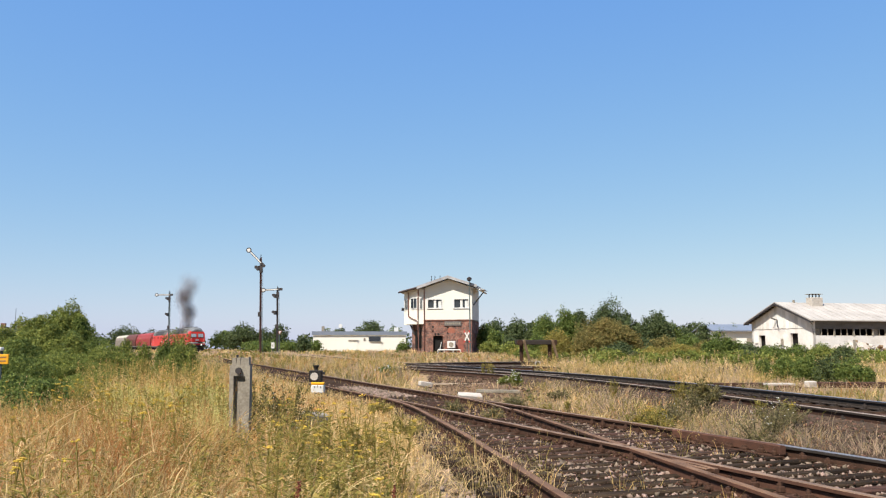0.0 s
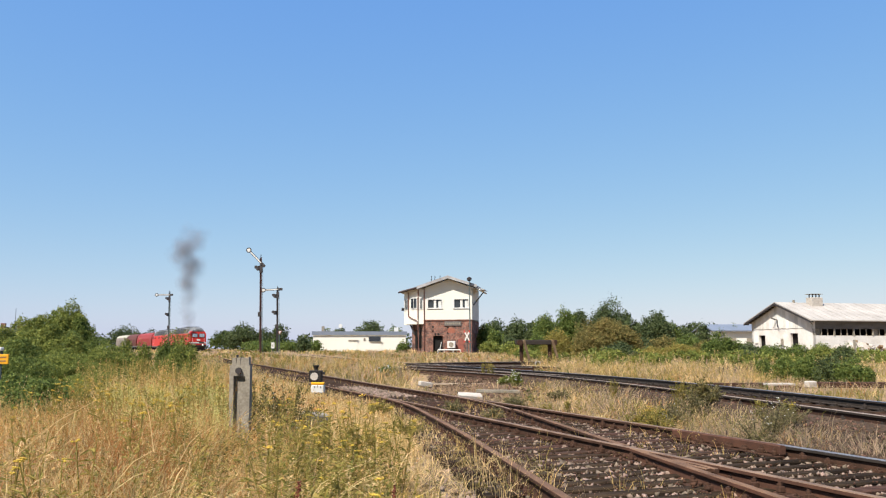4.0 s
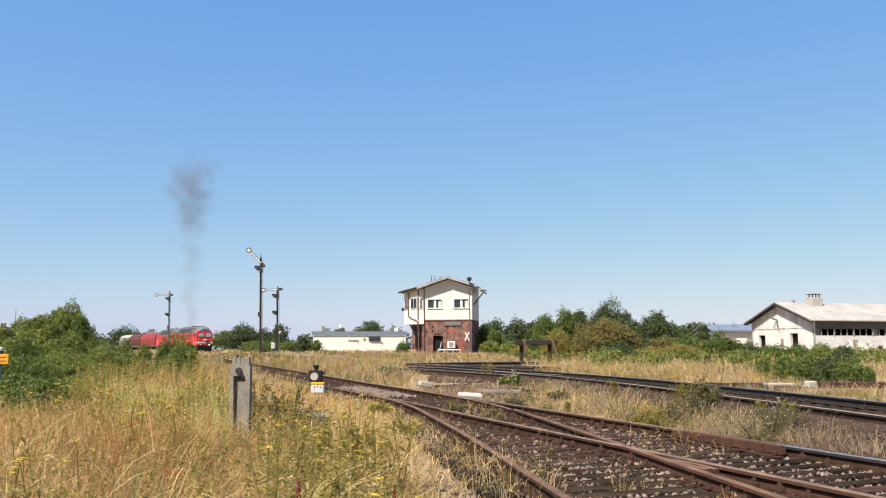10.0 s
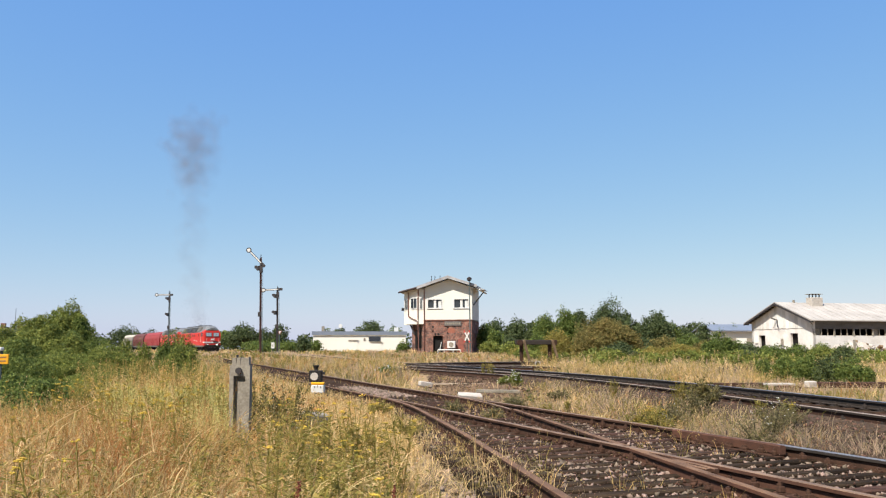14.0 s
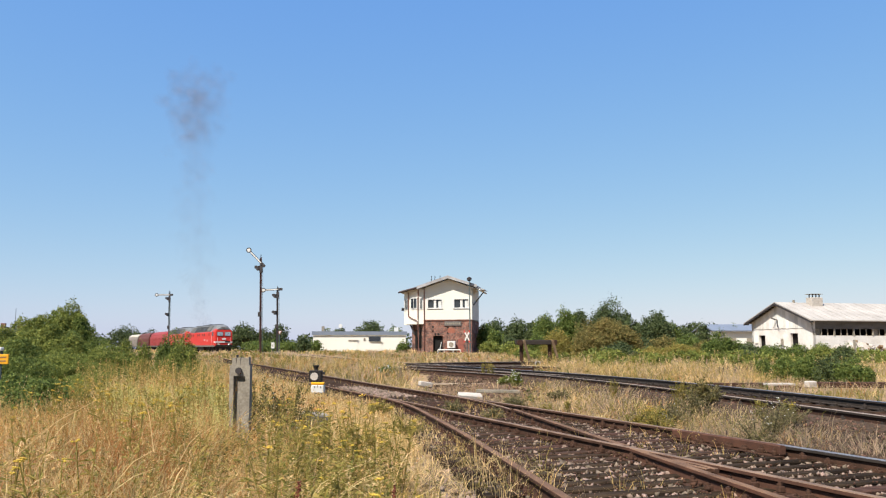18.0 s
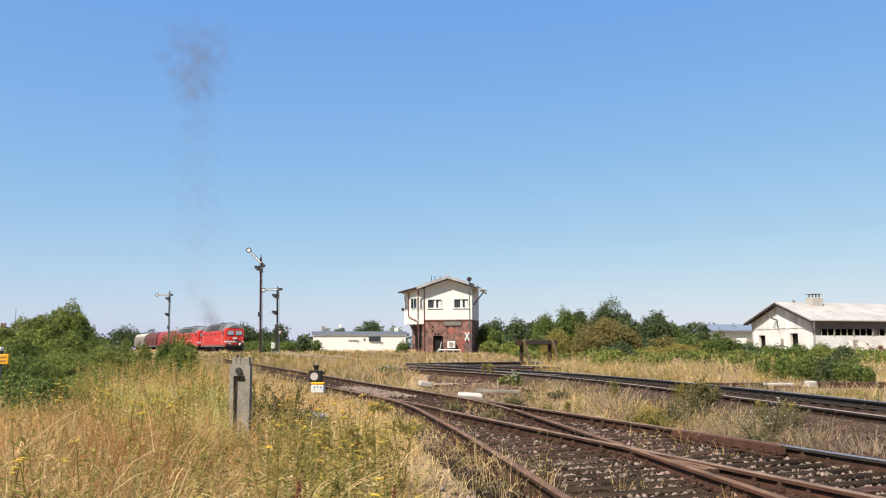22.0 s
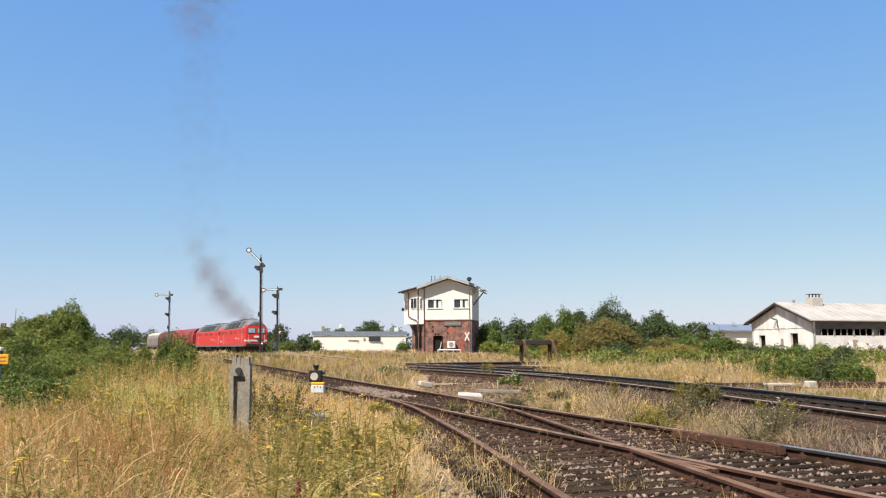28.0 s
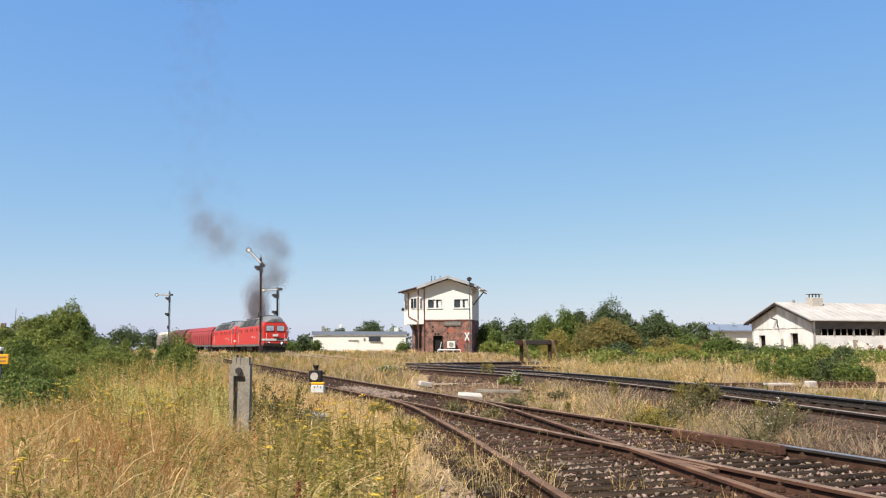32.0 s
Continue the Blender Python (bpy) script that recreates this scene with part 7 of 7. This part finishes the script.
x, y = bed_places(15000, 3.5, 26, True)
stones("ballast_stones", x, y, -0.165 + 0.012 * rs.randn(len(x)), 0.022 + 0.05 * rs.rand(len(x)) ** 2, "stone", "brown and grey crushed stones between the sleepers")
x, y = bed_places(26000, 3.5, 24, True)
stones("pale_stones", x, y, -0.134 + 0.010 * rs.randn(len(x)), 0.022 + 0.065 * rs.rand(len(x)) ** 2.5, "light_stone", "scattered pale stones on the track bed")
y = 4.8 + 5.2 * rs.rand(1700)
x = np.vectorize(rail_d)(y) - 0.08 - 0.9 * rs.rand(1700)
stones("pale_stones", x, y, bed_np(x, y) + 0.012, 0.02 + 0.06 * rs.rand(1700) ** 2, "light_stone", "pale stones on the shoulder of the track bed")
# pale stones lodged in the gaps between the sleepers
k = rs.randint(12, 56, 7000)
y = (k + 0.5) * 0.25 + 0.15 + 0.022 * rs.randn(len(k))
u = -0.25 + rs.rand(len(k)) * (2.1 + 1.4 * np.clip((12 - y) / 8, 0, 1))
x, y = 6.413 - 0.383 * y - u * uy, y - u * ux
ok = patchy(x, y, 2.2, 3.3) + 0.25 * np.clip(x - 1.5, 0, 1.5) > rs.rand(len(x))
x, y = x[ok], y[ok]
stones("gap_stones", x, y, -0.122 + 0.010 * rs.randn(len(x)), 0.018 + 0.050 * rs.rand(len(x)) ** 1.9, "light_stone", "tan broken stones lodged between the sleepers")
# lumps of rust and broken fastenings round the crossing
y = 5.2 + 4.2 * rs.rand(230)
x = np.where(rs.rand(230) < 0.5, np.vectorize(rail_b)(y), np.vectorize(rail_c)(y)) + rs.choice((-1, 1), 230) * (0.05 + 0.14 * rs.rand(230) ** 1.5)
stones("rust_lumps", x, y, -0.088 + 0.010 * rs.randn(230), 0.026 + 0.035 * rs.rand(230), "rust", "lumps of rust and broken fastenings round the crossing")
# loose grit and flakes of rust lying on the sleepers too
x, y = bed_places(5000, 3.5, 20)
stones("grit", x, y, -0.098 + 0.004 * rs.randn(len(x)), 0.008 + 0.022 * rs.rand(len(x)) ** 2, "stone", "grit and rust flakes strewn over the sleepers")
x, y = bed_places(5000, 3.5, 16)
stones("grit", x, y, -0.097 + 0.004 * rs.randn(len(x)), 0.008 + 0.02 * rs.rand(len(x)) ** 2, "orange_rust", "rust flakes strewn over the sleepers")
y = 5.5 + 24 * rs.rand(9000) ** 1.4
x = np.interp(y, MAIN_XY[:, 1], MAIN_XY[:, 0]) - 0.92 - 1.5 * rs.rand(len(y)) ** 1.3
stones("earth_clods", x, y, bed_np(x, y) + 0.004, 0.015 + 0.045 * rs.rand(len(x)) ** 3, "stone", "brown clods and stones on the trodden earth")
y = 16.5 + 14 * rs.rand(2500)
x = 0.95 + 1.4 * (2 * rs.rand(len(y)) - 1)
stones("earth_clods", x, y, bed_np(x, y) + 0.03, 0.03 + 0.06 * rs.rand(len(x)) ** 3, "stone", "stones on the bare earth")
# a pale heap of ballast between the rails by the points
y = 17.2 + 4.2 * rs.rand(900)
x = 6.413 - 0.383 * y - 0.35 - 0.75 * rs.rand(900)
stones("ballast_heap", x, y, -0.10 + 0.03 * rs.rand(900), 0.04 + 0.05 * rs.rand(900), "light_stone", "pale loose ballast between the rails")
y = 6 + 30 * rs.rand(9500) ** 1.3
x = np.interp(y, MAIN_XY[:, 1], MAIN_XY[:, 0]) + (rs.rand(len(y)) - 0.5) * 3.0
stones("main_ballast_stones", x, y, np.interp(np.abs(main_dist(x, y)), (0, 1.7, 2.4), (-0.03, -0.035, -0.26)) + 0.015 * rs.randn(len(x)), 0.022 + 0.035 * rs.rand(len(x)), "dark_stone", "dark oily stones of the main line")


# flowering weeds
def tansy(i, x, y, h, heads, extra=0):
    r = random.Random(300 + i)
    e = thing("tansy_plant", pose(x, y, float(land_np(np.array(x), np.array(y))), 0, 0, r.uniform(0, 360)), "tall green weed with flat yellow flower heads", "weed", "flowering tansy weeds")
    st, lf = B(), B()
    tops = []
    for k in range(max(2, heads) + extra):
        a, out = r.uniform(0, 6.28), r.uniform(0.02, 0.16) * h / 0.6
        p0 = Vector((r.uniform(-.04, .04), r.uniform(-.04, .04), -0.05))
        p1 = p0 + Vector((math.cos(a) * out * 0.4, math.sin(a) * out * 0.4, h * 0.55))
        p2 = Vector((math.cos(a) * out, math.sin(a) * out, h * r.uniform(0.82, 1.05)))
        rod(st, p0, p1, 0.0045, 0.0035, n=4)
        rod(st, p1, p2, 0.0035, 0.0025, n=4)
        tops.append(p2)
        for j in range(13):
            u = r.uniform(0.12, 0.95)
            q = p0.lerp(p1, u * 2) if u < 0.5 else p1.lerp(p2, u * 2 - 1)
            b = r.uniform(0, 6.28)
            d = Vector((math.cos(b), math.sin(b), r.uniform(0.2, 0.9))) * r.uniform(0.045, 0.09)
            s = d.cross(Vector((0, 0, 1))).normalized() * 0.010
            vs = [lf.verts.new(v) for v in (q, q + d * 0.5 + s, q + d + Vector((0, 0, -0.015)), q + d * 0.5 - s)]
            lf.faces.new(vs)
    part("stalk", st, M["weed"], e)
    part("foliage", lf, M["weed"], e)
    for p in tops[:heads]:
        bm = B()
        for j in range(r.randint(7, 12)):
            b, q = r.uniform(0, 6.28), r.uniform(0, 0.026)
            c = p + Vector((math.cos(b) * q, math.sin(b) * q, r.uniform(-0.004, 0.008)))
            bmesh.ops.create_icosphere(bm, subdivisions=1, radius=0.0068, matrix=Matrix.Translation(c) @ Matrix.Diagonal((1, 1, 0.6, 1)))
        part("flower_head", bm, M["flower"], e)


r = random.Random(21)
k = 0
while k < 160:
    if k < 70:
        y = 3.3 + 7 * r.random() ** 1.3
        x = r.uniform(-0.60 * y - 0.2, 0.3)
    elif k < 145:
        # a band of yellow heads on the crest of the meadow
        y = r.uniform(6.2, 12.5)
        x = r.uniform(-0.46, -0.24) * y
    else:
        y = r.uniform(3.8, 7.5)
        x = r.uniform(-0.24, -0.06) * y
    g = float(siding_gap(np.array([x]), np.array([y]))[0])
    if g < (1.0 if y < 8.5 else 0.5) or (abs(x / y + 0.251) < 0.035 and y < 8.3):
        continue
    tansy(k, x, y, r.uniform(0.42, 0.66) if g > 1.6 else r.uniform(0.25, 0.5), r.choice((0, 0, 1, 1, 2)) if y < 5.0 else r.choice((0, 1, 1, 2, 3)))
    k += 1


# tall branching weeds that stand up before the golden grass
for i, (x, y, h, heads) in enumerate(((-0.70, 6.0, 0.78, 5), (-0.55, 6.0, 0.74, 5), (-0.86, 6.0, 0.66, 4), (-0.38, 6.3, 0.62, 4), (-0.34, 6.1, 0.72, 4), (-0.62, 5.2, 0.50, 3), (-0.95, 5.4, 0.52, 3), (-0.75, 4.9, 0.48, 2))):
    tansy(600 + i, x, y, h, heads, extra=1)


# taller weeds between the siding and the main line: one with yellow flowers, others dusty green
for i, (x, y, h, heads) in enumerate(((2.95, 11.4, 0.42, 9), (3.1, 11.5, 0.36, 8), (2.8, 11.3, 0.30, 6), (4.05, 13.6, 0.52, 0), (3.9, 13.4, 0.45, 1), (4.15, 13.7, 0.4, 0), (3.4, 16.0, 0.42, 0), (1.2, 15.0, 0.3, 0),
                                      (4.5, 10.6, 0.4, 1), (4.3, 10.9, 0.42, 0), (4.7, 10.9, 0.36, 0), (1.5, 26.5, 0.55, 0), (1.6, 26.2, 0.5, 3), (1.35, 26.8, 0.5, 2), (3.6, 12.4, 0.3, 0), (2.2, 14.2, 0.32, 0), (1.7, 13.4, 0.36, 0))):
    tansy(400 + i, x, y, h, heads, extra=9)


def weed_bush(i, x, y, h, r, material, bloom, label):
    """A bushy weed: arching stems with many small leaves, and small flowers where it blooms."""
    q = np.random.RandomState(700 + i)
    e = thing("bushy_weed", pose(x, y, float(bed_np(np.array([x]), np.array([y]))[0]) - 0.02), label, "weed", "bushy weeds between the tracks")
    ns, per = 40, 62
    a = q.rand(ns) * 2 * np.pi
    out = r * np.sqrt(q.rand(ns)) * 1.1
    tip = np.stack([np.cos(a) * out, np.sin(a) * out, h * (0.5 + 0.55 * q.rand(ns)) * (1 - 0.35 * (out / r) ** 2)], 1)
    u = 0.12 + 0.88 * q.rand(ns, per, 1)
    p = tip[:, None, :] * np.concatenate([u ** 1.5, u ** 1.5, u], 2) + q.randn(ns, per, 3) * 0.012
    size = max(0.014, 0.0022 * y) * (1.5 if h > 0.5 else 1.0)
    d = q.randn(ns, per, 3)
    d /= np.linalg.norm(d, axis=2)[:, :, None]
    d *= size * (0.6 + 0.9 * q.rand(ns, per, 1))
    s = np.cross(d, q.randn(ns, per, 3))
    s *= 0.28 * size / np.linalg.norm(s, axis=2)[:, :, None]
    v = np.stack([p, p + d * 0.5 + s, p + d, p + d * 0.5 - s], 2).reshape(-1, 3)
    raw("foliage", v, np.arange(ns * per)[:, None] * 4 + [0, 1, 2, 3], M[material], e)
    st = B()
    for t in tip[::2]:
        m = Vector((t[0] * 0.35, t[1] * 0.35, t[2] * 0.5))
        rod(st, (0, 0, -0.05), m, 0.004, 0.003, n=4)
        rod(st, m, Vector(t), 0.003, 0.0015, n=4)
    part("stalk", st, M["bark"], e)
    for t in tip[:bloom]:
        bm = B()
        for j in range(3):
            c = Vector(t) * q.uniform(0.85, 1.04) + Vector(q.randn(3) * 0.02)
            bmesh.ops.create_icosphere(bm, subdivisions=1, radius=max(0.006, 0.0008 * y), matrix=Matrix.Translation(c) @ Matrix.Diagonal((1, 1, 0.6, 1)))
        part("flower", bm, M["petal" if material != "weed" else "flower"], e)


for i, (x, y, h, r, material, bloom, label) in enumerate((
        (4.15, 12.9, 0.52, 0.25, "weed_dark", 0, "dark olive bushy weed beside the main line"),
        (4.45, 13.3, 0.36, 0.25, "weed_grey", 0, "grey-green bushy weed beside the main line"),
        (2.85, 10.8, 0.42, 0.26, "weed", 12, "bushy weed with yellow flowers between the tracks"),
        (2.60, 10.9, 0.34, 0.22, "weed", 14, "bushy weed with yellow flowers between the tracks"),
        (3.45, 8.9, 0.46, 0.32, "weed_grey", 3, "grey-green bushy weed between the tracks"),
        (3.85, 9.4, 0.44, 0.30, "weed_grey", 5, "grey-green bushy weed between the tracks"),
        (4.25, 9.9, 0.36, 0.26, "weed_grey", 2, "grey-green bushy weed between the tracks"),
        (3.25, 11.4, 0.40, 0.28, "weed_grey", 4, "grey-green bushy weed between the tracks"),
        (3.75, 12.0, 0.44, 0.26, "weed_grey", 0, "grey-green bushy weed between the tracks"),
        (-2.15, 9.3, 0.76, 0.36, "weed_dark", 4, "tall dusty weed behind the concrete post"),
        (-1.88, 9.7, 0.84, 0.40, "weed_dark", 3, "tall dusty weed behind the concrete post"),
        (-1.76, 9.3, 0.74, 0.36, "weed_dark", 0, "tall browned weed behind the concrete post"),
        (-4.6, 8.6, 0.34, 0.40, "leaf_dark", 14, "low dark weed with pale flowers under the bushes"),
        (-5.0, 9.0, 0.34, 0.40, "leaf_dark", 12, "low dark weed with pale flowers under the bushes"),
        (1.95, 21.5, 0.50, 0.20, "leaf_light", 12, "green weed with white flowers beside the main line"),
        (1.7, 22.2, 0.30, 0.18, "leaf_light", 6, "green weed with white flowers beside the main line"),
        (-2.0, 29.5, 0.42, 0.45, "leaf", 18, "low weed with white flowers in dry grass"),
        (2.4, 16.5, 0.30, 0.25, "weed_grey", 0, "grey-green bushy weed between the tracks"),
        (1.3, 14.6, 0.34, 0.24, "weed_grey", 0, "grey-green bushy weed between the tracks"),
        (0.15, 13.6, 0.30, 0.22, "weed_grey", 0, "grey-green weed growing between the rails"),
        (0.75, 12.3, 0.26, 0.2, "weed_grey", 0, "grey-green weed growing between the rails"),
        (-1.05, 13.2, 0.36, 0.25, "weed", 0, "olive bushy weed at the edge of the track"),
        (-0.45, 10.0, 0.40, 0.3, "weed", 2, "olive bushy weed at the edge of the track"),
        (-1.5, 7.5, 0.62, 0.36, "weed", 5, "tall olive bushy weed beside the concrete post"),
        (-1.25, 7.9, 0.55, 0.32, "weed", 4, "tall olive bushy weed beside the concrete post"),
        (-1.62, 7.95, 0.68, 0.30, "weed_grey", 3, "tall dusty weed beside the concrete post"))):
    weed_bush(i, x, y, h, r, material, bloom, label)


def dock(i, x, y, h):
    r = random.Random(500 + i)
    e = thing("dock_plant", pose(x, y, float(land_np(np.array(x), np.array(y))), r.uniform(-8, 8), r.uniform(-8, 8), 0), "dried red-brown dock seed stalk", "weed", "dock stalks")
    part("stem", rod(B(), (0, 0, -0.05), (0, 0, h), 0.005, 0.002, n=5), M["dock"], e)
    bm = B()
    for j in range(90):
        z = h * r.uniform(0.55, 1.0)
        q = 0.022 * (1.05 - z / h) * 2 + 0.003
        bmesh.ops.create_icosphere(bm, subdivisions=1, radius=0.0038, matrix=Matrix.Translation((r.uniform(-q, q), r.uniform(-q, q), z)))
    part("seeds", bm, M["dock"], e)


for i, (x, y, h) in enumerate(((-0.54, 2.7, 0.58), (-0.585, 2.75, 0.50), (-0.52, 2.66, 0.48), (-0.73, 2.7, 0.46), (-0.19, 3.0, 0.50), (-0.21, 3.05, 0.44), (-1.02, 3.3, 0.3), (-0.25, 4.0, 0.40))):
    dock(i, x, y, h)


# ---- exhaust smoke, in drifting puffs ----
def train_s(t):
    """Distance of the train's front behind the yard's signal, in metres."""
    t = max(t, 0.0)
    return 56.1191 + -0.059129 * t ** 2 + 1.05849e-03 * t ** 3 + -7.24816e-05 * t ** 4 + 1.32744e-06 * t ** 5


ARC = [0.0]
for a, b in zip(MAIN, MAIN[1:]):
    ARC.append(ARC[-1] + (b - a).length)
S0 = float(np.interp(94.0, MAIN_XY[:, 1], ARC))


STACK = 9.6    # the exhaust behind the front buffers


def on_line(s):
    """Place on the main line s metres behind the reference point."""
    return Vector((float(np.interp(S0 + s, ARC, MAIN_XY[:, 0])), float(np.interp(S0 + s, ARC, MAIN_XY[:, 1]))))


def vehicle_pose(s):
    a, b = on_line(s - 5), on_line(s + 5)
    c = (a + b) / 2
    d = a - b
    return pose(c.x, c.y, main_rail(c.y), 0, 0, math.degrees(math.atan2(d.y, d.x)))


def puff(i, n):
    """A soft round cloud of fine, half clear soot flakes, one rigid piece."""
    r = np.random.RandomState(2000 + i)
    p = r.randn(n, 3) * np.array([0.70, 0.70, 0.72])
    far = np.linalg.norm(p, axis=1)[:, None]
    p *= np.minimum(1.0, 1.25 / np.maximum(far, 0.01)) ** 0.9
    v = (p[:, None, :] + r.randn(n, 3, 3) * 0.034).reshape(-1, 3)
    ob = raw("smoke_puff", v, np.arange(n * 3).reshape(-1, 3), M["soot"])
    return tagged(ob, "drifting puff of grey diesel exhaust smoke", "smoke", "exhaust smoke puffs", kind="stuff")


# how hard the engine works, by the time at which the smoke leaves it: puffs a second, flakes in a puff,
# rising speed, side wind, how far the billow spreads and how fast
WORK = ((-4.45, 56, 640, 2.24, -0.34, 4.8, 19.0), (-2.2, 56, 640, 2.22, -0.05, 4.8, 19.0), (-0.6, 40, 500, 2.18, 0.05, 3.2, 14.0), (0.4, 19, 370, 2.15, 0.05, 3.8, 13.0),
        (5.0, 11, 270, 2.12, 0.02, 4.4, 13.0), (9.0, 11, 260, 2.12, 0.02, 5.0, 14.0), (13.5, 10, 240, 2.12, 0.0, 7.0, 16.0), (15.5, 9, 170, 2.1, -0.5, 8.0, 16.0), (19.0, 11, 230, 2.0, -1.2, 8.0, 16.0), (20.6, 18, 400, 2.0, -1.5, 5.0, 11.0), (21.6, 20, 420, 2.0, -1.4, 3.0, 6.0),
        (22.6, 26, 440, 1.85, -1.25, 2.4, 4.0), (25.5, 34, 540, 2.15, -1.25, 3.8, 4.0), (26.8, 38, 520, 2.5, -0.70, 4.0, 3.6), (27.4, 42, 520, 2.9, 0.7, 3.8, 3.2),
        (28.1, 46, 560, 3.1, 2.2, 3.0, 2.8), (29.3, 54, 720, 2.9, 1.7, 2.9, 2.8), (29.9, 66, 900, 2.4, 0.4, 2.6, 2.6), (32.0, 64, 800, 2.2, 0.10, 2.6, 2.6))


def smoke_rows():
    """Puffs as (object, rows): each rides in the engine until it leaves the stack, then rises, drifts and spreads."""
    r = random.Random(77)
    cols = list(zip(*WORK))
    out = []
    te, i = WORK[0][0], 0
    while te < 31.9:
        rate, n, rise, wind, wide, slow = [float(np.interp(te, cols[0], c)) for c in cols[1:]]
        # whole billows roll to one side together, then to the other
        k = te * 2.6
        roll = Vector((math.sin(k) + 0.6 * math.sin(k * 2.3 + 1), math.cos(k * 1.1) + 0.5 * math.sin(k * 1.9), 0.8 * math.sin(k * 1.7 + 2)))
        out_to = (roll * 0.55 + Vector((r.uniform(-0.9, 0.9), r.uniform(-0.9, 0.9), r.uniform(-0.8, 0.8)))) * wide
        ob = puff(i, int(1.3 * n * r.uniform(0.7, 1.3)))
        c = on_line(train_s(te) + STACK)
        z0 = main_rail(c.y) + 3.2
        times = sorted({round(float(t), 2) for t in np.arange(0, 32.01, 2.0)} | {round(q, 2) for q in (te, te + 0.4, te + 1.0) if 0 < q < 32})
        rows = []
        for t in times:
            if t <= te + 0.02:
                q = on_line(train_s(t) + STACK)
                rows.append((t, pose(q.x, q.y, main_rail(q.y) + 2.3)))
            else:
                a = t - te
                u = a / (a + slow) + 0.014 * a
                push = wind * 3.0 * (1 - math.exp(-a / 3.0))
                rows.append((t, pose(c.x + push + out_to.x * u, c.y + out_to.y * u, z0 + rise * a + out_to.z * u, 0, 0, a * (7 if i % 2 else -6))))
        out.append((ob, rows))
        te += r.uniform(0.6, 1.4) / rate
        i += 1
    return out


SMOKE = smoke_rows()


def insect(label):
    e = thing("flying_insect", pose(0, 0, 0), label, "insect")
    part("body", loft(B(), [[(x, q * math.cos(k * 1.0472), q * math.sin(k * 1.0472)) for k in range(6)] for x, q in ((-.008, .0007), (-.004, .002), (.003, .0024), (.007, .0007))]), M["black"], e)
    for s in (-1, 1):
        bm = B()
        loft(bm, [[(-.002, s * .002, .003), (.004, s * .002, .003), (.003, s * .010, .004), (-.004, s * .009, .004)],
                  [(-.002, s * .002, .0034), (.004, s * .002, .0034), (.003, s * .010, .0044), (-.004, s * .009, .0044)]])
        part("wing", bm, M["iron"], e)
    return e


FLY = insect("small dark insect flying past")
FLY2 = insect("small dark insect crossing the sky")


def motions():
    """All that moves: the train, its wheels, the smoke and two insects."""
    for e, wheels, gap in TRAIN:
        walk(e, [(float(t), vehicle_pose(train_s(float(t)) + gap)) for t in np.arange(0, 32.01, 1.0)])
        for w in wheels:
            x, r = w.location.x, w.location.z
            rows, t, last = [(0.0, pose(x, 0, r))], 0.0, 0.0
            while t < 32:
                t = min(32.0, t + 0.1)
                turn = (train_s(0) - train_s(t)) / r
                if turn - last > 1.2 or t >= 31.99:
                    rows.append((t, pose(x, 0, r, 0, math.degrees(turn), 0)))
                    last = turn
            walk(w, rows)
    for ob, rows in SMOKE:
        walk(ob, rows)
    walk(FLY, [(0, pose(-14, 3.0, 1.1)), (11.6, pose(-5.0, 3.0, 1.25)), (11.8, pose(-0.55, 3.0, 1.305, 0, 0, 0)), (11.9, pose(0.41, 3.0, 1.317)), (12.0, pose(1.34, 3.0, 1.323)), (12.1, pose(2.3, 3.0, 1.33)), (12.4, pose(5.2, 3.0, 1.4)), (32, pose(40, 3.0, 2.0))])
    walk(FLY2, [(0, pose(60, 6.0, 22, 0, 0, 180)), (18.5, pose(8, 6.0, 4.4, 0, 0, 180)), (19.5, pose(3.24, 6.0, 2.5, 0, 0, 180)), (19.6, pose(2.79, 6.0, 2.33, 0, 0, 180)), (19.8, pose(1.95, 6.0, 1.97, 0, 0, 180)), (20.0, pose(1.49, 6.0, 1.63, 0, 0, 180)),
                (21, pose(-0.2, 6.0, 0.6, 0, 0, 180)), (22, pose(-1.0, 6.0, 0.1, 0, 0, 180)), (32, pose(-1.0, 6.0, 0.1, 0, 0, 180))])


motions()
